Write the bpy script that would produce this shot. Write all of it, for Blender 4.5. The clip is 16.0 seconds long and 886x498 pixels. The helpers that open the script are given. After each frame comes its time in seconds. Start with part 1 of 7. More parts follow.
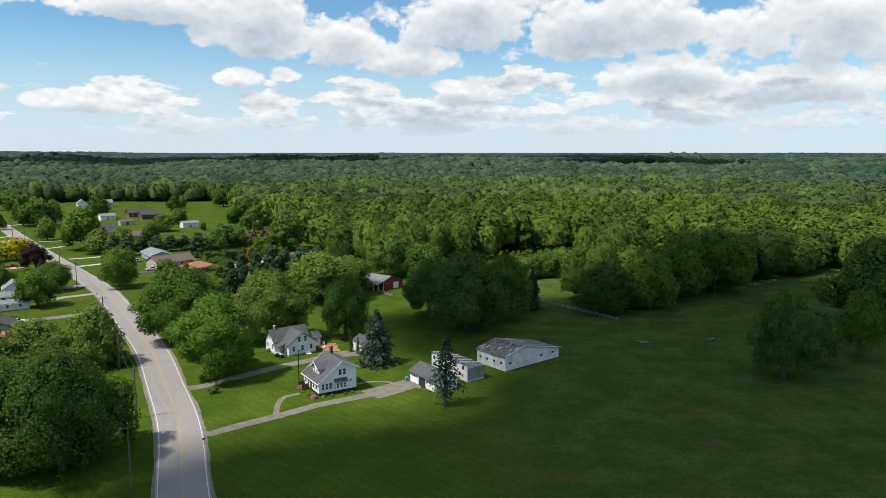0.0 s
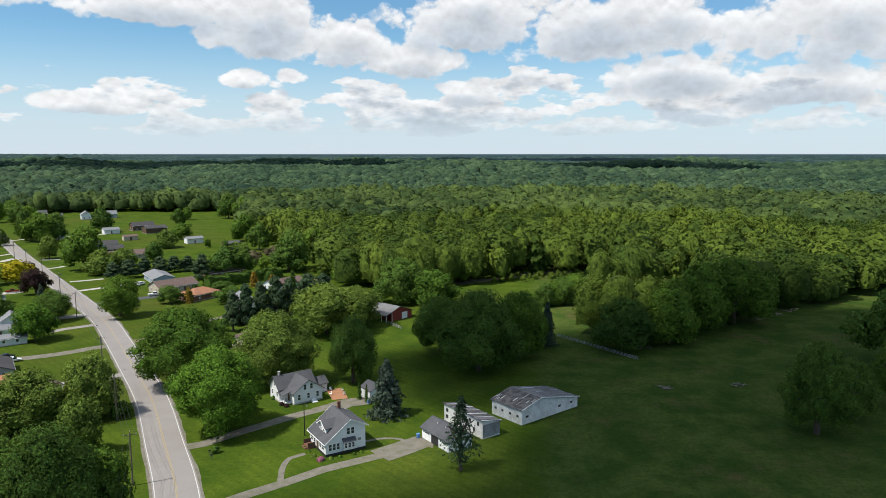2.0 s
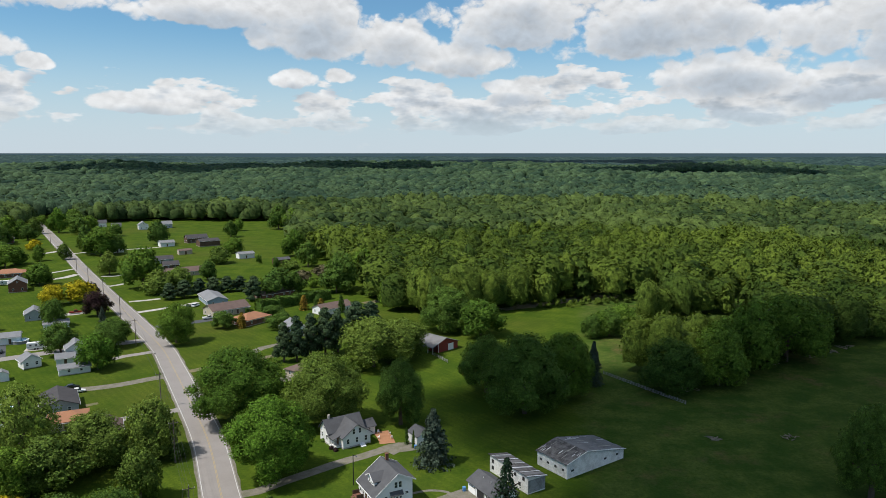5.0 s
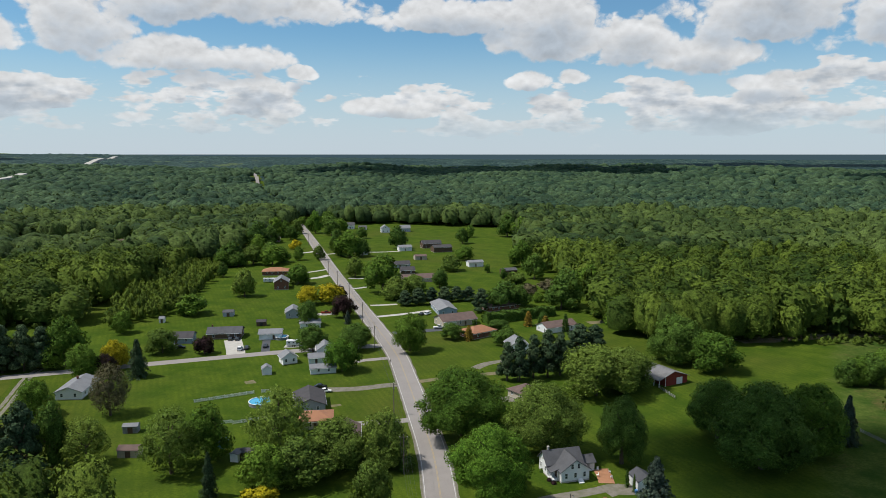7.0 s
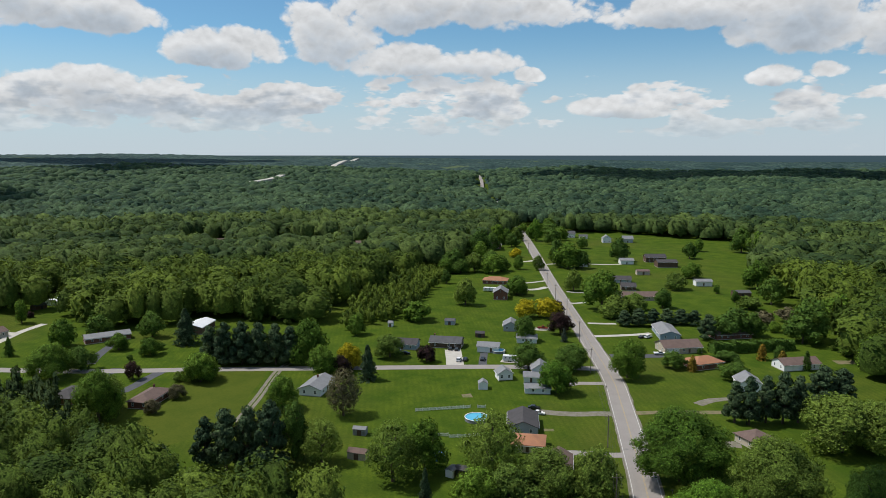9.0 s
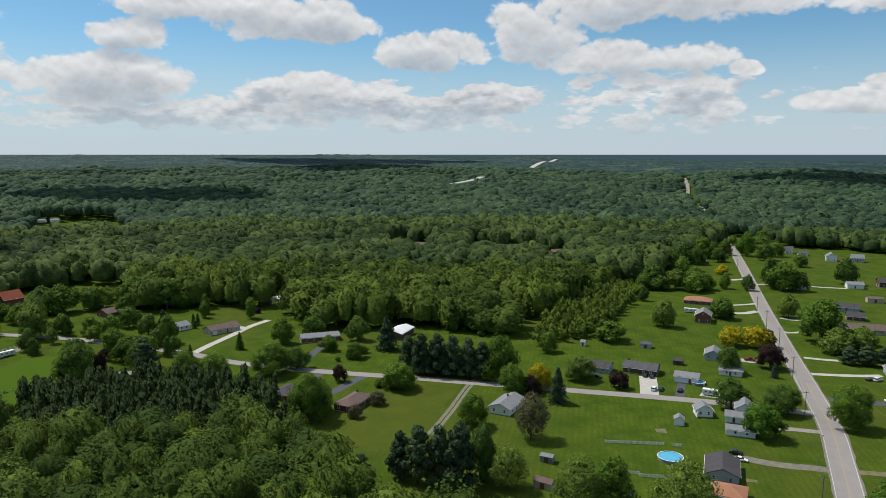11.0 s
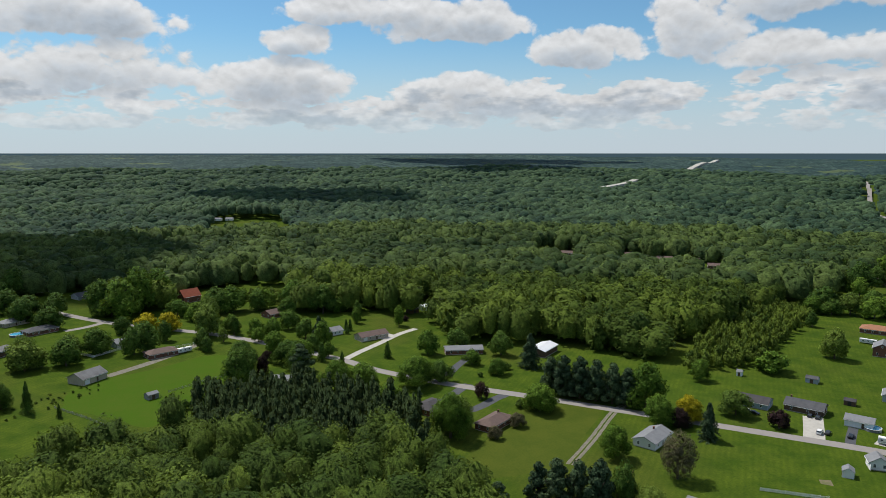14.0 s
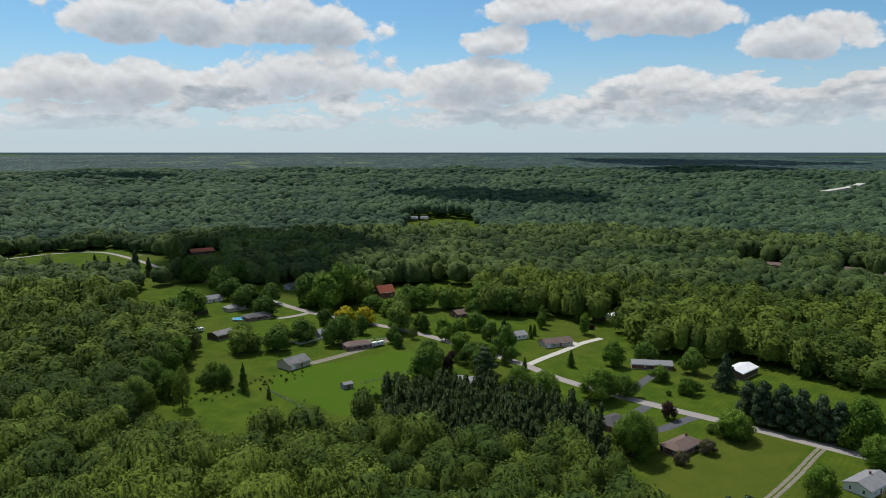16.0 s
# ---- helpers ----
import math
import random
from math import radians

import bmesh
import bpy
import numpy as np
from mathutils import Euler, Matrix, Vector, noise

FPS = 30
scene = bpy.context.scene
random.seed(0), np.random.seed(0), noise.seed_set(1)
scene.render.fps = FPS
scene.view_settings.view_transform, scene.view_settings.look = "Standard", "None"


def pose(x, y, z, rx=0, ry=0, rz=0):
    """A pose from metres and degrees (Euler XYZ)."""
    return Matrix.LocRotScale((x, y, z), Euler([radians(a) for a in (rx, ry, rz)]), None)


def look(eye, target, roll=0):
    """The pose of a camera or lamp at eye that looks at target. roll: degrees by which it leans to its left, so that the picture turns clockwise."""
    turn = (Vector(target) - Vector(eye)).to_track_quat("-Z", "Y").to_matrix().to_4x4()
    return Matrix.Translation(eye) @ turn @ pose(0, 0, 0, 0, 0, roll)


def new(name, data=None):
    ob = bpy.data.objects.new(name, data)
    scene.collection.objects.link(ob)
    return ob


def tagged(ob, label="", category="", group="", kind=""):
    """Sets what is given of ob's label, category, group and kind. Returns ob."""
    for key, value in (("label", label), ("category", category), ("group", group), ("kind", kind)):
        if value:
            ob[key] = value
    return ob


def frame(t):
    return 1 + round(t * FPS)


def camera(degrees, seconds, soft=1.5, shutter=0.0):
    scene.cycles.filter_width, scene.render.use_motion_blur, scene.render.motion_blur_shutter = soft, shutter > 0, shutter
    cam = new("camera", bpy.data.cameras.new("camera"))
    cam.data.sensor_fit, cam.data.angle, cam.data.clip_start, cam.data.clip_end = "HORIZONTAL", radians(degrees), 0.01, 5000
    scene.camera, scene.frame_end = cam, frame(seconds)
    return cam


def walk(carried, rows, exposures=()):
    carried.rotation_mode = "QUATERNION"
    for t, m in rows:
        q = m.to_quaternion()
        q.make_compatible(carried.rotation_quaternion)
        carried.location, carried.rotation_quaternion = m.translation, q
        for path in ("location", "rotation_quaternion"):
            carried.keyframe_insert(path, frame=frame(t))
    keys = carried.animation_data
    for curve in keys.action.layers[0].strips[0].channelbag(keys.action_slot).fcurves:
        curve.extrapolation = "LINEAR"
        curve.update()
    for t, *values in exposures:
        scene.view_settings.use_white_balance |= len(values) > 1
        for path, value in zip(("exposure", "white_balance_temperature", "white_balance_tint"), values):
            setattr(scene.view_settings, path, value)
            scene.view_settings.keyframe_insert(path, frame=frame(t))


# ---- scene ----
# The camera of a small drone that climbs and turns to its left.
cam = camera(64.32, 16.0, 0.4)
PATH = [
    (0.00, 0.00, 0.00, 54.00, 7.77, 0.00),
    (0.50, -0.61, 4.43, 56.66, 7.75, 0.03),
    (1.00, -1.11, 7.80, 59.05, 7.72, 0.15),
    (1.50, -1.57, 9.66, 61.31, 7.69, 0.27),
    (2.00, -1.93, 10.32, 63.59, 7.68, 0.44),
    (2.50, -2.17, 10.30, 65.92, 7.69, 0.66),
    (3.00, -2.29, 10.07, 67.94, 7.73, 0.84),
    (3.20, -2.35, 9.93, 69.30, 7.74, 0.91),
    (3.73, -2.43, 9.67, 71.71, 7.77, 0.93),
    (4.25, -2.47, 9.57, 73.93, 7.77, 1.24),
    (4.78, -2.49, 9.60, 76.05, 7.76, 2.80),
    (5.30, -2.53, 9.76, 78.19, 7.73, 6.55),
    (5.50, -2.59, 9.85, 79.35, 7.69, 8.53),
    (6.00, -2.66, 10.03, 81.08, 7.68, 13.44),
    (6.50, -2.78, 10.21, 83.11, 7.65, 18.04),
    (7.00, -2.83, 10.21, 85.16, 7.65, 22.58),
    (7.50, -2.88, 10.22, 87.19, 7.64, 27.12),
    (8.00, -3.04, 10.49, 89.17, 7.62, 31.60),
    (8.50, -3.28, 10.86, 91.11, 7.60, 36.09),
    (9.00, -3.57, 11.21, 93.08, 7.57, 40.44),
    (9.50, -3.76, 11.44, 95.21, 7.59, 44.58),
    (10.00, -3.80, 11.50, 97.12, 7.61, 48.67),
    (10.20, -3.77, 11.53, 98.39, 7.61, 50.09),
    (10.72, -3.79, 11.80, 100.94, 7.62, 54.33),
    (11.25, -3.89, 12.40, 103.60, 7.64, 58.40),
    (11.78, -4.00, 13.04, 105.99, 7.66, 61.71),
    (12.30, -4.10, 13.44, 107.77, 7.66, 63.64),
    (12.50, -4.12, 13.53, 108.39, 7.65, 64.33),
    (13.00, -4.15, 13.58, 109.47, 7.66, 65.06),
    (13.50, -4.23, 13.53, 110.65, 7.69, 66.11),
    (14.00, -4.41, 13.53, 111.66, 7.74, 68.47),
    (14.50, -4.56, 13.79, 112.52, 7.72, 74.87),
    (15.00, -4.59, 14.33, 113.43, 7.75, 80.59),
    (15.50, -4.65, 14.84, 114.43, 7.80, 82.48),
    (16.00, -4.74, 15.13, 115.38, 7.81, 83.94),
]
walk(cam, [(t, pose(x, y, z, 90 - pitch, 0, yaw)) for t, x, y, z, pitch, yaw in PATH],
     [(0, 0.12), (3, 0.05), (6, -0.14), (9, -0.22), (16, -0.24)])

# ---- light ----
SUN_EL, SUN_X, SUN_Y = radians(57), -0.90, -0.43
TO_SUN = Vector((SUN_X * math.cos(SUN_EL), SUN_Y * math.cos(SUN_EL), math.sin(SUN_EL))).normalized()
sun = new("sun", bpy.data.lights.new("sun", "SUN"))
sun.data.energy, sun.data.angle, sun.data.color = 5.0, radians(0.53), (1.0, 0.95, 0.87)
sun.matrix_world = look(TO_SUN * 1000, (0, 0, 0))

world = bpy.data.worlds.new("sky")
scene.world = world
world.use_nodes = True
wt = world.node_tree
wt.nodes.clear()


class Graph:
    """Short hand for building node trees."""

    def __init__(self, tree):
        self.tree = tree

    def node(self, kind, inputs=(), **settings):
        n = self.tree.nodes.new(kind)
        if "operation" in settings:
            n.operation = settings["operation"]
        if "use_clamp" in settings:
            n.use_clamp = settings["use_clamp"]
        if "interpolation_type" in settings:
            n.interpolation_type = settings["interpolation_type"]
        if "data_type" in settings:
            n.data_type = settings["data_type"]
        if "blend_type" in settings:
            n.blend_type = settings["blend_type"]
        if "clamp_result" in settings:
            n.clamp_result = settings["clamp_result"]
        if "noise_dimensions" in settings:
            n.noise_dimensions = settings["noise_dimensions"]
        if "sky_type" in settings:
            n.sky_type = settings["sky_type"]
        if "sun_disc" in settings:
            n.sun_disc = settings["sun_disc"]
        if "sun_elevation" in settings:
            n.sun_elevation = settings["sun_elevation"]
        if "sun_rotation" in settings:
            n.sun_rotation = settings["sun_rotation"]
        if "altitude" in settings:
            n.altitude = settings["altitude"]
        if "air_density" in settings:
            n.air_density = settings["air_density"]
        if "dust_density" in settings:
            n.dust_density = settings["dust_density"]
        if "ozone_density" in settings:
            n.ozone_density = settings["ozone_density"]
        if "attribute_name" in settings:
            n.attribute_name = settings["attribute_name"]
        if "bands_direction" in settings:
            n.bands_direction = settings["bands_direction"]
        if "voronoi_dimensions" in settings:
            n.voronoi_dimensions = settings["voronoi_dimensions"]
        for slot, value in dict(inputs).items():
            if isinstance(value, bpy.types.NodeSocket):
                self.tree.links.new(value, n.inputs[slot])
            else:
                n.inputs[slot].default_value = value
        return n

    def math(self, op, a, b=0.0, c=0.0, clamp=False):
        return self.node("ShaderNodeMath", {0: a, 1: b, 2: c}, operation=op, use_clamp=clamp).outputs[0]

    def smooth(self, value, lo, hi, a=0.0, b=1.0):
        return self.node("ShaderNodeMapRange", {0: value, 1: lo, 2: hi, 3: a, 4: b}, interpolation_type="SMOOTHSTEP").outputs[0]

    def mix(self, fac, a, b, mode="MIX"):
        n = self.node("ShaderNodeMix", data_type="RGBA", blend_type=mode, clamp_result=False)
        for slot, value in ((0, fac), (6, a), (7, b)):
            if isinstance(value, bpy.types.NodeSocket):
                self.tree.links.new(value, n.inputs[slot])
            else:
                n.inputs[slot].default_value = value if slot == 0 else (*value[:3], 1.0)
        return n.outputs[2]

    def noise(self, vector, scale, detail=3.0, rough=0.55, dims="3D"):
        return self.node("ShaderNodeTexNoise", {"Vector": vector, "Scale": scale, "Detail": detail, "Roughness": rough}, noise_dimensions=dims)


g = Graph(wt)
nishita = g.node("ShaderNodeTexSky", sky_type="NISHITA", sun_disc=False, sun_elevation=SUN_EL,
                 sun_rotation=math.atan2(SUN_X, SUN_Y), altitude=300.0, air_density=1.0, dust_density=0.15, ozone_density=2.2)
way = g.node("ShaderNodeTexCoord").outputs["Generated"]
sep = g.node("ShaderNodeSeparateXYZ", {0: way}).outputs
EL = g.math("MULTIPLY", g.math("ARCSINE", sep[2]), 57.29578)
AZ = g.math("MULTIPLY", g.math("ARCTAN2", g.math("MULTIPLY", sep[0], -1.0), sep[1]), 57.29578)  # degrees to the left of north


# Cumulus clouds that can be told apart: bearing, height over the horizon, half width, half height, in degrees.
CLOUDS_A = [
    (14.0, 9.5, 4.6, 2.5),
    (8.9, 8.2, 4.4, 1.8),
    (3.1, 7.0, 4.1, 1.4),
    (20.8, 10.5, 7.8, 1.3),
    (-2.7, 10.1, 6.9, 2.3),
    (-12.7, 9.1, 8.7, 2.5),
    (-17.8, 6.0, 6.0, 1.4),
    (-27.4, 8.3, 6.4, 2.5),
    (-25.5, 4.9, 7.4, 1.4),
    (15.6, 5.7, 1.6, 0.8),
    (12.3, 5.9, 1.3, 0.6),
    (-1.8, 5.2, 2.5, 0.7),
    (25.2, 3.4, 2.3, 0.7),
]
CLOUDS_B = [
    (57.5, 7.9, 3.9, 1.5),
    (49.0, 9.1, 3.2, 2.5),
    (41.5, 7.1, 6.4, 1.3),
    (33.7, 6.2, 1.1, 0.6),
    (37.7, 5.0, 1.8, 0.7),
    (39.7, 11.1, 10.1, 1.8),
    (67.3, 9.9, 6.0, 1.6),
    (27.3, 3.7, 3.2, 0.8),
    (94.7, 9.6, 5.5, 1.9),
    (104.9, 9.4, 7.8, 2.1),
    (79.7, 8.5, 2.8, 1.1),
    (74.5, 10.8, 6.0, 1.3),
    (93.9, 6.1, 6.0, 1.9),
    (81.0, 5.3, 5.5, 1.7),
    (65.8, 4.4, 6.0, 1.7),
    (108.6, 4.8, 7.4, 1.7),
]


def puffs(el, stretch=1.0, seed=0.0):
    """Heaped round knobs of cloud at three sizes, about 0 to 1."""
    at = g.node("ShaderNodeCombineXYZ", {0: AZ, 1: g.math("MULTIPLY", el, 1.35 * stretch), 2: seed}).outputs[0]
    bend = g.noise(at, 0.5, 3.0, 0.6).outputs["Color"]
    at = g.node("ShaderNodeVectorMath", {0: at, 1: g.node("ShaderNodeVectorMath", {0: bend, "Scale": 1.3}, operation="SCALE").outputs[0]}, operation="ADD").outputs[0]
    total = None
    for size, share in ((0.20, 0.55), (0.52, 0.31), (1.4, 0.14)):
        knob = g.node("ShaderNodeTexVoronoi", {"Vector": at, "Scale": size}, voronoi_dimensions="2D").outputs["Distance"]
        knob = g.math("MULTIPLY_ADD", knob, -1.35 * share, share)
        total = knob if total is None else g.math("ADD", total, knob)
    return g.math("ADD", total, g.math("MULTIPLY_ADD", g.noise(at, 1.6, 5.0, 0.6).outputs[0], 0.34, -0.17))


def heaps(el):
    """How deep in one of the listed clouds a direction is: round above, flat below."""
    total = None
    for az, e, hw, hh in CLOUDS_A + CLOUDS_B:
        u = g.math("MULTIPLY_ADD", AZ, 1 / hw, -az / hw)
        v = g.math("MULTIPLY_ADD", el, 1 / hh, -e / hh)
        v = g.math("MAXIMUM", g.math("MULTIPLY", v, 0.95), g.math("MULTIPLY", v, -1.25))
        d = g.math("SUBTRACT", 0.95, g.math("MULTIPLY_ADD", u, u, g.math("MULTIPLY", v, v)))
        total = d if total is None else g.math("SMOOTH_MAX", total, d, 0.25)
    # the rest of a broken sky, high over the view
    wide = g.node("ShaderNodeCombineXYZ", {0: AZ, 1: g.math("MULTIPLY", el, 1.5), 2: 0.0}).outputs[0]
    high = g.math("MULTIPLY_ADD", g.noise(wide, 0.07, 4.0, 0.55).outputs[0], 9.0, -4.7)
    high = g.math("ADD", high, g.math("MULTIPLY_ADD", g.smooth(el, 13.0, 20.0), 4.0, -4.0))
    return g.math("MAXIMUM", total, high)


def low_rows(el):
    """Rows of smaller clouds towards the horizon."""
    at = g.node("ShaderNodeCombineXYZ", {0: AZ, 1: g.math("MULTIPLY", el, 2.6), 2: 3.0}).outputs[0]
    rows = g.math("MULTIPLY_ADD", g.noise(at, 0.16, 4.0, 0.55).outputs[0], 8.0, -3.9)
    band = g.math("MULTIPLY", g.smooth(el, 0.7, 2.2), g.smooth(el, 8.0, 4.5))
    return g.math("ADD", rows, g.math("MULTIPLY_ADD", band, 2.4, -2.4))


knobs = puffs(EL)
shifted = puffs(g.math("ADD", EL, 0.45))
small = puffs(EL, 2.2, 7.0)
deep_heap = g.math("ADD", heaps(EL), g.math("MULTIPLY_ADD", knobs, 1.9, -0.42))
deep_row = g.math("ADD", low_rows(EL), g.math("MULTIPLY_ADD", small, 1.7, -0.30))
deep = g.math("MAXIMUM", deep_heap, deep_row)
over = g.math("MAXIMUM", g.math("ADD", heaps(g.math("ADD", EL, 1.1)), g.math("MULTIPLY_ADD", knobs, 1.2, -0.55)),
              g.math("ADD", low_rows(g.math("ADD", EL, 0.5)), g.math("MULTIPLY_ADD", small, 1.2, -0.6)))
mask = g.smooth(deep, -0.02, 0.5)
under = g.smooth(over, -0.3, 1.2)
relief = g.math("MULTIPLY_ADD", g.math("SUBTRACT", knobs, shifted), 0.5, 1.0)
body = g.mix(under, (8.4, 8.5, 8.6), (5.0, 5.6, 6.3))
body = g.mix(1.0, body, g.node("ShaderNodeCombineXYZ", {0: relief, 1: relief, 2: relief}).outputs[0], "MULTIPLY")
blue = g.mix(1.0, nishita.outputs[0], (0.80, 1.12, 1.22), "MULTIPLY")
veil = g.smooth(EL, 10.0, 0.0, 0.0, 0.86)
air = g.mix(veil, blue, (6.2, 7.1, 8.2))
heaven = g.mix(g.math("MULTIPLY", mask, g.smooth(EL, 0.3, 4.0, 0.1, 0.96)), air, body)
# below the horizon: the far land in the haze
heaven = g.mix(g.smooth(EL, -0.05, 0.03), (0.62, 1.05, 1.3), heaven)
back = g.node("ShaderNodeBackground", {0: heaven, 1: 0.098})
wout = g.node("ShaderNodeOutputWorld", {0: back.outputs[0]})

# ---- materials ----
def material(name, color, rough=0.8, vary=0.25, scale=1.0, metal=0.0, bump=0.0, bump_scale=8.0, second=None, spec=0.3):
    """A surface whose colour wanders at two scales, with a little relief."""
    m = bpy.data.materials.new(name)
    m.use_nodes = True
    q = Graph(m.node_tree)
    bsdf = m.node_tree.nodes["Principled BSDF"]
    at = q.node("ShaderNodeTexCoord").outputs["Object"]
    big = q.noise(at, 0.35 * scale, 3.0).outputs[0]
    fine = q.noise(at, 4.0 * scale, 4.0).outputs[0]
    other = second or tuple(c * 0.55 for c in color)
    fac = q.math("MULTIPLY", q.math("ADD", q.smooth(big, 0.35, 0.7), q.smooth(fine, 0.35, 0.75)), vary)
    m.node_tree.links.new(q.mix(fac, color, other), bsdf.inputs["Base Color"])
    bsdf.inputs["Roughness"].default_value = rough
    bsdf.inputs["Metallic"].default_value = metal
    bsdf.inputs["Specular IOR Level"].default_value = spec
    if bump:
        b = q.node("ShaderNodeBump", {"Height": q.noise(at, bump_scale, 3.0).outputs[0], "Strength": bump, "Distance": 0.05})
        m.node_tree.links.new(b.outputs[0], bsdf.inputs["Normal"])
    return m


def leaf_material(name, low, high, thin=0.16, spread=0.6, single=True, grain=2.6):
    """Foliage: every tree and every spray of leaves a little different, speckled by its leaves, light shining through."""
    m = bpy.data.materials.new(name)
    m.use_nodes = True
    q = Graph(m.node_tree)
    m.node_tree.nodes.clear()
    tone = q.node("ShaderNodeAttribute", attribute_name="tone").outputs["Fac"]
    own = q.node("ShaderNodeObjectInfo").outputs["Random"]
    geo = q.node("ShaderNodeNewGeometry")
    at = geo.outputs["Position"]
    island = geo.outputs["Random Per Island"]
    fac = q.math("ADD", q.math("MULTIPLY", own if single else tone, spread), q.math("MULTIPLY", island, 1.0 - spread))
    col = q.mix(fac, low, high)
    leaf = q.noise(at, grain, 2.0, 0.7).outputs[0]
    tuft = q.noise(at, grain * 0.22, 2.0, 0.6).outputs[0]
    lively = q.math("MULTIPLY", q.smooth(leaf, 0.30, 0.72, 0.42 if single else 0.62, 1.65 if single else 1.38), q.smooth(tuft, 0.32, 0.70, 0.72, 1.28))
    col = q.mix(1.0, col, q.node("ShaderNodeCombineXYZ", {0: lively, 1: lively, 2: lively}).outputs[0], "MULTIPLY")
    bump = q.node("ShaderNodeBump", {"Height": leaf, "Strength": 0.55, "Distance": 1.2 / grain}).outputs[0]
    a = q.node("ShaderNodeBsdfPrincipled", {"Base Color": col, "Roughness": 0.8, "Specular IOR Level": 0.08, "Normal": bump})
    b = q.node("ShaderNodeBsdfTranslucent", {"Color": q.mix(0.5, col, (0.22, 0.30, 0.03))})
    s = q.node("ShaderNodeMixShader", {0: thin, 1: a.outputs[0], 2: b.outputs[0]})
    q.node("ShaderNodeOutputMaterial", {0: s.outputs[0]})
    return m


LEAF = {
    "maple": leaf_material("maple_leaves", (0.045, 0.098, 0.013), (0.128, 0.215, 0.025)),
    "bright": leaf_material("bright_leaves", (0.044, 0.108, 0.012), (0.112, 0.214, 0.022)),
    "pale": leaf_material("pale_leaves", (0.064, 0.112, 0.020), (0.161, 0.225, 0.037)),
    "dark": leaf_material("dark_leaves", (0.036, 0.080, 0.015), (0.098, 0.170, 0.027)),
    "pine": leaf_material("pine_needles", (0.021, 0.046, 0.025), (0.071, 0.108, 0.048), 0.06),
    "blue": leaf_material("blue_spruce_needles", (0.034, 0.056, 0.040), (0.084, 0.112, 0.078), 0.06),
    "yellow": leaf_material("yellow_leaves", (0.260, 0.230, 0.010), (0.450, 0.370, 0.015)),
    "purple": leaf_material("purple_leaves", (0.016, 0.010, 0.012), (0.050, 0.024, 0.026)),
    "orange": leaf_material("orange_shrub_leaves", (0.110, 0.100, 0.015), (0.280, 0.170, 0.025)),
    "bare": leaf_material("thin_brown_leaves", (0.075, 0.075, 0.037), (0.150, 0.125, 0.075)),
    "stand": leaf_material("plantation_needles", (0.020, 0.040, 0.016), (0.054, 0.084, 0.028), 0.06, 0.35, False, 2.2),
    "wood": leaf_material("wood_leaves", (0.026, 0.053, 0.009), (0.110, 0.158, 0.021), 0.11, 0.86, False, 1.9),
    # back and far rings carry the haze of distance as blue in the leaf colour
    "back": leaf_material("back_wood_leaves_hazed", (0.023, 0.047, 0.016), (0.086, 0.128, 0.032), 0.12, 0.88, False, 0.9),
    "far": leaf_material("far_wood_leaves_hazed", (0.016, 0.040, 0.026), (0.068, 0.113, 0.052), 0.1, 0.78, False, 0.45),
}
BARK = material("bark", (0.10, 0.075, 0.055), 0.9, 0.5, 3.0, bump=0.6)
ASPHALT = material("worn_asphalt", (0.27, 0.25, 0.235), 0.9, 0.35, 0.6, second=(0.22, 0.20, 0.19))
BLACKTOP = material("dark_asphalt", (0.075, 0.080, 0.090), 0.85, 0.3, 1.0)
GRAVEL = material("gravel", (0.205, 0.185, 0.16), 0.95, 0.6, 1.5, bump=0.4, second=(0.12, 0.12, 0.075))
DIRT = material("bare_earth", (0.20, 0.155, 0.10), 0.95, 0.6, 1.0, second=(0.09, 0.11, 0.035))
CONCRETE = material("concrete", (0.46, 0.44, 0.40), 0.85, 0.3, 1.0)
LINE_WHITE = material("white_road_paint", (0.62, 0.62, 0.60), 0.7, 0.4, 2.0, second=(0.36, 0.35, 0.33))
LINE_YELLOW = material("yellow_road_paint", (0.36, 0.28, 0.13), 0.7, 0.6, 2.0, second=(0.34, 0.28, 0.18))
SIDING = material("white_siding", (0.76, 0.77, 0.77), 0.6, 0.12, 1.0)
OLD_WHITE = material("peeling_white_paint", (0.80, 0.80, 0.78), 0.8, 0.36, 1.6, second=(0.27, 0.25, 0.22), bump=0.3)
GREY_BOARD = material("weathered_grey_boards", (0.30, 0.31, 0.32), 0.85, 0.6, 1.5, second=(0.14, 0.14, 0.14), bump=0.3)
TAN_WALL = material("tan_siding", (0.46, 0.40, 0.32), 0.7, 0.2)
GREY_WALL = material("grey_siding", (0.36, 0.39, 0.42), 0.7, 0.2)
BLUE_WALL = material("blue_grey_siding", (0.28, 0.36, 0.44), 0.7, 0.2)
BRICK = material("red_brick", (0.20, 0.085, 0.055), 0.85, 0.45, 3.0, second=(0.10, 0.06, 0.05))
RED_WALL = material("red_barn_metal", (0.24, 0.035, 0.030), 0.55, 0.3, 1.0, second=(0.14, 0.03, 0.03))
BROWN_WALL = material("brown_boards", (0.12, 0.075, 0.05), 0.8, 0.4)
# dark paint, and the black that stands for shade inside openings
BLACK_TRIM_AND_SHADE = material("dark_trim_and_shade", (0.03, 0.03, 0.032), 0.5, 0.1)
TRIM = material("white_trim", (0.80, 0.80, 0.79), 0.5, 0.08)
SHINGLE = material("grey_shingles", (0.095, 0.097, 0.105), 0.9, 0.4, 1.2, bump=0.5, bump_scale=10.0)
SHINGLE_LIGHT = material("pale_grey_shingles", (0.215, 0.222, 0.235), 0.85, 0.3, 1.2)
SHINGLE_BROWN = material("brown_shingles", (0.15, 0.105, 0.092), 0.9, 0.35, 1.2)
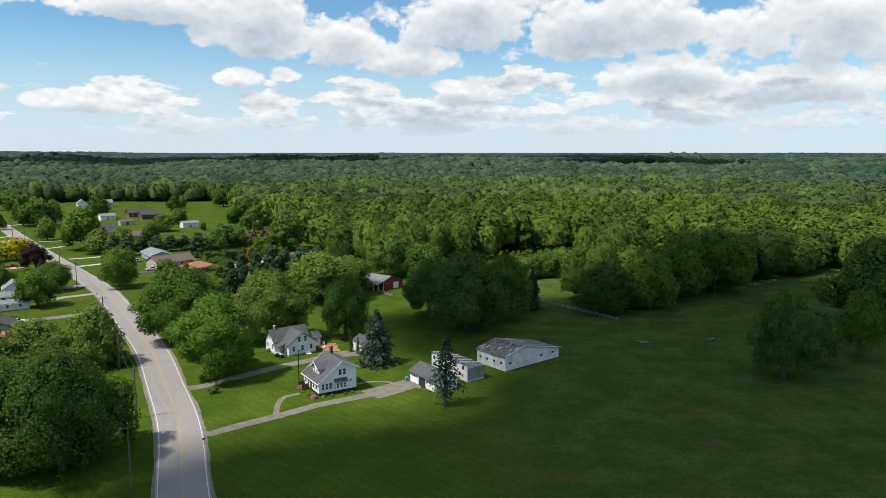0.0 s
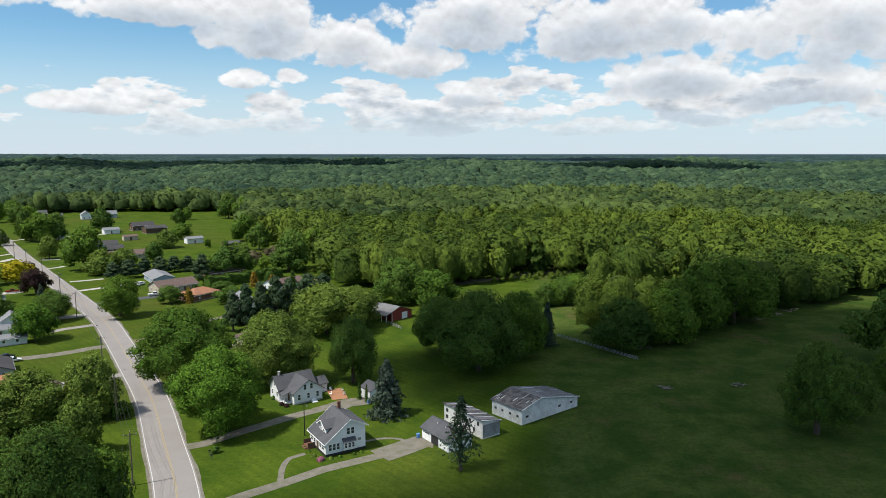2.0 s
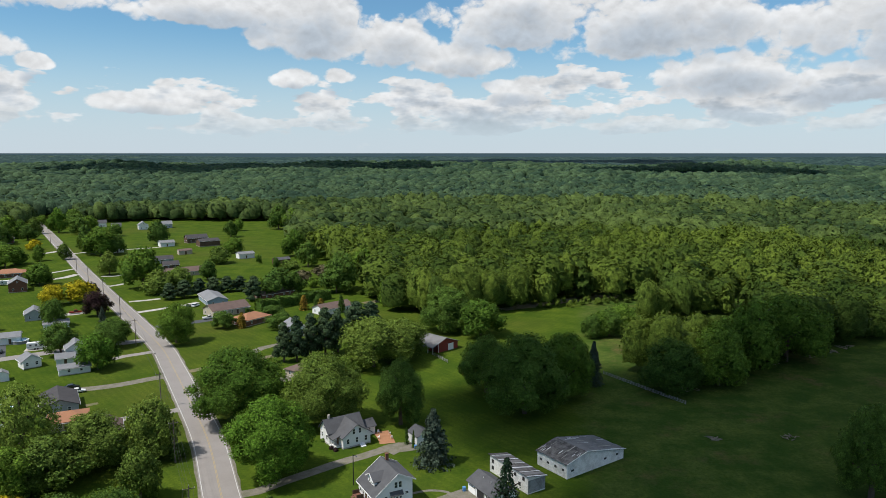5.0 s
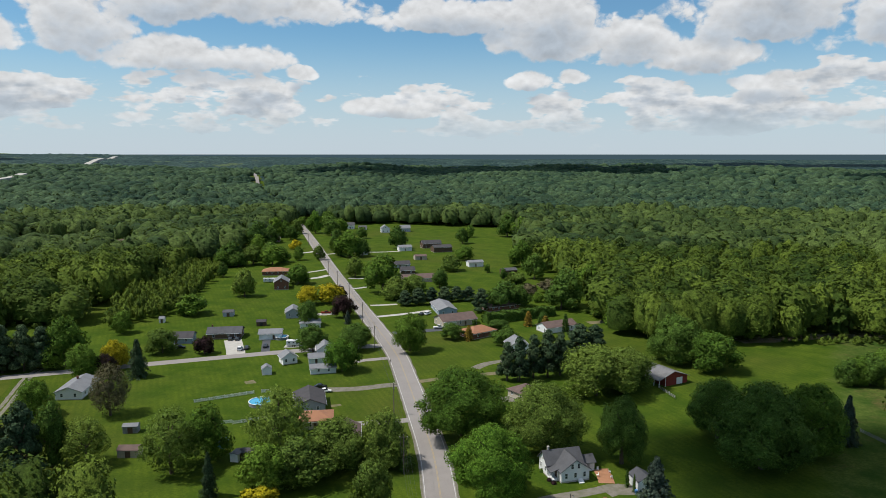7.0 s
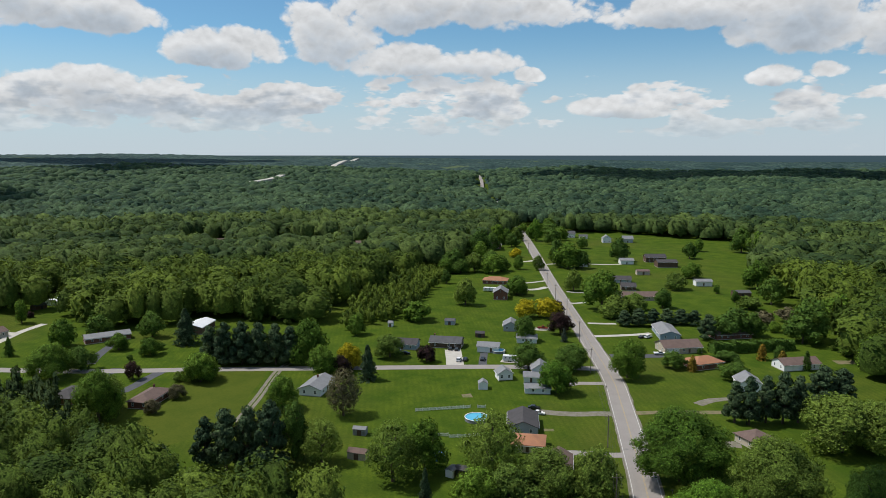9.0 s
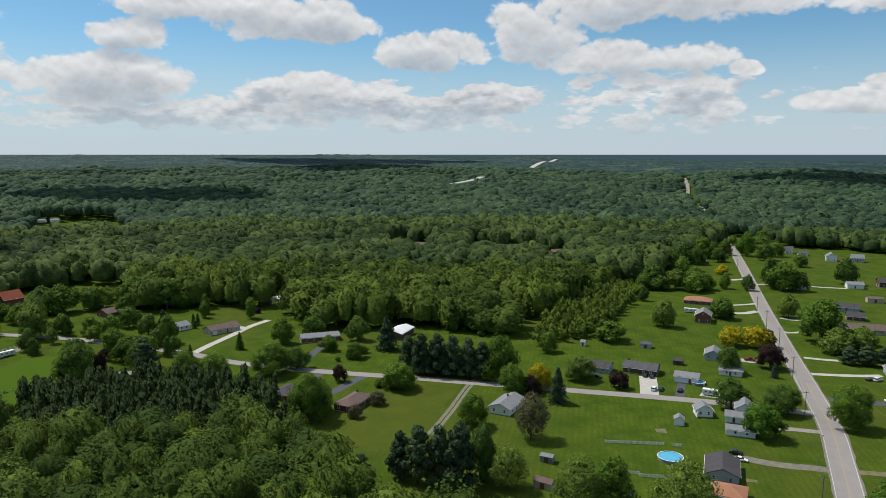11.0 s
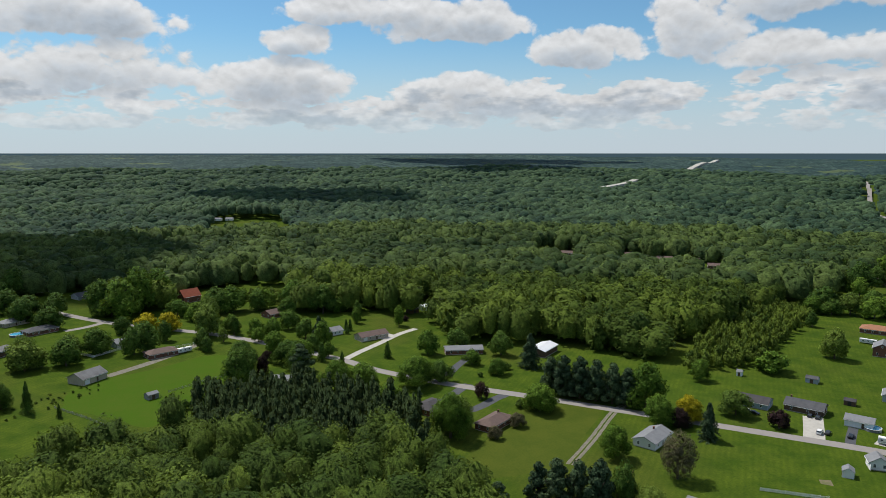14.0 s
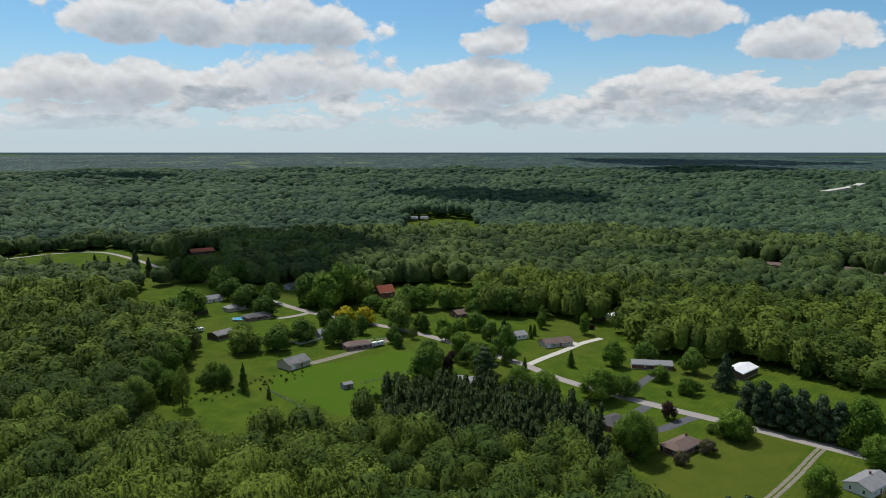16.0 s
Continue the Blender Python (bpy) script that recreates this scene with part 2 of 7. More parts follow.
SHINGLE_DARK = material("charcoal_shingles", (0.070, 0.066, 0.070), 0.9, 0.4, 1.2)
SHINGLE_ORANGE = material("orange_brown_shingles", (0.34, 0.165, 0.09), 0.9, 0.45, 1.0, second=(0.25, 0.12, 0.08))
SHINGLE_RED = material("brick_red_shingles", (0.36, 0.10, 0.055), 0.85, 0.3)
TIN_WHITE = material("white_metal_roof", (0.75, 0.77, 0.80), 0.4, 0.15, 0.6)
TIN_GREY = material("grey_metal_roof", (0.19, 0.19, 0.195), 0.6, 0.5, 0.8, second=(0.10, 0.10, 0.10), spec=0.1)
TIN_RUST = material("patchy_old_roof", (0.045, 0.042, 0.042), 0.9, 0.22, 2.2, second=(0.42, 0.41, 0.40), spec=0.08)
GLASS = material("window_glass", (0.035, 0.045, 0.055), 0.08, 0.1, 1.0, spec=0.7)
RUBBER = material("rubber", (0.02, 0.02, 0.02), 0.8, 0.1)
CHROME = material("wheel_metal", (0.45, 0.45, 0.47), 0.35, 0.1, metal=0.8)
WATER = material("pool_water", (0.10, 0.42, 0.62), 0.08, 0.15, 1.0, spec=0.6)
POLE_WOOD = material("grey_pole_wood", (0.15, 0.125, 0.10), 0.9, 0.4, 2.0)
WIRE = material("wire", (0.03, 0.03, 0.03), 0.6, 0.1)
BLUE_TARP = material("blue_tarpaulin", (0.12, 0.30, 0.62), 0.5, 0.3)
PAVER = material("orange_pavers", (0.40, 0.20, 0.11), 0.85, 0.4, 2.0)
FLOWER = material("pink_flowers", (0.45, 0.10, 0.24), 0.8, 0.6, 6.0, second=(0.06, 0.10, 0.02))
LOG = material("weathered_logs", (0.26, 0.22, 0.17), 0.9, 0.5, 2.0)
PAINT = {
    "white": material("white_car_paint", (0.78, 0.78, 0.78), 0.25, 0.05, spec=0.6),
    "black": material("black_car_paint", (0.02, 0.021, 0.024), 0.2, 0.05, spec=0.6),
    "grey": material("grey_car_paint", (0.12, 0.13, 0.15), 0.25, 0.05, spec=0.6),
    "red": material("red_car_paint", (0.22, 0.02, 0.02), 0.25, 0.05, spec=0.6),
    "silver": material("silver_car_paint", (0.42, 0.43, 0.45), 0.25, 0.05, metal=0.4, spec=0.6),
}


def grass_material():
    """Lawn, rougher meadow to the east and the wood's floor, as patches of different grass."""
    m = bpy.data.materials.new("grass")
    m.use_nodes = True
    q = Graph(m.node_tree)
    bsdf = m.node_tree.nodes["Principled BSDF"]
    at = q.node("ShaderNodeTexCoord").outputs["Object"]
    sx, sy, _ = q.node("ShaderNodeSeparateXYZ", {0: at}).outputs
    big = q.noise(at, 0.012, 4.0, 0.6).outputs[0]
    mid = q.noise(at, 0.09, 5.0, 0.65).outputs[0]
    fine = q.noise(at, 1.3, 5.0, 0.7).outputs[0]
    lawn = q.mix(q.smooth(mid, 0.32, 0.68), (0.040, 0.076, 0.007), (0.086, 0.124, 0.012))
    lawn = q.mix(q.math("MULTIPLY", q.smooth(big, 0.45, 0.7), 0.65), lawn, (0.096, 0.100, 0.020))
    mow = q.node("ShaderNodeTexWave", {"Vector": at, "Scale": 0.19, "Distortion": 1.2, "Detail": 1.0}, bands_direction="DIAGONAL").outputs["Fac"]
    lawn = q.mix(q.math("MULTIPLY", mow, 0.3), lawn, (0.036, 0.066, 0.007))
    wild = q.mix(q.smooth(mid, 0.38, 0.64), (0.036, 0.072, 0.012), (0.086, 0.116, 0.024))
    wild = q.mix(q.smooth(q.noise(at, 0.05, 5.0, 0.7).outputs[0], 0.52, 0.72), wild, (0.115, 0.088, 0.036))
    edge = q.math("ADD", sx, q.math("MULTIPLY_ADD", mid, 30.0, -15.0))
    edge = q.math("ADD", edge, q.math("MULTIPLY", sy, -0.12))
    base = q.mix(q.smooth(edge, -6.0, 4.0), lawn, wild)
    tuft = q.noise(at, 0.45, 5.0, 0.75).outputs[0]
    base = q.mix(q.math("MULTIPLY", q.smooth(tuft, 0.42, 0.72), q.smooth(edge, -6.0, 4.0, 0.25, 0.7)), base, (0.030, 0.058, 0.010))
    base = q.mix(q.smooth(q.noise(at, 2.2, 2.0, 0.6).outputs[0], 0.74, 0.80, 0.0, 0.45), base, (0.150, 0.160, 0.090))
    base = q.mix(q.math("MULTIPLY", q.smooth(fine, 0.38, 0.7), 0.6), base, (0.026, 0.054, 0.008))
    m.node_tree.links.new(base, bsdf.inputs["Base Color"])
    bsdf.inputs["Roughness"].default_value = 1.0
    bsdf.inputs["Specular IOR Level"].default_value = 0.03
    b = q.node("ShaderNodeBump", {"Height": fine, "Strength": 0.5, "Distance": 0.25})
    m.node_tree.links.new(b.outputs[0], bsdf.inputs["Normal"])
    return m


def hazy_canopy_material():
    """The closed roof of far woods: domed crowns of different greens, blued in colour for the haze."""
    m = bpy.data.materials.new("far_canopy")
    m.use_nodes = True
    q = Graph(m.node_tree)
    bsdf = m.node_tree.nodes["Principled BSDF"]
    at = q.node("ShaderNodeTexCoord").outputs["Object"]
    cell = q.node("ShaderNodeTexVoronoi", {"Vector": at, "Scale": 0.09}, voronoi_dimensions="2D")
    tint = q.node("ShaderNodeSeparateColor", {0: cell.outputs["Color"]}).outputs[0]
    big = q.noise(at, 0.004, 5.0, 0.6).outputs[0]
    # the air's haze is put into these crown colours as extra blue
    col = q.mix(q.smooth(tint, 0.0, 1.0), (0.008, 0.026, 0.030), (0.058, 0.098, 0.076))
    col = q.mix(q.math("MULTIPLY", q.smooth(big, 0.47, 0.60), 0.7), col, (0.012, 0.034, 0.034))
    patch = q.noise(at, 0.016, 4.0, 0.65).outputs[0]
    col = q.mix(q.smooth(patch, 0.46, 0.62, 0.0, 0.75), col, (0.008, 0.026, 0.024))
    glade = q.noise(at, 0.0026, 3.0, 0.5).outputs[0]
    col = q.mix(q.smooth(glade, 0.655, 0.68, 0.0, 0.8), col, (0.085, 0.115, 0.045))
    m.node_tree.links.new(col, bsdf.inputs["Base Color"])
    bsdf.inputs["Roughness"].default_value = 0.8
    bsdf.inputs["Specular IOR Level"].default_value = 0.1
    h = q.math("SUBTRACT", q.math("MULTIPLY", q.noise(at, 0.35, 3.0).outputs[0], 0.5), cell.outputs["Distance"])
    b = q.node("ShaderNodeBump", {"Height": h, "Strength": 0.5, "Distance": 7.0})
    m.node_tree.links.new(b.outputs[0], bsdf.inputs["Normal"])
    return m


GRASS = grass_material()
HAZY_CANOPY = hazy_canopy_material()
MOWN = material("fresh_mown_grass", (0.048, 0.100, 0.007), 1.0, 0.45, 0.25, second=(0.066, 0.098, 0.012), spec=0.03, bump=0.3)
DRY_LAWN = material("dry_olive_lawn", (0.074, 0.094, 0.014), 1.0, 0.4, 0.3, second=(0.040, 0.068, 0.009), spec=0.03, bump=0.3)


# ---- geometry helpers ----
def fast_mesh(name, verts, faces, mat, tones=None, smooth=False, normals=None):
    """A mesh from arrays: verts (n, 3), faces (m, 3 or 4)."""
    me = bpy.data.meshes.new(name)
    k = faces.shape[1]
    me.vertices.add(len(verts))
    me.vertices.foreach_set("co", np.ascontiguousarray(verts, dtype=np.float32).ravel())
    me.loops.add(faces.size)
    me.loops.foreach_set("vertex_index", np.ascontiguousarray(faces, dtype=np.int32).ravel())
    me.polygons.add(len(faces))
    me.polygons.foreach_set("loop_start", np.arange(0, faces.size, k, dtype=np.int32))
    me.polygons.foreach_set("use_smooth", np.full(len(faces), smooth or normals is not None, dtype=bool))
    if tones is not None:
        me.attributes.new("tone", "FLOAT", "POINT").data.foreach_set("value", np.ascontiguousarray(tones, dtype=np.float32))
    me.materials.append(mat)
    me.update(calc_edges=True)
    if normals is not None:
        me.normals_split_custom_set_from_vertices(normals.tolist())
    return me


def part(name, bm, mat, parent, label=""):
    """One mesh object under a thing or a part."""
    me = bpy.data.meshes.new(name)
    bm.to_mesh(me)
    bm.free()
    me.materials.append(mat)
    return attach(name, me, parent, label)


def attach(name, me, parent, label="", m=None):
    ob = new(name, me)
    ob.parent = parent
    if m is not None:
        ob.matrix_basis = m
    if label:
        tagged(ob, label)
    return ob


def thing(name, x, y, rot, label, category, group="", z=0.0):
    e = new(name)
    e.matrix_basis = pose(x, y, z, 0, 0, rot)
    return tagged(e, label, category, group)


def box(bm, x0, x1, y0, y1, z0, z1):
    v = [bm.verts.new((x, y, z)) for z in (z0, z1) for x, y in ((x0, y0), (x1, y0), (x1, y1), (x0, y1))]
    for f in ((3, 2, 1, 0), (4, 5, 6, 7), (0, 1, 5, 4), (1, 2, 6, 5), (2, 3, 7, 6), (3, 0, 4, 7)):
        bm.faces.new([v[i] for i in f])
    return v


def boxes(*dims, bevel=0.0):
    bm = bmesh.new()
    for d in dims:
        box(bm, *d)
    if bevel:
        bmesh.ops.bevel(bm, geom=bm.edges[:], offset=bevel, segments=1, affect="EDGES")
    return bm


def prism(bm, outline, lo, hi, axis="x"):
    """A closed outline of (a, b) drawn out along an axis."""
    put = {"x": lambda s, a, b: (s, a, b), "y": lambda s, a, b: (a, s, b), "z": lambda s, a, b: (a, b, s)}[axis]
    ends = [[bm.verts.new(put(s, a, b)) for a, b in outline] for s in (lo, hi)]
    n = len(outline)
    for i in range(n):
        bm.faces.new((ends[0][i], ends[0][(i + 1) % n], ends[1][(i + 1) % n], ends[1][i]))
    bm.faces.new(ends[0][::-1])
    bm.faces.new(ends[1])
    bmesh.ops.recalc_face_normals(bm, faces=bm.faces[:])


def tube(bm, x, y, z0, z1, r0, r1, n=8):
    rings = [[bm.verts.new((x + r * math.cos(6.28319 * i / n), y + r * math.sin(6.28319 * i / n), z)) for i in range(n)] for r, z in ((r0, z0), (r1, z1))]
    for i in range(n):
        bm.faces.new((rings[0][i], rings[0][(i + 1) % n], rings[1][(i + 1) % n], rings[1][i]))
    bm.faces.new(rings[0][::-1])
    bm.faces.new(rings[1])


def limb(bm, a, b, r0, r1, n=5):
    """A tapered branch from a to b."""
    a, b = Vector(a), Vector(b)
    q = (b - a).to_track_quat("Z", "Y")
    rings = [[bm.verts.new(p + q @ Vector((r * math.cos(6.28319 * i / n), r * math.sin(6.28319 * i / n), 0))) for i in range(n)] for p, r in ((a, r0), (b, r1))]
    for i in range(n):
        bm.faces.new((rings[0][i], rings[0][(i + 1) % n], rings[1][(i + 1) % n], rings[1][i]))
    bm.faces.new(rings[1])


def smooth_line(points, step=4.0):
    """Points along a smooth curve through the given ones."""
    p = [Vector((*q[:2], 0)) for q in points]
    p = [2 * p[0] - p[1]] + p + [2 * p[-1] - p[-2]]
    out = []
    for i in range(1, len(p) - 2):
        n = max(1, int((p[i + 1] - p[i]).length / step))
        for k in range(n):
            t = k / n
            out.append(0.5 * (2 * p[i] + (p[i + 1] - p[i - 1]) * t + (2 * p[i - 1] - 5 * p[i] + 4 * p[i + 1] - p[i + 2]) * t * t
                              + (3 * p[i] - p[i - 1] - 3 * p[i + 1] + p[i + 2]) * t ** 3))
    out.append(p[-2])
    return out


def ribbon(points, half, z, shift=0.0, rough=0.0, thick=0.05, step=4.0):
    """A flat strip along a line: half its width, height of its top, shifted sideways."""
    line = smooth_line(points, step)
    bm = bmesh.new()
    rows = []
    for i, p in enumerate(line):
        d = line[min(i + 1, len(line) - 1)] - line[max(i - 1, 0)]
        s = Vector((-d.y, d.x, 0)).normalized()
        wob = [rough * (noise.noise(p * 0.35 + Vector((k * 9.0, 0, 0)))) for k in (0, 1)]
        a, b = p + s * (shift + half + wob[0]), p + s * (shift - half + wob[1])
        h = z + land(p.x, p.y)
        rows.append([bm.verts.new((a.x, a.y, h - thick)), bm.verts.new((a.x, a.y, h)), bm.verts.new((b.x, b.y, h)), bm.verts.new((b.x, b.y, h - thick))])
    for r, t in zip(rows, rows[1:]):
        for k in range(3):
            bm.faces.new((r[k], r[k + 1], t[k + 1], t[k]))
    bmesh.ops.recalc_face_normals(bm, faces=bm.faces[:])
    return bm


def strip(name, points, half, z, mat, label, category, rough=0.0, shift=0.0):
    return tagged(part(name, ribbon(points, half, z, shift, rough, 0.05, 4.0 if half > 1.4 or category != "driveway" else 1.2), mat, None), label, category, kind="structure")


# ---- ground ----
def land(x, y):
    """Height of the land: level round the hamlet, rolling beyond a kilometre, rising slowly to the horizon."""
    r = math.hypot(x, y)
    if r < 900:
        return 0.0
    p = Vector((x, y, 0.0))
    far = min(1.0, (r - 900) / 1100)
    far = far * far * (3 - 2 * far)
    roll = 24 * noise.noise(p * 0.0017 + Vector((3.1, 0.7, 0.0))) + 13 * noise.noise(p * 0.0041) + 6
    west = min(1.0, max(0.0, (math.degrees(math.atan2(-x, y)) - 20) / 45))
    roll *= 1 - 0.75 * min(1.0, max(0.0, (r - 2800) / 2000))
    return far * roll + (34 + 48 * west) * max(0.0, (r - 1700) / 3290) ** 1.25


def ground():
    edge = np.concatenate([-np.geomspace(5200, 20, 40), [0], np.geomspace(20, 5200, 40)])
    gx, gy = np.meshgrid(edge, edge)
    v = np.stack([gx.ravel(), gy.ravel(), [land(a, b) - (6 if math.hypot(a, b) > 1100 else 0) for a, b in zip(gx.ravel(), gy.ravel())]], 1)
    n = len(edge)
    i = (np.arange(n - 1)[:, None] * n + np.arange(n - 1)).ravel()
    f = np.stack([i, i + 1, i + n + 1, i + n], 1)
    tagged(new("ground", fast_mesh("ground", v, f, GRASS)), "mown green lawns and rough grass meadow", "ground", kind="structure")


ground()

# ---- roads ----
MAIN = [(28.8, -72), (9.6, -21.6), (-9.6, 26.4), (-25.2, 66), (-41, 104.9), (-49.4, 126.8), (-55.7, 141), (-64.6, 158.4), (-79.2, 186.6), (-97.2, 216),
        (-118.3, 249.6), (-134.4, 274.2), (-161.8, 309.6), (-207.6, 367.2), (-275.4, 453.6), (-378.7, 588), (-532.8, 786), (-586.8, 849.6), (-672, 954)]
SIDE = [(-142.8, 286.8), (-151.2, 280.8), (-179.4, 259.8), (-217.8, 225.6), (-256.2, 190.3), (-276.6, 171.8), (-310.8, 139.2), (-345.6, 112.2), (-374.4, 97.2), (-424.8, 62.4),
        (-455.4, 36.6), (-481.8, 7.2), (-511.2, -25.2), (-547.2, -54), (-602.4, -93.6), (-711.6, -180), (-792, -237.6), (-854.4, -295.2), (-847.2, -344.4), (-796.8, -390), (-720, -444)]
HIGHWAY = [(-672, 954), (-771.6, 1068), (-1016.4, 1353.6), (-1438.8, 1887.6), (-1804.8, 2358)]
strip("verge", MAIN, 4.75, 0.02, GRAVEL, "narrow gravel verge along the country road", "verge", 0.5)
strip("road", MAIN, 4.2, 0.06, ASPHALT, "worn grey two-lane country road", "road")
strip("road_line", MAIN, 0.075, 0.065, LINE_WHITE, "white edge line of the country road", "road marking", 0.0, 3.85)
strip("road_line", MAIN, 0.075, 0.065, LINE_WHITE, "white edge line of the country road", "road marking", 0.0, -3.85)
strip("road_line", MAIN, 0.06, 0.065, LINE_YELLOW, "yellow centre line of the country road", "road marking", 0.0, 0.13)
strip("road_line", MAIN, 0.06, 0.065, LINE_YELLOW, "yellow centre line of the country road", "road marking", 0.0, -0.13)
strip("road", SIDE, 3.0, 0.05, ASPHALT, "pale grey side road between lawns", "road")
strip("road", HIGHWAY, 5.0, 0.06, ASPHALT, "far stretch of road between woods", "road")


def lawn_sheet(points, mat, label):
    """A patch of differently kept grass with a wandering edge, 2 cm proud of the rest."""
    bm = bmesh.new()
    line = smooth_line(points + points[:1], 5.0)[:-1]
    ring = []
    for p in line:
        k = 1.6 * noise.noise(Vector((p.x * 0.15, p.y * 0.15, 1.0)))
        ring.append(bm.verts.new((p.x + k, p.y - k, 0.02)))
    bm.faces.new(ring)
    bmesh.ops.triangulate(bm, faces=bm.faces[:])
    for f in bm.faces:
        if f.normal.z < 0:
            f.normal_flip()
    tagged(part("lawn", bm, mat, None), label, "lawn", kind="structure")


# ---- trees ----
def ico(level):
    bm = bmesh.new()
    bmesh.ops.create_icosphere(bm, subdivisions=level, radius=1.0)
    v = np.array([p.co[:] for p in bm.verts])
    f = np.array([[q.index for q in face.verts] for face in bm.faces])
    bm.free()
    return v, f


ICO1, ICO2 = ico(1), ico(2)


def cards(rng, pos, nor, size, droop=0.0, squat=1.0):
    """Sprays of leaves: three-cornered blades at pos, facing nor, squat in height where the crown is drawn tall later."""
    n = len(pos)
    up = rng.normal(size=(n, 3))
    a = np.cross(nor, up)
    a /= np.linalg.norm(a, axis=1)[:, None] + 1e-9
    b = np.cross(nor, a)
    s = size * rng.uniform(0.55, 1.3, (n, 1))
    k = rng.uniform(0.6, 1.0, (n, 1))
    lift = nor * s * rng.uniform(-0.3, 0.3, (n, 1))
    v = np.stack([a * s * 1.15 + lift, b * s * k - a * s * 0.6, -b * s * k - a * s * 0.6 - lift * 0.5], 1)
    v[:, :, 2] = v[:, :, 2] * squat - droop * s
    return (v + pos[:, None]).reshape(-1, 3), np.arange(n * 3).reshape(-1, 3)


def soften(v, f, share=0.6, middle=0.7):
    """Turns the faces of a crown outwards and rounds its shading, as masses of small leaves do."""
    out = v - np.array((0, 0, middle))
    out /= np.linalg.norm(out, axis=1)[:, None] + 1e-9
    a, b, c = v[f[:, 0]], v[f[:, 1]], v[f[:, 2]]
    n = np.cross(b - a, c - a)
    n /= np.linalg.norm(n, axis=1)[:, None] + 1e-9
    wrong = (n * out[f[:, 0]]).sum(1) < 0
    f = f.copy()
    f[wrong] = f[wrong][:, ::-1]
    n[wrong] *= -1
    own = np.zeros_like(v)
    for k in range(3):
        np.add.at(own, f[:, k], n)
    own /= np.linalg.norm(own, axis=1)[:, None] + 1e-9
    mixed = share * out + (1 - share) * own + np.array((0, 0, 0.1))
    return v, f, mixed / np.linalg.norm(mixed, axis=1)[:, None]


def join(pieces):
    vs, fs, off = [], [], 0
    for v, f in pieces:
        vs.append(v)
        fs.append(f + off)
        off += len(v)
    return np.concatenate(vs), np.concatenate(fs)


def broad_crown(seed, lobes=13, n=1500, size=0.085, core=ICO1, flat=1.0, fill=0.80):
    """Round-headed crown of many uneven boughs: radius about 1, from z = 0 to 2."""
    rng = np.random.default_rng(seed)
    cen, rad = [], []
    for i in range(lobes):
        h = (i + 0.5) / lobes
        ang = i * 2.39996 + rng.uniform(-0.5, 0.5)
        r = (0.68 if lobes < 14 else 0.76) * math.sin(math.pi * min(0.97, 0.24 + 0.74 * h)) ** 0.75 * rng.uniform(0.62, 1.15)
        cen.append((r * math.cos(ang), r * math.sin(ang), 0.22 + 1.44 * h))
        rad.append(rng.uniform(0.24, 0.46) * (1.1 - 0.25 * h) * (13.0 / max(13, lobes)) ** 0.42)
    cen.append((0, 0, 0.95))
    rad.append(0.62)
    cen, rad = np.array(cen), np.array(rad)
    pieces = []
    for c, r in zip(cen, rad):
        wob = 1 + 0.16 * rng.normal(size=(len(core[0]), 1))
        pieces.append((c + core[0] * r * fill * wob, core[1]))
    pick = rng.choice(len(cen), n * 2, p=rad ** 2 / (rad ** 2).sum())
    d = rng.normal(size=(n * 2, 3))
    d /= np.linalg.norm(d, axis=1)[:, None]
    pos = cen[pick] + d * rad[pick][:, None] * rng.uniform(0.74, 1.22, (n * 2, 1))
    gap = np.linalg.norm(pos[:, None] - cen[None], axis=2) / rad[None]
    gap[np.arange(n * 2), pick] = 9
    keep = np.where(gap.min(1) > 0.8)[0][:n]
    pos, d = pos[keep], d[keep]
    out = pos - np.array((0, 0, 0.85))
    out /= np.linalg.norm(out, axis=1)[:, None]
    nor = d * 0.6 + out * 0.4 + rng.normal(size=pos.shape) * 0.6 + np.array((0, 0, 0.2))
    nor /= np.linalg.norm(nor, axis=1)[:, None]
    pieces.append(cards(rng, pos, nor, size))
    v, f = join(pieces)
    v[:, 2] = np.maximum(v[:, 2], 0.02) * flat
    return v, f


def dome_crown(seed, core, n, size, rough=1.0):
    """The crown of a wood's tree: one uneven dome with boughs and sprays of leaves, radius about 1, z from 0 to 2."""
    rng = np.random.default_rng(seed)
    shift = Vector(rng.uniform(-50, 50, 3))
    lean = rng.uniform(-0.15, 0.15, 2)

    def swell(d):
        p = Vector((d[0], d[1], d[2] * 1.7))
        return 1 + rough * (0.26 * noise.noise(p * 1.4 + shift) + 0.32 * noise.noise(p * 3.1 - shift) + 0.20 * noise.noise(p * 6.3 + shift))

    def shape(d):
        r = np.array([swell(q) for q in d])[:, None]
        v = d * r
        v[:, 2] = 1.0 + np.sign(v[:, 2]) * np.abs(v[:, 2]) ** 0.72
        v[:, :2] += lean * v[:, 2:]
        return v

    pieces = [(shape(core[0]), core[1])]
    if n:
        d = rng.normal(size=(n, 3))
        d[:, 2] = np.abs(d[:, 2]) - 0.35
        d /= np.linalg.norm(d, axis=1)[:, None]
        pos = shape(d)
        pos = pos + d * rng.uniform(-0.03, 0.09, (n, 1))
        nor = d * 0.9 + rng.normal(size=d.shape) * 0.42 + np.array((0, 0, 0.25))
        nor /= np.linalg.norm(nor, axis=1)[:, None]
        pieces.append(cards(rng, pos, nor, size, 0.0, 0.58))
    v, f = join(pieces)
    v[:, 2] = np.maximum(v[:, 2], 0.0)
    return v, f


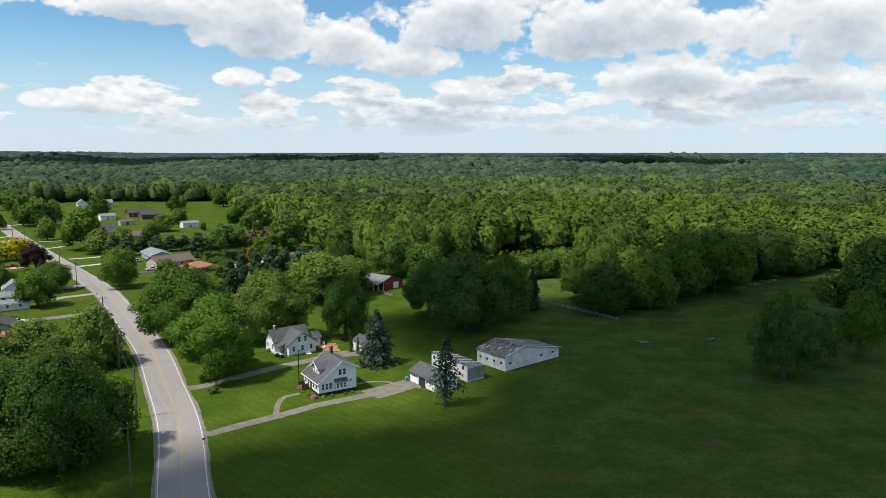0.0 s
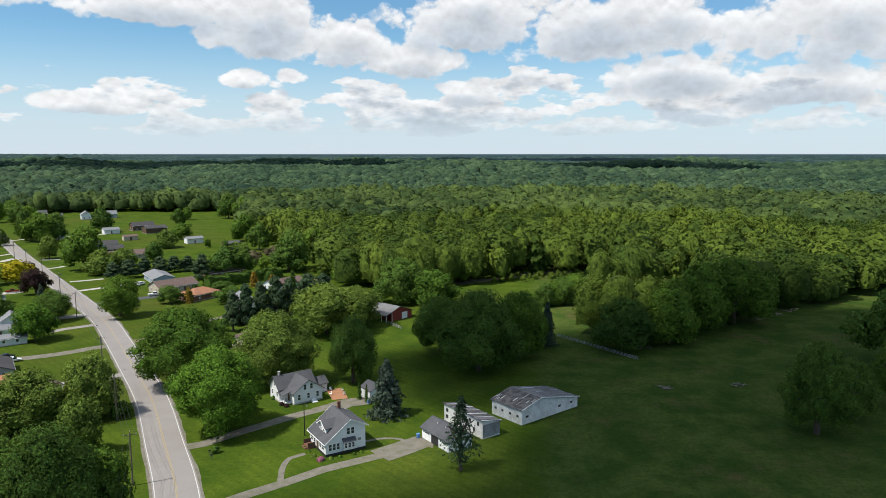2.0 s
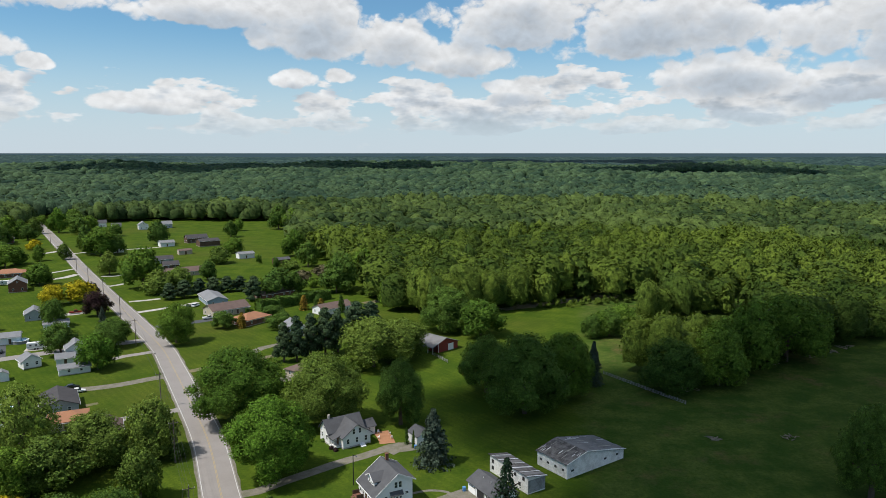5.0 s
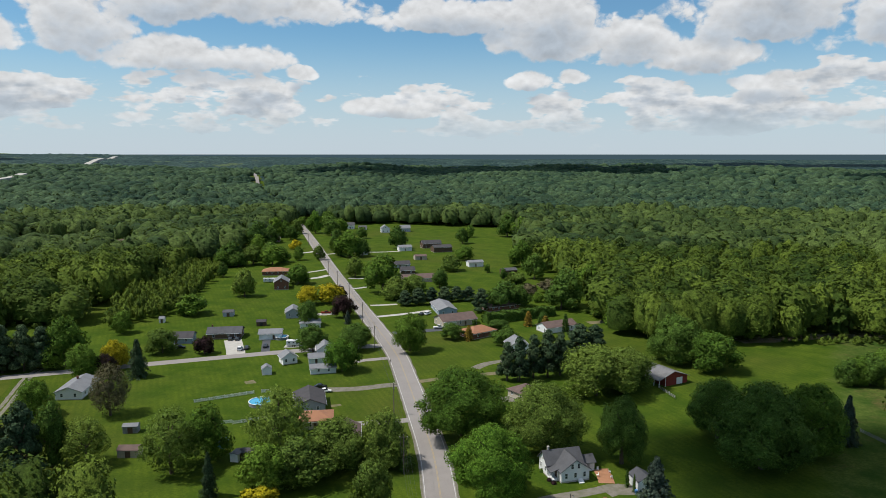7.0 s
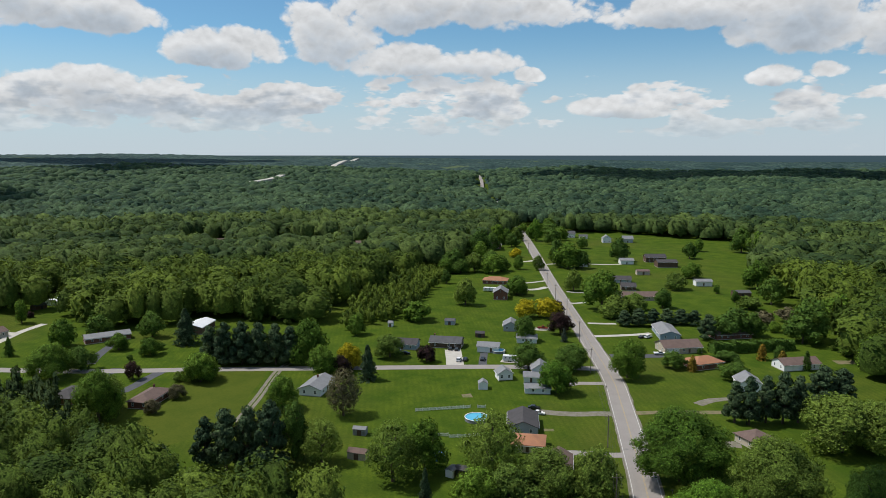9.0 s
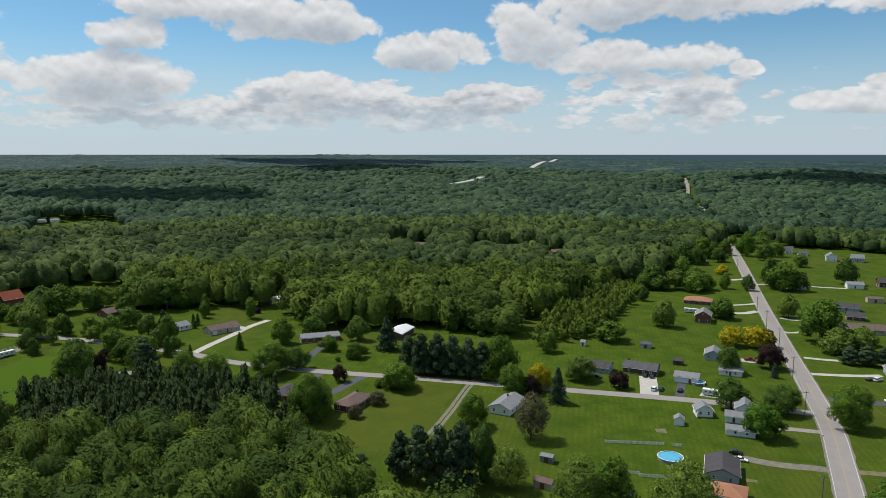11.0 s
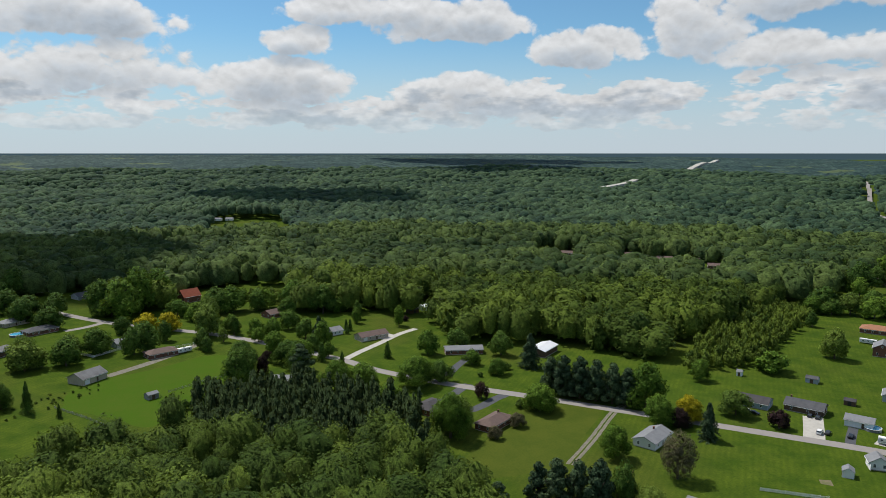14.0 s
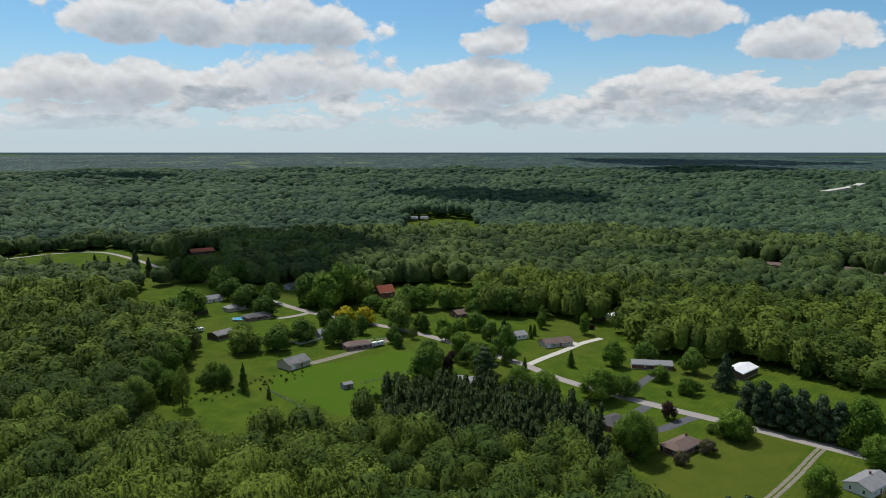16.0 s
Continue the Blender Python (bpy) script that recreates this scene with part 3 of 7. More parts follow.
def cone_crown(seed, tiers=15, n=1300, size=0.10, full=1.0, top=0.03, ragged=0.25, stem=0.42):
    """Conifer: tiers of drooping boughs, radius about 1, from z = 0 to 2."""
    rng = np.random.default_rng(seed)
    t = rng.uniform(0, 1, n) ** 0.75
    tier = np.floor(t * tiers) / tiers
    rmax = (1 - t) ** full * (1 - ragged * 0.5) + top
    bough = np.floor(rng.uniform(0, 1, n) * 9)
    ang = (bough + rng.normal(0, 0.16, n)) / 9 * 6.28319 + tier * 37.0
    reach = rng.uniform(0.15, 1, n) ** 0.6
    stretch = 1 + ragged * np.sin(bough * 5.1 + tier * 71)
    r = rmax * reach * stretch
    if stem < 0.2:
        r *= np.minimum(1.0, 0.15 + 3.5 * t)
    zz = 2 * (tier + 0.5 / tiers) - 0.16 * reach * rmax + rng.normal(0, 0.02, n)
    pos = np.stack([r * np.cos(ang), r * np.sin(ang), np.clip(zz, 0.0, 2)], 1)
    nor = np.stack([np.cos(ang) * 0.55, np.sin(ang) * 0.55, np.full(n, 0.75)], 1) + rng.normal(size=(n, 3)) * 0.4
    nor /= np.linalg.norm(nor, axis=1)[:, None]
    pieces = [cards(rng, pos, nor, size, 0.25)]
    k = 8
    a = np.arange(k) / k * 6.28319
    ring = np.stack([np.cos(a) * stem, np.sin(a) * stem, np.full(k, 0.15)], 1)
    pieces.append((np.concatenate([ring, [(0, 0, 1.85)]]), np.stack([np.arange(k), (np.arange(k) + 1) % k, np.full(k, k)], 1)))
    return join(pieces)


def pine_crown(seed, n=3300, size=0.068):
    """White pine: separate flat plates of needles on an uneven column."""
    rng = np.random.default_rng(seed)
    cen, rad = [(0, 0, 1.8)], [0.26]
    for i in range(15):
        h = i / 15
        ang = i * 2.4 + rng.uniform(-0.4, 0.4)
        r = (0.75 - 0.55 * h) * rng.uniform(0.5, 1.0)
        cen.append((r * math.cos(ang), r * math.sin(ang), 0.1 + 1.65 * h))
        rad.append(rng.uniform(0.28, 0.42) * (1.1 - 0.4 * h))
    cen, rad = np.array(cen), np.array(rad)
    pieces = []
    squash = np.array((1, 1, 0.55))
    for c, r in zip(cen, rad):
        pieces.append((c + ICO1[0] * squash * r * 0.72 * (1 + 0.15 * rng.normal(size=(len(ICO1[0]), 1))), ICO1[1]))
    pick = rng.choice(len(cen), n, p=rad ** 2 / (rad ** 2).sum())
    d = rng.normal(size=(n, 3))
    d /= np.linalg.norm(d, axis=1)[:, None]
    pos = cen[pick] + d * squash * rad[pick][:, None] * rng.uniform(0.8, 1.15, (n, 1))
    nor = d + np.array((0, 0, 0.4)) + rng.normal(size=(n, 3)) * 0.4
    nor /= np.linalg.norm(nor, axis=1)[:, None]
    pieces.append(cards(rng, pos, nor, size))
    v, f = join(pieces)
    v[:, 2] = np.clip(v[:, 2], 0.0, 2.1)
    return v, f


def trunk_mesh(seed, limbs=7):
    """A tapered stem from z = 0 to 1 with limbs that reach into the crown; the crown's radius is 1 across."""
    rng = np.random.default_rng(seed)
    bm = bmesh.new()
    lean = rng.uniform(-0.04, 0.04, 2)
    limb(bm, (0, 0, -0.01), (lean[0], lean[1], 0.3), 0.085, 0.06, 7)
    limb(bm, (lean[0], lean[1], 0.3), (lean[0] * 2, 0, 0.82), 0.06, 0.015, 6)
    for i in range(limbs):
        a, z = i * 2.4 + rng.uniform(-0.3, 0.3), 0.22 + 0.45 * i / limbs
        limb(bm, (lean[0], lean[1], z), (0.55 * math.cos(a), 0.55 * math.sin(a), z + rng.uniform(0.15, 0.3)), 0.028, 0.008)
    me = bpy.data.meshes.new("trunk")
    bm.to_mesh(me)
    bm.free()
    me.materials.append(BARK)
    return me


TRUNKS = [trunk_mesh(s) for s in range(4)]
CROWNS = {}


def crown_mesh(shape, leaves, k):
    """Crowns are made once for each shape, foliage and variant, and shared."""
    key = (shape, leaves, k)
    if key not in CROWNS:
        if shape == "round":
            v, f = broad_crown(40 + k, 18, 4400, 0.048, fill=0.66)
        elif shape == "distant":
            v, f = broad_crown(50 + k, 12, 1500, 0.080, fill=0.70)
        elif shape == "big":
            v, f = broad_crown(60 + k, 30, 11000, 0.032, fill=0.62)
        elif shape == "huge":
            v, f = broad_crown(70 + k, 44, 24000, 0.0215, fill=0.62)
        elif shape == "open":
            v, f = broad_crown(80 + k, 26, 7600, 0.028, fill=0.42)
        elif shape == "spruce":
            v, f = cone_crown(100 + k, 19, 8000, 0.054, 0.8)
        elif shape == "thin":
            v, f = cone_crown(120 + k, 24, 1900, 0.050, 0.75, 0.04, 0.4, 0.10)
        elif shape == "cone":
            v, f = cone_crown(140 + k, 9, 800, 0.14, 0.6, 0.05, 0.1)
        elif shape == "pine":
            v, f = pine_crown(160 + k)
        else:
            v, f = broad_crown(180 + k, 7, 840, 0.12)
        v, f, n = soften(v, f, 0.28, 0.8)
        CROWNS[key] = fast_mesh("crown", v, f, LEAF[leaves], None, True, n)
    return CROWNS[key]


TREE_WORDS = {
    "maple": "green leafy broad-crowned tree", "bright": "bright green leafy maple tree", "pale": "pale green airy tree",
    "dark": "dark green dense leafy tree", "pine": "dark green pine tree", "blue": "blue-green spruce tree",
    "yellow": "tree with golden yellow leaves", "purple": "dark purple-leaved ornamental tree", "orange": "orange-tinged evergreen shrub",
    "bare": "thin brownish tree just leafing out",
}
tree_rng = random.Random(7)


def tree(shape, leaves, x, y, height, radius, where="on the grass"):
    if shape in ("round", "big") and math.hypot(x, y) > 390:
        shape = "distant"
    low = shape in ("bush", "cone", "spruce", "thin")
    word = "shrub" if shape == "bush" else "tree"
    t = thing("shrub" if shape == "bush" else "tree", x, y, tree_rng.uniform(0, 360), (TREE_WORDS[leaves].replace("tree", word) if word == "shrub" else TREE_WORDS[leaves]) + " " + where, word, word + "s")
    k = tree_rng.randrange(3)
    clear = height * (0.02 if low else 0.06)
    if shape in ("pine", "open", "thin"):
        clear = height * 0.11
    attach("trunk", TRUNKS[tree_rng.randrange(4)], t, "", Matrix.Diagonal((min(radius, height * 0.35), min(radius, height * 0.35), height * 0.9, 1)))
    attach("crown", crown_mesh(shape, leaves, k), t, "", Matrix.Translation((0, 0, clear)) @ Matrix.Diagonal((radius, radius * tree_rng.uniform(0.9, 1.1), (height - clear) / 2, 1)))
    return t


# ---- the woods ----
def inside(px, py, poly):
    """Which points lie in a polygon."""
    hit = np.zeros(len(px), bool)
    for (x0, y0), (x1, y1) in zip(poly, poly[1:] + poly[:1]):
        if y0 != y1:
            hit ^= ((y0 > py) != (y1 > py)) & (px < (x1 - x0) * (py - y0) / (y1 - y0) + x0)
    return hit


# Open land: the lawns and fields between the woods.
HAMLET = [(-48, 72), (72, -96), (49.2, 240), (24, 300), (-31.2, 316.8), (-38.4, 331.2), (-58.8, 363.6), (-70.8, 400.8), (-90, 438), (-132, 511.2),
          (-240, 576), (-360, 624), (-436.8, 758.4), (-516, 828), (-547.2, 825.6), (-462, 636), (-396, 492), (-385.2, 427.2), (-350.7, 333.3), (-328.4, 293.5), (-306.5, 259.8), (-327.0, 242.4), (-347.4, 228.5), (-364.8, 232.2), (-362.9, 201.4), (-369.6, 184.1), (-386.9, 169.3), (-431.3, 175.5), (-457.0, 177.5), (-465.6, 146.4), (-489.6, 105.6), (-518.4, 62.4),
          (-520.8, 24), (-573.6, -43.2), (-564, -126), (-460.8, -105.6), (-387.6, -90), (-320.4, -87.6), (-282, -87.6), (-256.8, -38.4), (-273.6, -6), (-288, 22.8),
          (-259.2, 64.8), (-231.6, 90), (-208.8, 99.6), (-168, 96), (-141.6, 105.6), (-117.6, 110.4), (-93.6, 88.8), (-72, 72)]
NORTH_FIELD = [(-132, 511.2), (-180, 607.2), (-225.6, 795.6), (-388.8, 786), (-436.8, 758.4), (-360, 576)]
CLEARING = [(-72, 288), (-31.2, 316.8), (2.4, 346.8), (34.8, 370.8), (74.4, 385.2), (116.4, 390), (174, 405.6), (180, 392), (126, 376), (97, 360), (76, 346), (60, 322), (30, 258), (0, 240)]
INLET = [(20, 250), (50, 258), (74, 272), (100, 290), (128, 309), (118, 350), (97, 344), (75, 330), (55, 314), (36, 300), (10, 290)]
MEADOW = [(36, -144), (408, -144), (432, 396), (252, 360), (194.4, 331.2), (157.2, 306), (120, 285.6), (93.6, 266.4), (69.6, 247.2), (49.2, 240), (24, 288), (-12, 180)]
WEST_FIELD = [(-460.8, -98.4), (-516, -156), (-582, -182.4), (-636, -162), (-654, -120), (-606, -60), (-540, 0)]
WEST_LAWN = [(-516, 84), (-606, 105.6), (-614.4, 86.4), (-534, 55.2), (-504, 66)]
WEST_ROADSIDE = [(-672, -120), (-636, -180), (-678, -264), (-690, -360), (-654, -474), (-780, -438), (-858, -354), (-885.6, -288), (-828, -228), (-768, -180)]

YARDS = [(-360.3, 166.3), (-342.8, 207.7), (-382.7, -26.5), (-416.3, 7.3), (-409.1, 126.4), (-340.7, 67.5), (-446.2, -14.2), (-565, 26.9), (-448.5, -77.9), (-560.7, -107.5), (-528.5, -83.2), (-497.7, -63.4), (-829.4, -176.3), (-654.1, -78.5), (-610.3, -44.8), (-491.6, 80.6), (-426.9, 104.1), (-472.4, 185.1)]
SCRUB = [([(-282.3, 253.2), (-278.4, 301.4), (-348.3, 416.4), (-405.9, 440), (-322.7, 297.8)], 9.0, 31), ([(-353.3, 235.9), (-307, 247.7), (-321.3, 270.4), (-372.2, 261.1)], 4.0, 32), ([(-315.8, -78.8), (-345.3, -36.3), (-369.9, -13.4), (-375.4, -19.7), (-362.2, -47.2), (-330.2, -80.3)], 1.5, 33), ([(17.3, 352.7), (71.6, 373.4), (75.5, 386.1), (20.9, 368.4)], 3.5, 34), ([(50.6, 238), (77.5, 247.4), (121.8, 283.1), (126.8, 294.7), (80.7, 257.6)], 3.5, 35), ([(-552.8, 44.5), (-527.3, 86.2), (-486.8, 113.2), (-508.3, 117.5), (-583.3, 84.2)], 6, 36), ([(-82.2, 391.2), (-57.7, 362.6), (-48.3, 354.6), (-52, 378.8)], 4, 37)]
PLANTATION = [(-322, 20), (-330, 70), (-300, 91), (-271, 109), (-238, 100), (-240, 66), (-260, 22)]
RED_HOUSE_LAWN = [(-578, 14), (-606, 37), (-623, 84), (-589, 104), (-490, 89), (-463, 32), (-497, 13)]
FAR_BARN_LAWN = [(-862, -192), (-848, -150), (-690, -112), (-668, -150), (-768, -188)]
GLADES = [INLET, FAR_BARN_LAWN, PLANTATION, RED_HOUSE_LAWN, HAMLET, NORTH_FIELD, CLEARING, MEADOW, WEST_FIELD, WEST_LAWN, WEST_ROADSIDE]


# Far clearings: stretches of highway and pale fields.
CUTS = [([(-1505, 1038), (-1590, 1150), (-1671, 1257)], 6), ([(-2336, 2006), (-2800, 2500), (-3387, 3129)], 8),
        ([(300, 1980), (450, 2000), (610, 2030)], 40), ([(-990, 120), (-1100, 130), (-1215, 140)], 52), (HIGHWAY, 12)]
FAR_HOUSES = [(-688, 411), (-671, 424), (-634, 482), (-598, 497), (-578, 515), (-540, 512)]
LANES = [[(x, y), (x * 0.89, y * 0.89)] for x, y in FAR_HOUSES]


def far_from(px, py, line, gap):
    ok = np.ones(len(px), bool)
    for p in smooth_line(line, 12.0):
        ok &= (px - p.x) ** 2 + (py - p.y) ** 2 > gap * gap
    return ok


def scatter(rng, r0, r1, step, glades=True):
    """Places of trees on a loose grid, in a ring round the hamlet's eastern end, clear of the open land."""
    g1 = np.arange(-r1, r1, step)
    px, py = [a.ravel() for a in np.meshgrid(g1, g1)]
    px, py = px + rng.uniform(-0.42, 0.42, len(px)) * step, py + rng.uniform(-0.42, 0.42, len(py)) * step
    r, a = np.hypot(px, py), np.degrees(np.arctan2(-px, py))
    keep = (r >= r0) & (r < r1) & (a > -42) & (a < 126)
    px, py = px[keep], py[keep]
    if glades is None:
        return px, py
    if glades:
        ok = np.ones(len(px), bool)
        for poly in GLADES:
            ok &= ~inside(px, py, poly)
        for hx, hy in YARDS:
            ok &= (px - hx) ** 2 + (py - hy) ** 2 > 17 ** 2
        for lane in LANES:
            ok &= far_from(px, py, lane, 15)
        ok &= far_from(px, py, MAIN, 9) & far_from(px, py, SIDE, 8)
        px, py = px[ok], py[ok]
    else:
        ok = np.ones(len(px), bool)
        for line, gap in CUTS:
            ok &= far_from(px, py, line, gap + 8)
        px, py = px[ok], py[ok]
    return px, py


def wood(name, r0, r1, step, templates, height, width, seed, label, glades=True, only=None, leaves="wood"):
    rng = np.random.default_rng(seed)
    px, py = scatter(rng, r0, r1, step, glades)
    if only is not None:
        px, py = [np.array(c) for c in zip(*[(x, y) for x, y in zip(*scatter(rng, r0, r1, step, None)) if inside(np.array([x]), np.array([y]), only)[0] and min((x - hx) ** 2 + (y - hy) ** 2 for hx, hy in YARDS) > 90])]
    vs, fs, ts, ns, off = [], [], [], [], 0
    soft = [soften(*t, 0.5) for t in templates]
    for x, y in zip(px, py):
        v, f, n = soft[rng.integers(len(soft))]
        patch = noise.noise(Vector((x * 0.014, y * 0.014, 4.0))) + 0.9 * noise.noise(Vector((x * 0.005, y * 0.005, 9.0)))
        h, w = height * rng.uniform(0.72, 1.18) * (1 + 0.22 * patch), width * rng.uniform(0.62, 1.35)
        c, s = math.cos(rng.uniform(0, 6.28)), 0.0
        s = math.sqrt(1 - c * c)
        q = np.stack([x + (v[:, 0] * c - v[:, 1] * s) * w, y + (v[:, 0] * s + v[:, 1] * c) * w, land(x, y) + v[:, 2] * 0.52 * h], 1)
        vs.append(q)
        ns.append(np.stack([n[:, 0] * c - n[:, 1] * s, n[:, 0] * s + n[:, 1] * c, n[:, 2]], 1))
        fs.append(f + off)
        ts.append(np.full(len(v), np.clip(0.50 + 0.55 * patch + rng.normal(0, 0.25), 0.0, 1.0)))
        off += len(v)
    me = fast_mesh(name, np.concatenate(vs), np.concatenate(fs), LEAF[leaves], np.concatenate(ts), True, np.concatenate(ns))
    tagged(new(name, me), label, "woods", kind="stuff")


def half_dome(v, f):
    """Drops the faces under a crown that nobody sees."""
    keep = (v[f][:, :, 2].mean(1) > 0.34)
    f = f[keep]
    used, back = np.unique(f, return_inverse=True)
    return v[used], back.reshape(f.shape)


def tall_template(seed):
    if seed % 6 == 4:
        return cone_crown(seed, 9, 300, 0.22, 0.55, 0.1, 0.3)
    return dome_crown(seed, ICO1, 330, 0.145)


FRONT_CROWNS = [half_dome(*dome_crown(s, ICO2, 1500, 0.078)) for s in range(290, 297)]
NEAR_CROWNS = [half_dome(*dome_crown(s, ICO2, 1100, 0.088)) for s in range(300, 307)]
MID_CROWNS = [half_dome(*tall_template(s)) for s in range(320, 332)]
BACK_CROWNS = [half_dome(*dome_crown(s, ICO2, 60, 0.20, 1.1)) for s in range(340, 352)]
FAR_CROWNS = [half_dome(*dome_crown(s, ICO1, 4, 0.3, 1.1)) for s in range(360, 370)]
LAST_CROWNS = [half_dome(*dome_crown(s, ICO1, 0, 0.4, 1.1)) for s in range(370, 378)]
BUSHES = [half_dome(*broad_crown(s, 3, 100, 0.22, ICO1)) for s in range(380, 385)]
wood("front_woods", 120, 275, 9.2, FRONT_CROWNS, 19.0, 6.0, 5, "dense green deciduous wood in young leaf")
wood("near_woods", 275, 360, 9.4, NEAR_CROWNS, 19.0, 6.1, 1, "dense green deciduous wood in young leaf")
wood("middle_woods", 360, 580, 10.8, MID_CROWNS, 19.0, 7.0, 2, "dense green deciduous wood in young leaf")
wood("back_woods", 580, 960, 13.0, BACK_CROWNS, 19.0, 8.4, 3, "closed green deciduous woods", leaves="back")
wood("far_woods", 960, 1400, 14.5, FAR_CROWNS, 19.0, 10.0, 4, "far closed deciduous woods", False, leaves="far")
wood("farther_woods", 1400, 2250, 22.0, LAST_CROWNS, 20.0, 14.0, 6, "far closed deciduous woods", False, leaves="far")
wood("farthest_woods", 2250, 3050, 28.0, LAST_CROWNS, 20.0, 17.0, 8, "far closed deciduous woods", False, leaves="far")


def far_canopy():
    """The roof of the woods out to the horizon."""
    ang = np.radians(np.concatenate([np.arange(-46, 130, 0.2), np.arange(130, 314.1, 4.0)]))
    rad = np.geomspace(1500, 4990, 92)
    aa, rr = np.meshgrid(ang, rad)
    x, y = (-np.sin(aa) * rr).ravel(), (np.cos(aa) * rr).ravel()
    r = np.hypot(x, y)
    z = np.empty(x.size)
    for i, (a, b) in enumerate(zip(x, y)):
        p = Vector((a, b, 0))
        z[i] = land(a, b) + 4.0 * noise.noise(p * 0.033) + 5.0 * noise.noise(p * 0.09)
    z += np.clip((r - 2500) / 600, 0.0, 1.0) * 11 + 5
    for line, gap in CUTS:
        away = np.full(x.size, 1e9)
        for p in smooth_line(line, 25.0):
            away = np.minimum(away, np.hypot(x - p.x, y - p.y))
        z -= 17 * (1 - np.clip((away - gap) / 18, 0.0, 1.0))
    v = np.stack([x, y, z], 1)
    n = len(ang)
    i = (np.arange(len(rad) - 1)[:, None] * n + np.arange(n - 1)).ravel()
    f = np.stack([i, i + n, i + n + 1, i + 1], 1)
    tagged(new("distant_woods", fast_mesh("distant_woods", v, f, HAZY_CANOPY, None, True)), "distant rolling woods up to the horizon", "woods", kind="stuff")


far_canopy()
for line, half in ((CUTS[0][0], 9), (CUTS[1][0], 12)):
    tagged(part("road", ribbon(line, half, 20.0, 0.0, 0.0, 20.0), CONCRETE, None), "far pale stretch of highway on its embankment", "road", kind="structure")
strip("field", CUTS[2][0], 38, 0.4, DIRT, "far pale ploughed field", "field")

PINE_CROWNS = [half_dome(*cone_crown(s, 10, 420, 0.15, 0.5, 0.12, 0.25, 0.5)) for s in range(390, 396)]
wood("pine_plantation", 60, 700, 4.6, PINE_CROWNS, 14.5, 3.0, 41, "dense even plantation of dark pines", True, PLANTATION, "stand")
wood("pine_belt", 60, 700, 4.0, PINE_CROWNS, 12.0, 2.7, 42, "close belt of dark pines along the side road", True, [(-283.7, 172.5), (-250.9, 200.0), (-260.8, 208.8), (-294.6, 180.8)], "stand")

# scrub and young growth along the wood's edge
for patch, tall, k in SCRUB:
    wood("scrub", 60, 700, 5.0, BUSHES, tall, min(2.8, 0.55 * tall), k, "rough scrub and young trees at the wood's edge", True, patch)


# ---- buildings ----
WINDOWS = {}


def window_meshes(w, h):
    key = (round(w, 2), round(h, 2))
    if key not in WINDOWS:
        t = 0.09
        bm = boxes((-w / 2, w / 2, -0.07, 0.02, -h / 2, -h / 2 + t), (-w / 2, w / 2, -0.07, 0.02, h / 2 - t, h / 2), (-w / 2, -w / 2 + t, -0.07, 0.02, -h / 2 + t, h / 2 - t),
                   (w / 2 - t, w / 2, -0.07, 0.02, -h / 2 + t, h / 2 - t), (-w / 2 + t, w / 2 - t, -0.05, 0.02, -0.03, 0.03))
        f = bpy.data.meshes.new("window")
        bm.to_mesh(f)
        bm.free()
        f.materials.append(TRIM)
        bm = boxes((-w / 2 + t, w / 2 - t, -0.025, 0.01, -h / 2 + t, h / 2 - t))
        p = bpy.data.meshes.new("pane")
        bm.to_mesh(p)
        bm.free()
        p.materials.append(GLASS)
        WINDOWS[key] = f, p
    return WINDOWS[key]


def window(parent, x, y, z, face, w=0.95, h=1.35):
    """A window in a wall whose outward side faces face degrees (-90: the front)."""
    f, p = window_meshes(w, h)
    ob = attach("window", f, parent, "", pose(x, y, z, 0, 0, face + 90))
    attach("pane", p, ob)


def slab_door(parent, x, y, z0, face, w, h, mat, name="door", panels=0, label=""):
    bm = boxes((-w / 2, w / 2, -0.06, 0.03, 0, h))
    for i in range(panels):
        box(bm, -w / 2 + 0.1, w / 2 - 0.1, -0.085, -0.055, h * (i + 0.12) / panels, h * (i + 0.88) / panels)
    ob = part(name, bm, mat, parent, label)
    ob.matrix_basis = pose(x, y, z0, 0, 0, face + 90)
    return ob


def gable_roof(L, W, wh, rise, over=0.45, thick=0.18, ridge=0.0):
    """Two slabs along x; ridge: how far the ridge is moved towards +y."""
    bm = bmesh.new()
    for side in (-1, 1):
        run = W / 2 + ridge if side < 0 else W / 2 - ridge
        drop = rise / run * over
        y0, y1 = side * (W / 2 + over), ridge
        prism(bm, [(y0, wh - drop), (y1, wh + rise), (y1, wh + rise + thick), (y0, wh - drop + thick)], -L / 2 - over, L / 2 + over)
    return bm


def hip_roof(L, W, wh, rise, over=0.5, thick=0.16):
    bm = bmesh.new()
    a, b = L / 2 + over, W / 2 + over
    e = max(0.15, L / 2 - W / 2)
    low = [bm.verts.new((x, y, wh - 0.1)) for x, y in ((-a, -b), (a, -b), (a, b), (-a, b))]
    rim = [bm.verts.new((x, y, wh - 0.1 + thick)) for x, y in ((-a, -b), (a, -b), (a, b), (-a, b))]
    r0, r1 = bm.verts.new((-e, 0, wh + rise)), bm.verts.new((e, 0, wh + rise))
    bm.faces.new(low[::-1])
    for i in range(4):
        bm.faces.new((low[i], low[(i + 1) % 4], rim[(i + 1) % 4], rim[i]))
    bm.faces.new((rim[0], rim[1], r1, r0))
    bm.faces.new((rim[1], rim[2], r1))
    bm.faces.new((rim[2], rim[3], r0, r1))
    bm.faces.new((rim[3], rim[0], r0))
    return bm


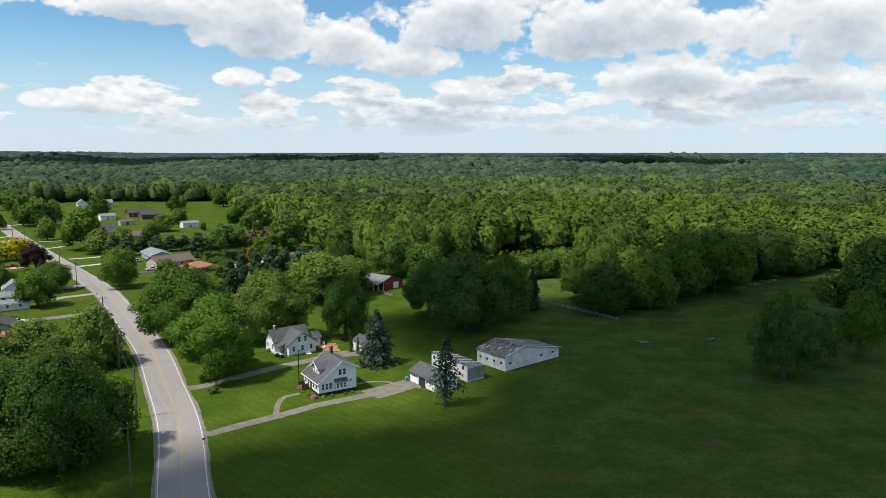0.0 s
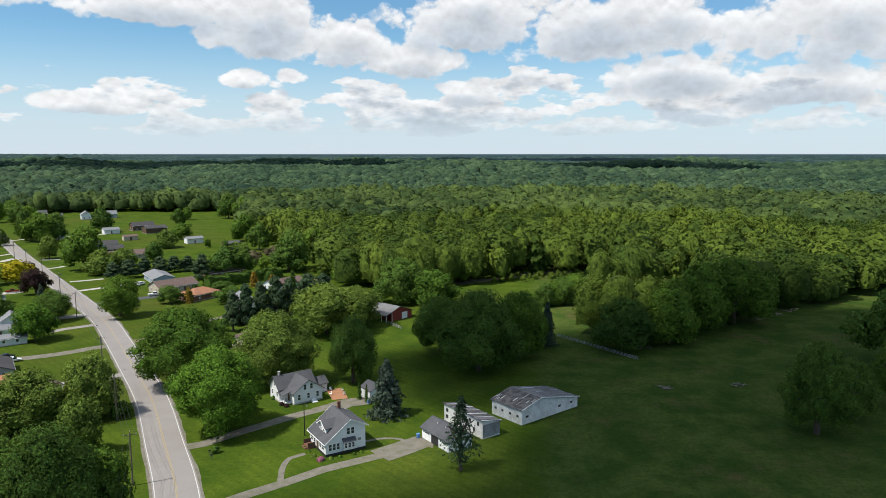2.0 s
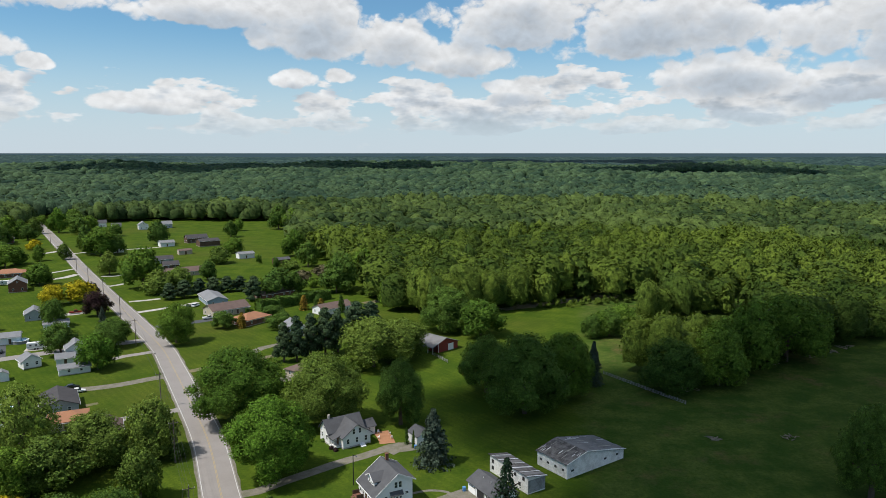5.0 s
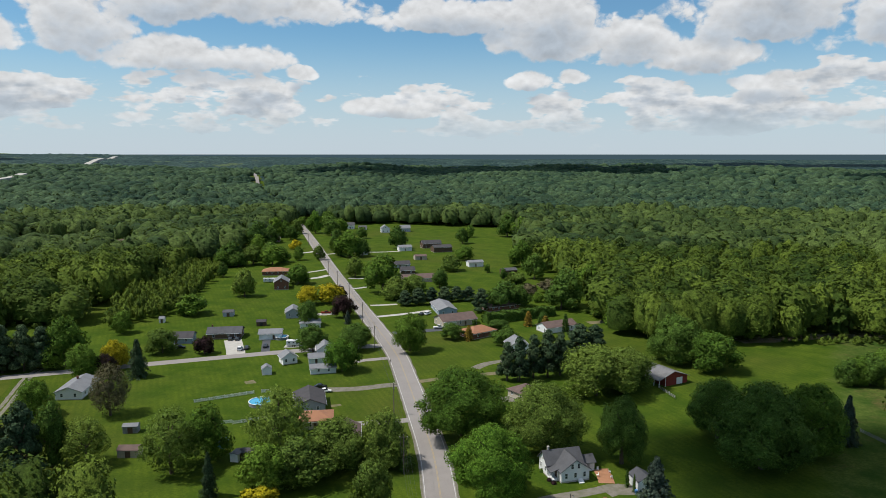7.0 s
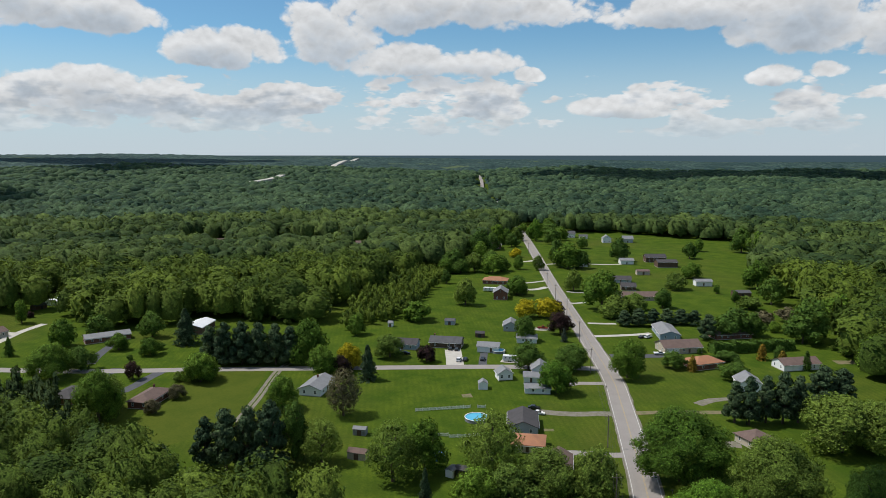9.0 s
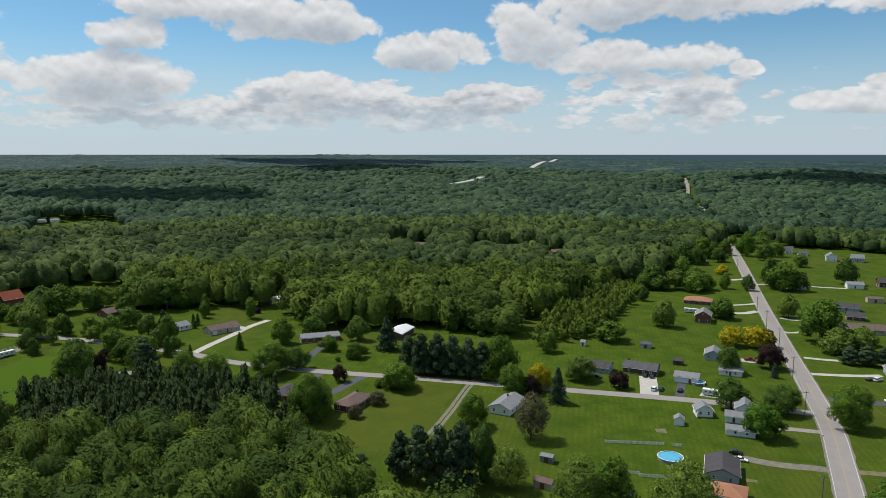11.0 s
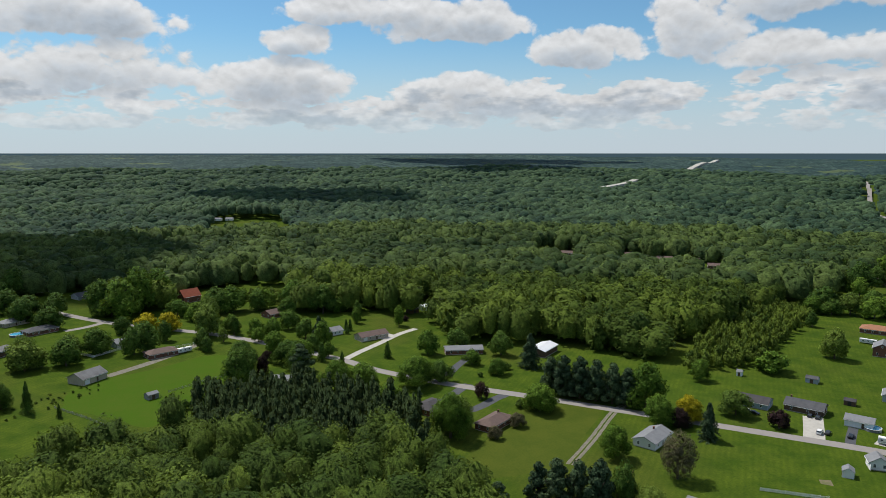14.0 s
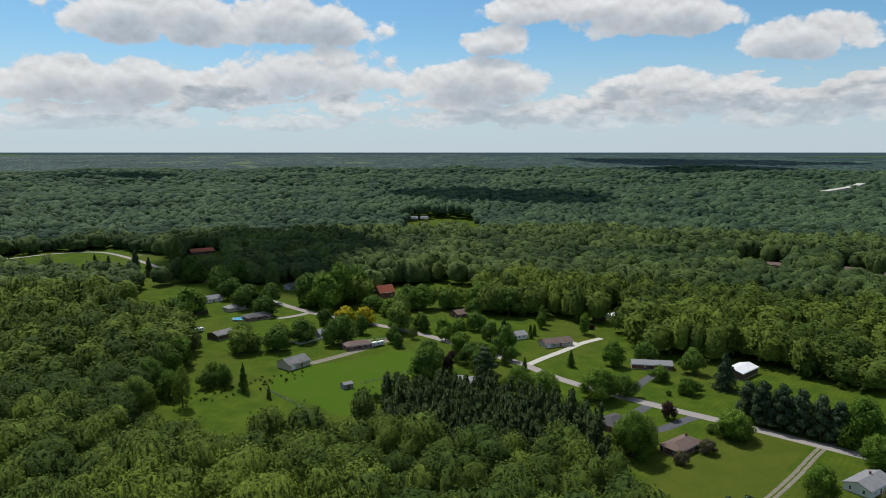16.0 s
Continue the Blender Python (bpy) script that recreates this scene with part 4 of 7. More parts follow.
def gable_walls(L, W, wh, rise, ridge=0.0, z0=0.0):
    bm = bmesh.new()
    prism(bm, [(-W / 2, z0), (W / 2, z0), (W / 2, wh), (ridge, wh + rise - 0.02), (-W / 2, wh)], -L / 2, L / 2)
    return bm


def chimney(parent, x, y, z0, z1, mat=None, w=0.6):
    c = part("chimney", boxes((x - w / 2, x + w / 2, y - w / 2, y + w / 2, z0, z1), (x - w / 2 - 0.06, x + w / 2 + 0.06, y - w / 2 - 0.06, y + w / 2 + 0.06, z1, z1 + 0.12)), mat or BRICK, parent)
    return c


def house(label, x, y, rot, L, W, wh=2.7, rise=1.8, roof="gable", wall=None, cover=None, category="house", name="house", garage=0, door=True,
          windows=True, stack=None, back_windows=True, ridge=0.0, group="", trim=True):
    """A simple building: ridge along its own x, front towards its own -y."""
    h = thing(name, x, y, rot, label, category, group, land(x, y))
    wall, cover = wall or SIDING, cover or SHINGLE
    part("foundation", boxes((-L / 2 - 0.04, L / 2 + 0.04, -W / 2 - 0.04, W / 2 + 0.04, -0.1, 0.25)), CONCRETE, h)
    if roof == "gable":
        part("wall", gable_walls(L, W, wh, rise, ridge, 0.25), wall, h)
        part("roof", gable_roof(L, W, wh, rise, ridge=ridge), cover, h)
    else:
        part("wall", boxes((-L / 2, L / 2, -W / 2, W / 2, 0.25, wh)), wall, h)
        part("roof", hip_roof(L, W, wh, rise), cover, h)
    if trim:
        for s in (-1, 1):
            part("gutter", boxes((-L / 2 - 0.4, L / 2 + 0.4, s * (W / 2 + 0.52) - 0.06, s * (W / 2 + 0.52) + 0.06, wh - 0.32, wh - 0.18)), TRIM, h)
    x0 = -L / 2 + 1.2
    for i in range(garage):
        gw = 2.7
        slab_door(h, x0 + gw / 2, -W / 2 - 0.01, 0.26, -90, gw, 2.1, TRIM, "garage_door", 4, "white panelled garage door")
        x0 += gw + 0.6
    span = L / 2 - 0.9 - x0
    if door and span > 1.5:
        slab_door(h, x0 + span * 0.45, -W / 2 - 0.01, 0.27, -90, 0.95, 2.05, BROWN_WALL, "door", 2)
    if windows:
        storeys = max(1, int(wh / 2.6))
        for s in range(storeys):
            zc = 1.65 + 2.65 * s
            n = max(1, int(span / 3.2))
            for i in range(n):
                wx = x0 + span * (i + 0.5) / n
                if not (door and s == 0 and abs(wx - (x0 + span * 0.45)) < 1.1):
                    window(h, wx, -W / 2 - 0.01, zc, -90)
            if back_windows:
                n = max(1, int(L / 3.4))
                for i in range(n):
                    window(h, -L / 2 + L * (i + 0.5) / n, W / 2 + 0.01, zc, 90)
            for side in (-1, 1):
                for k in (-1, 1):
                    if W > 4.5:
                        window(h, side * (L / 2 + 0.01), k * W / 4, zc, 0 if side > 0 else 180)
        if roof == "gable" and rise > 2.2:
            for side in (-1, 1):
                window(h, side * (L / 2 + 0.01), ridge, wh + rise * 0.35, 0 if side > 0 else 180, 0.8, 1.0)
    if stack is not None:
        chimney(h, stack, 0.5, wh, wh + rise + 0.9)
    return h


def shed(label, x, y, rot, L, W, wh=2.2, rise=0.9, wall=None, cover=None, door=True, category="shed", name="shed"):
    h = thing(name, x, y, rot, label, category, "sheds")
    part("wall", gable_walls(L, W, wh, rise), wall or SIDING, h)
    part("roof", gable_roof(L, W, wh, rise, 0.2, 0.1), cover or SHINGLE, h)
    if door:
        slab_door(h, 0, -W / 2 - 0.01, 0.02, -90, min(1.5, L * 0.4), wh * 0.85, BROWN_WALL if wall is not BROWN_WALL else BLACK_TRIM_AND_SHADE, "door", 2)
    return h


# ---- vehicles ----
def car(paint, x, y, rot, kind="car", label=""):
    """A parked vehicle that looks along its own +x."""
    L, W = {"car": (4.6, 1.8), "suv": (4.8, 1.9), "pickup": (5.7, 2.0), "van": (6.5, 2.2)}[kind]
    t = thing("pickup" if kind == "pickup" else "car", x, y, rot, label or "parked %s %s on the drive" % (paint, "pickup truck" if kind == "pickup" else kind), "truck" if kind == "pickup" else "car", "parked cars", 0.06)
    shapes = {
        "car": ([(-2.3, .35), (2.3, .35), (2.3, .68), (1.1, .92), (-1.7, .95), (-2.3, .85)], [(-1.75, .93), (1.05, .91), (.35, 1.42), (-1.0, 1.45)]),
        "suv": ([(-2.4, .4), (2.4, .4), (2.4, .85), (1.2, 1.08), (-2.4, 1.1)], [(-2.36, 1.08), (1.15, 1.06), (.45, 1.68), (-2.1, 1.7)]),
        "pickup": ([(-2.85, .5), (2.85, .5), (2.85, .95), (1.3, 1.15), (-2.85, 1.15)], [(-.75, 1.13), (1.25, 1.13), (.6, 1.8), (-.6, 1.82)]),
        "van": ([(-3.2, .4), (3.2, .4), (3.2, 1.1), (2.2, 1.5), (-3.2, 1.5)], [(-3.1, 1.48), (2.1, 1.48), (1.5, 2.4), (-3.0, 2.45)]),
    }[kind]
    bm = bmesh.new()
    prism(bm, shapes[0], -W / 2, W / 2, "y")
    bmesh.ops.bevel(bm, geom=bm.edges[:], offset=0.07, segments=2, affect="EDGES")
    part("body", bm, PAINT[paint], t)
    bm = bmesh.new()
    prism(bm, shapes[1], -W / 2 + 0.14, W / 2 - 0.14, "y")
    bmesh.ops.bevel(bm, geom=bm.edges[:], offset=0.05, segments=1, affect="EDGES")
    part("cabin_glass", bm, GLASS, t)
    top = shapes[1][2:]
    zt = max(p[1] for p in top)
    part("top", boxes((top[1][0] + 0.08, top[0][0] - 0.05, -W / 2 + 0.17, W / 2 - 0.17, zt - 0.05, zt + 0.03), bevel=0.02), PAINT[paint], t)
    for sx in (-1, 1):
        for sy in (-1, 1):
            bm = bmesh.new()
            tube(bm, 0, 0, -0.11, 0.11, 0.34, 0.34, 12)
            wheel = part("wheel", bm, RUBBER, t)
            wheel.matrix_basis = pose(sx * L * 0.31, sy * (W / 2 - 0.1), 0.34 - 0.06, 90, 0, 0)
            bm = bmesh.new()
            tube(bm, 0, 0, -0.12, 0.12, 0.2, 0.2, 10)
            part("rim", bm, CHROME, wheel)
    return t


# ---- poles and wires ----
def utility_pole(x, y, rot, height=10.5, pot=False):
    t = thing("utility_pole", x, y, rot, "grey wooden utility pole with a crossarm" + (" and a transformer" if pot else ""), "utility pole", "poles along the road")
    bm = bmesh.new()
    tube(bm, 0, 0, -0.3, height, 0.17, 0.11, 8)
    part("pole", bm, POLE_WOOD, t)
    part("crossarm", boxes((-0.06, 0.06, -1.2, 1.2, height - 0.75, height - 0.62)), POLE_WOOD, t)
    for k in (-1.1, 0.0, 1.1):
        bm = bmesh.new()
        tube(bm, 0, k, height - 0.62 if k else height, height - 0.45 if k else height + 0.18, 0.05, 0.035, 6)
        part("insulator", bm, TRIM, t)
    if pot:
        bm = bmesh.new()
        tube(bm, 0.35, 0, height - 2.2, height - 1.2, 0.24, 0.24, 10)
        part("transformer", bm, SHINGLE_LIGHT, t)
    return t


def wires(spots, height, offsets, name="power_line"):
    """Sagging wires from pole to pole, one object a wire."""
    for o, dz in offsets:
        bm = bmesh.new()
        for (x0, y0), (x1, y1) in zip(spots, spots[1:]):
            d = Vector((x1 - x0, y1 - y0, 0)).normalized()
            s = Vector((-d.y, d.x, 0)) * o
            last = None
            for k in range(9):
                u = k / 8
                p = Vector((x0 + (x1 - x0) * u, y0 + (y1 - y0) * u, height + dz - 1.1 * 4 * u * (1 - u))) + s
                if last is not None:
                    limb(bm, last, p, 0.022, 0.022, 3)
                last = p
        tagged(part(name, bm, WIRE, None), "thin black overhead wire between the poles", "wire", "overhead wires")


def fence(label, a, b, mat, step=2.4, height=1.1, rails=2, pickets=False):
    d = math.hypot(b[0] - a[0], b[1] - a[1])
    t = thing("fence", a[0], a[1], math.degrees(math.atan2(b[1] - a[1], b[0] - a[0])), label, "fence")
    n = max(1, int(d / step))
    for i in range(n + 1):
        x = d * i / n
        part("post", boxes((x - 0.07, x + 0.07, -0.07, 0.07, -0.1, height + 0.1)), mat, t)
    for r in range(rails):
        z = height * (r + 0.6) / rails
        part("rail", boxes((0, d, -0.1, -0.06, z - 0.07, z + 0.07)), mat, t)
    if pickets:
        part("picket_panel", boxes(*[(k * 0.3, k * 0.3 + 0.16, -0.135, -0.105, 0.08, height) for k in range(int(d / 0.3))]), mat, t)
    return t


def pool(label, x, y, r, h=1.2):
    t = thing("swimming_pool", x, y, 0, label, "pool")
    n = 32
    def ring(r0, r1, z0, z1):
        bm = bmesh.new()
        v = [[bm.verts.new((q * math.cos(6.28319 * i / n), q * math.sin(6.28319 * i / n), z)) for i in range(n)] for q, z in ((r1, z0), (r1, z1), (r0, z1), (r0, z0))]
        for k in range(4):
            for i in range(n):
                bm.faces.new((v[k][i], v[k][(i + 1) % n], v[(k + 1) % 4][(i + 1) % n], v[(k + 1) % 4][i]))
        bmesh.ops.recalc_face_normals(bm, faces=bm.faces[:])
        return bm
    part("pool_wall", ring(r - 0.08, r, 0.0, h), SHINGLE_LIGHT, t)
    part("rim", ring(r - 0.15, r + 0.12, h, h + 0.07), TRIM, t, "white rim")
    bm = bmesh.new()
    tube(bm, 0, 0, 0.1, h - 0.12, r - 0.09, r - 0.09, n)
    part("water", bm, WATER, t, "clear blue water")
    part("ladder", boxes((r - 0.2, r + 0.3, -0.35, -0.3, 0, h + 0.6), (r - 0.2, r + 0.3, 0.3, 0.35, 0, h + 0.6), *[(r + 0.1, r + 0.2, -0.3, 0.3, z, z + 0.04) for z in (0.3, 0.6, 0.9)]), TRIM, t)
    return t


def cloud(x, y, wide, deep, rot, seed, height=1900.0):
    """A fair-weather cloud whose shadow falls round (x, y)."""
    rng = np.random.default_rng(seed)
    k = height / TO_SUN.z
    bm = bmesh.new()
    for i in range(11):
        a, q, s = i * 0.6283, rng.uniform(0.62, 0.78), rng.uniform(0.24, 0.36)
        if i == 0:
            q, s = 0.0, 0.84
        m = Matrix.Translation((q * wide * math.cos(a), q * deep * math.sin(a), 0)) @ Matrix.Diagonal((wide * s, deep * s, 60, 1))
        got = bmesh.ops.create_icosphere(bm, subdivisions=2, radius=1.0, matrix=m)["verts"]
        for v in got:
            v.co += (v.co - m.translation) * 0.2 * noise.noise(Vector((v.co.x, v.co.y, v.co.z + 100.0 * seed)) * 0.02)
    me = bpy.data.meshes.new("cloud")
    bm.to_mesh(me)
    bm.free()
    me.materials.append(CLOUD_WHITE)
    ob = new("cloud", me)
    ob.matrix_basis = pose(x + TO_SUN.x * k, y + TO_SUN.y * k, height, 0, 0, rot)
    tagged(ob, "white fair-weather cumulus cloud high over the fields", "cloud", "clouds")


def camper(label, x, y, rot, L=6.5):
    t = thing("camper", x, y, rot, label, "camper", "campers", 0.05)
    bm = bmesh.new()
    prism(bm, [(-L / 2, 0.55), (L / 2 - 0.4, 0.55), (L / 2, 1.2), (L / 2 - 0.25, 2.75), (-L / 2, 2.85)], -1.2, 1.2, "y")
    bmesh.ops.bevel(bm, geom=bm.edges[:], offset=0.12, segments=2, affect="EDGES")
    part("body", bm, SIDING, t)
    for side in (-1, 1):
        part("stripe", boxes((-L / 2 + 0.3, L / 2 - 0.7, side * 1.21 - 0.015, side * 1.21 + 0.015, 1.15, 1.35)), GREY_WALL, t, "grey stripe")
        for k in range(3):
            wx = -L / 2 + L * (k + 0.7) / 3.4
            part("window", boxes((wx - 0.4, wx + 0.4, side * 1.21 - 0.02, side * 1.21 + 0.02, 1.6, 2.2)), GLASS, t, "dark window")
        for wx in (-0.45, 0.45):
            bm = bmesh.new()
            tube(bm, 0, 0, -0.1, 0.1, 0.36, 0.36, 12)
            wheel = part("wheel", bm, RUBBER, t)
            wheel.matrix_basis = pose(wx, side * 1.08, 0.36 - 0.05, 90, 0, 0)
    part("roof_vent", boxes((-0.4, 0.4, -0.3, 0.3, 2.82, 3.05), bevel=0.03), SHINGLE_LIGHT, t)


def brush_pile(x, y, n, r):
    """Cut logs and branches thrown on a heap."""
    t = thing("brush_pile", x, y, 0, "heap of cut logs and dry branches on the grass", "brush pile", "brush piles")
    rng = np.random.default_rng(int(abs(x * 7 + y)))
    for i in range(n):
        a, q = rng.uniform(0, 6.28), r * math.sqrt(rng.uniform(0, 1))
        p = Vector((q * math.cos(a), q * math.sin(a), rng.uniform(0.1, 0.5)))
        b, s = rng.uniform(0, 6.28), rng.uniform(0.8, 2.2)
        bm = bmesh.new()
        limb(bm, p, p + Vector((s * math.cos(b), s * math.sin(b), rng.uniform(-0.1, 0.3))), rng.uniform(0.08, 0.2), 0.06)
        part("log", bm, LOG, t)


CLOUD_WHITE = material("cloud_white", (0.9, 0.9, 0.92), 1.0, 0.05, 0.01, spec=0.0)


# ---- the white house with the dormer ----
def white_house():
    h = thing("house", -26.3, 158.2, -58, "white gabled house with a dormer, grey shingle roof and porch", "house")
    part("foundation", boxes((-4.65, 4.65, -4.65, 4.65, -0.1, 0.55)), BLACK_TRIM_AND_SHADE, h, "dark foundation")
    bm = bmesh.new()
    prism(bm, [(-4.6, 0.55), (4.6, 0.55), (4.6, 5.5), (1.0, 7.25), (-4.6, 3.0)], -4.6, 4.6)
    part("wall", bm, SIDING, h)
    bm = bmesh.new()
    prism(bm, [(-4.98, 2.76), (1.0, 7.3), (1.0, 7.5), (-4.98, 2.96)], -5.1, 5.1)
    prism(bm, [(5.2, 5.24), (1.0, 7.3), (1.0, 7.5), (5.2, 5.44)], -5.1, 5.1)
    part("roof", bm, SHINGLE, h)
    for x in (-5.18, 5.10):
        bm = bmesh.new()
        prism(bm, [(-5.03, 2.68), (1.0, 7.26), (1.0, 7.52), (-5.03, 2.94)], x, x + 0.08)
        part("bargeboard", bm, TRIM, h)
        bm = bmesh.new()
        prism(bm, [(5.25, 5.16), (1.0, 7.26), (1.0, 7.52), (5.25, 5.42)], x, x + 0.08)
        part("bargeboard", bm, TRIM, h)
    part("gutter", boxes((-5.1, 5.1, -5.13, -5.0, 2.7, 2.87)), TRIM, h)
    # dormer on the long front slope
    bm = bmesh.new()
    prism(bm, [(-1.9, 3.6), (1.9, 3.6), (1.9, 5.3), (0, 6.4), (-1.9, 5.3)], -3.4, 0.2, "y")
    dormer = part("dormer", bm, SIDING, h)
    bm = bmesh.new()
    for s in (-1, 1):
        prism(bm, [(s * 2.35, 5.08), (0, 6.42), (0, 6.58), (s * 2.35, 5.24)], -3.85, 0.9, "y")
    part("dormer_roof", bm, SHINGLE, dormer)
    bm = bmesh.new()
    for s in (-1, 1):
        prism(bm, [(s * 2.4, 5.02), (0, 6.4), (0, 6.6), (s * 2.4, 5.24)], -3.92, -3.84, "y")
    part("bargeboard", bm, TRIM, dormer)
    for x in (-0.75, 0.75):
        window(dormer, x, -3.41, 4.75, -90, 0.8, 1.2)
    # south gable wall
    for y in (-3.6, -2.7, -1.8):
        window(h, 4.61, y, 1.9, 0, 0.8, 1.5)
    for y in (0.6, 1.6):
        window(h, 4.61, y, 4.75, 0, 0.85, 1.5)
    window(h, 4.61, 3.2, 2.5, 0, 0.9, 0.7)
    bay = part("bay_window", boxes((4.6, 5.2, -0.7, 1.9, 0.8, 2.65)), SIDING, h)
    for y in (-0.25, 0.6, 1.45):
        window(bay, 5.21, y, 1.85, 0, 0.7, 1.2)
    bm = bmesh.new()
    prism(bm, [(4.6, 3.25), (5.5, 2.6), (5.5, 2.7), (4.6, 3.4)], -0.95, 2.15, "y")
    part("bay_roof", bm, SHINGLE, bay)
    # front porch
    for x in (-3.2, -1.6, 1.6, 3.2):
        window(h, x, -4.61, 1.8, -90, 1.1, 1.3)
    slab_door(h, 0, -4.62, 0.56, -90, 1.0, 1.95, BROWN_WALL)
    part("steps", boxes((-3.9, -1.2, -6.4, -4.66, -0.1, 0.5), (-3.5, -1.6, -7.0, -6.4, -0.1, 0.25)), BRICK, h, "dark red brick steps")
    for x in (-3.9, -1.3):
        part("railing", boxes((x, x + 0.1, -6.4, -4.7, 0.5, 1.4)), BROWN_WALL, h)
    for y in (-2.5, 0.5, 3.0):
        window(h, -4.61, y, 1.9, 180, 0.9, 1.4)
    for x in (-2.4, 0, 2.4):
        window(h, x, 4.61, 1.75, 90)
        window(h, x, 4.61, 4.6, 90, 0.8, 1.0)
    chimney(h, -3.4, 1.9, 6.0, 8.6, BRICK, 0.65)


white_house()


def farmhouse():
    """L-shaped: a wing with its gable to the south, a main block, a porch in the corner and a low kitchen wing."""
    h = thing("house", -41.2, 182.9, 38, "white farmhouse with crossing gables, grey roof and corner porch", "house")
    part("foundation", boxes((-2.05, 8.05, 4.45, 10.05, -0.1, 0.4), (-0.03, 8.03, -0.03, 4.45, -0.1, 0.4)), CONCRETE, h)
    bm = bmesh.new()
    prism(bm, [(0, 0.4), (8.0, 0.4), (8.0, 3.2), (4.0, 5.9), (0, 3.2)], 0, 7, "y")
    part("wall", bm, SIDING, h)
    bm = bmesh.new()
    prism(bm, [(4.5, 0.4), (10.0, 0.4), (10.0, 3.5), (7.25, 6.1), (4.5, 3.5)], -2.0, 8.02)
    part("wall", bm, SIDING, h)
    for s in (-1, 1):
        bm = bmesh.new()
        prism(bm, [(4.0 + s * 4.5, 2.88), (4.0, 5.92), (4.0, 6.1), (4.0 + s * 4.5, 3.06)], -0.5, 7.1, "y")
        part("roof", bm, SHINGLE, h)
        bm = bmesh.new()
        prism(bm, [(7.25 + s * 3.25, 3.05), (7.25, 6.12), (7.25, 6.3), (7.25 + s * 3.25, 3.23)], -2.5, 8.5)
        part("roof", bm, SHINGLE, h)
    porch = part("porch", boxes((-2.0, -0.02, 1.6, 4.45, -0.1, 0.4), *[(-1.95, -1.8, y, y + 0.15, 0.4, 2.6) for y in (1.65, 3.0, 4.2)]), TRIM, h)
    bm = bmesh.new()
    prism(bm, [(-2.4, 2.5), (0.0, 3.3), (0.0, 3.45), (-2.4, 2.65)], 1.3, 4.9, "y")
    part("porch_roof", bm, SHINGLE, porch)
    slab_door(h, -0.02, 3.2, 0.42, 180, 0.95, 2.0, BROWN_WALL)
    bm = bmesh.new()
    prism(bm, [(4.8, 0.0), (9.0, 0.0), (9.0, 2.5), (6.9, 3.8), (4.8, 2.5)], 8.04, 12.0)
    wing = part("wing", bm, SIDING, h)
    for s in (-1, 1):
        bm = bmesh.new()
        prism(bm, [(6.9 + s * 2.5, 2.26), (6.9, 3.82), (6.9, 3.95), (6.9 + s * 2.5, 2.4)], 8.1, 12.4)
        part("wing_roof", bm, SHINGLE, wing)
    for x, z in ((1.4, 1.8), (4.0, 1.8), (6.6, 1.8), (3.1, 4.2), (4.9, 4.2)):
        window(h, x, -0.01, z, -90, 0.85, 1.5)
    for y, z in ((5.7, 1.9), (8.6, 1.9), (7.25, 4.4)):
        window(h, -2.01, y, z, 180, 0.85, 1.4)
    for x in (0, 3, 6):
        window(h, x, 10.01, 1.9, 90)
    window(wing, 10.0, 4.79, 1.5, -90, 1.2, 1.0)
    chimney(h, -0.6, 7.4, 5.5, 7.1, CONCRETE, 0.5)
    bm = bmesh.new()
    prism(bm, [(0.0, 0.0), (0.0, 0.75), (-1.4, 0.15), (-1.4, 0.0)], 4.6, 6.0)
    part("cellar_hatch", bm, TRIM, h, "white sloping cellar hatch").matrix_basis = pose(0, -0.05, 0)


farmhouse()


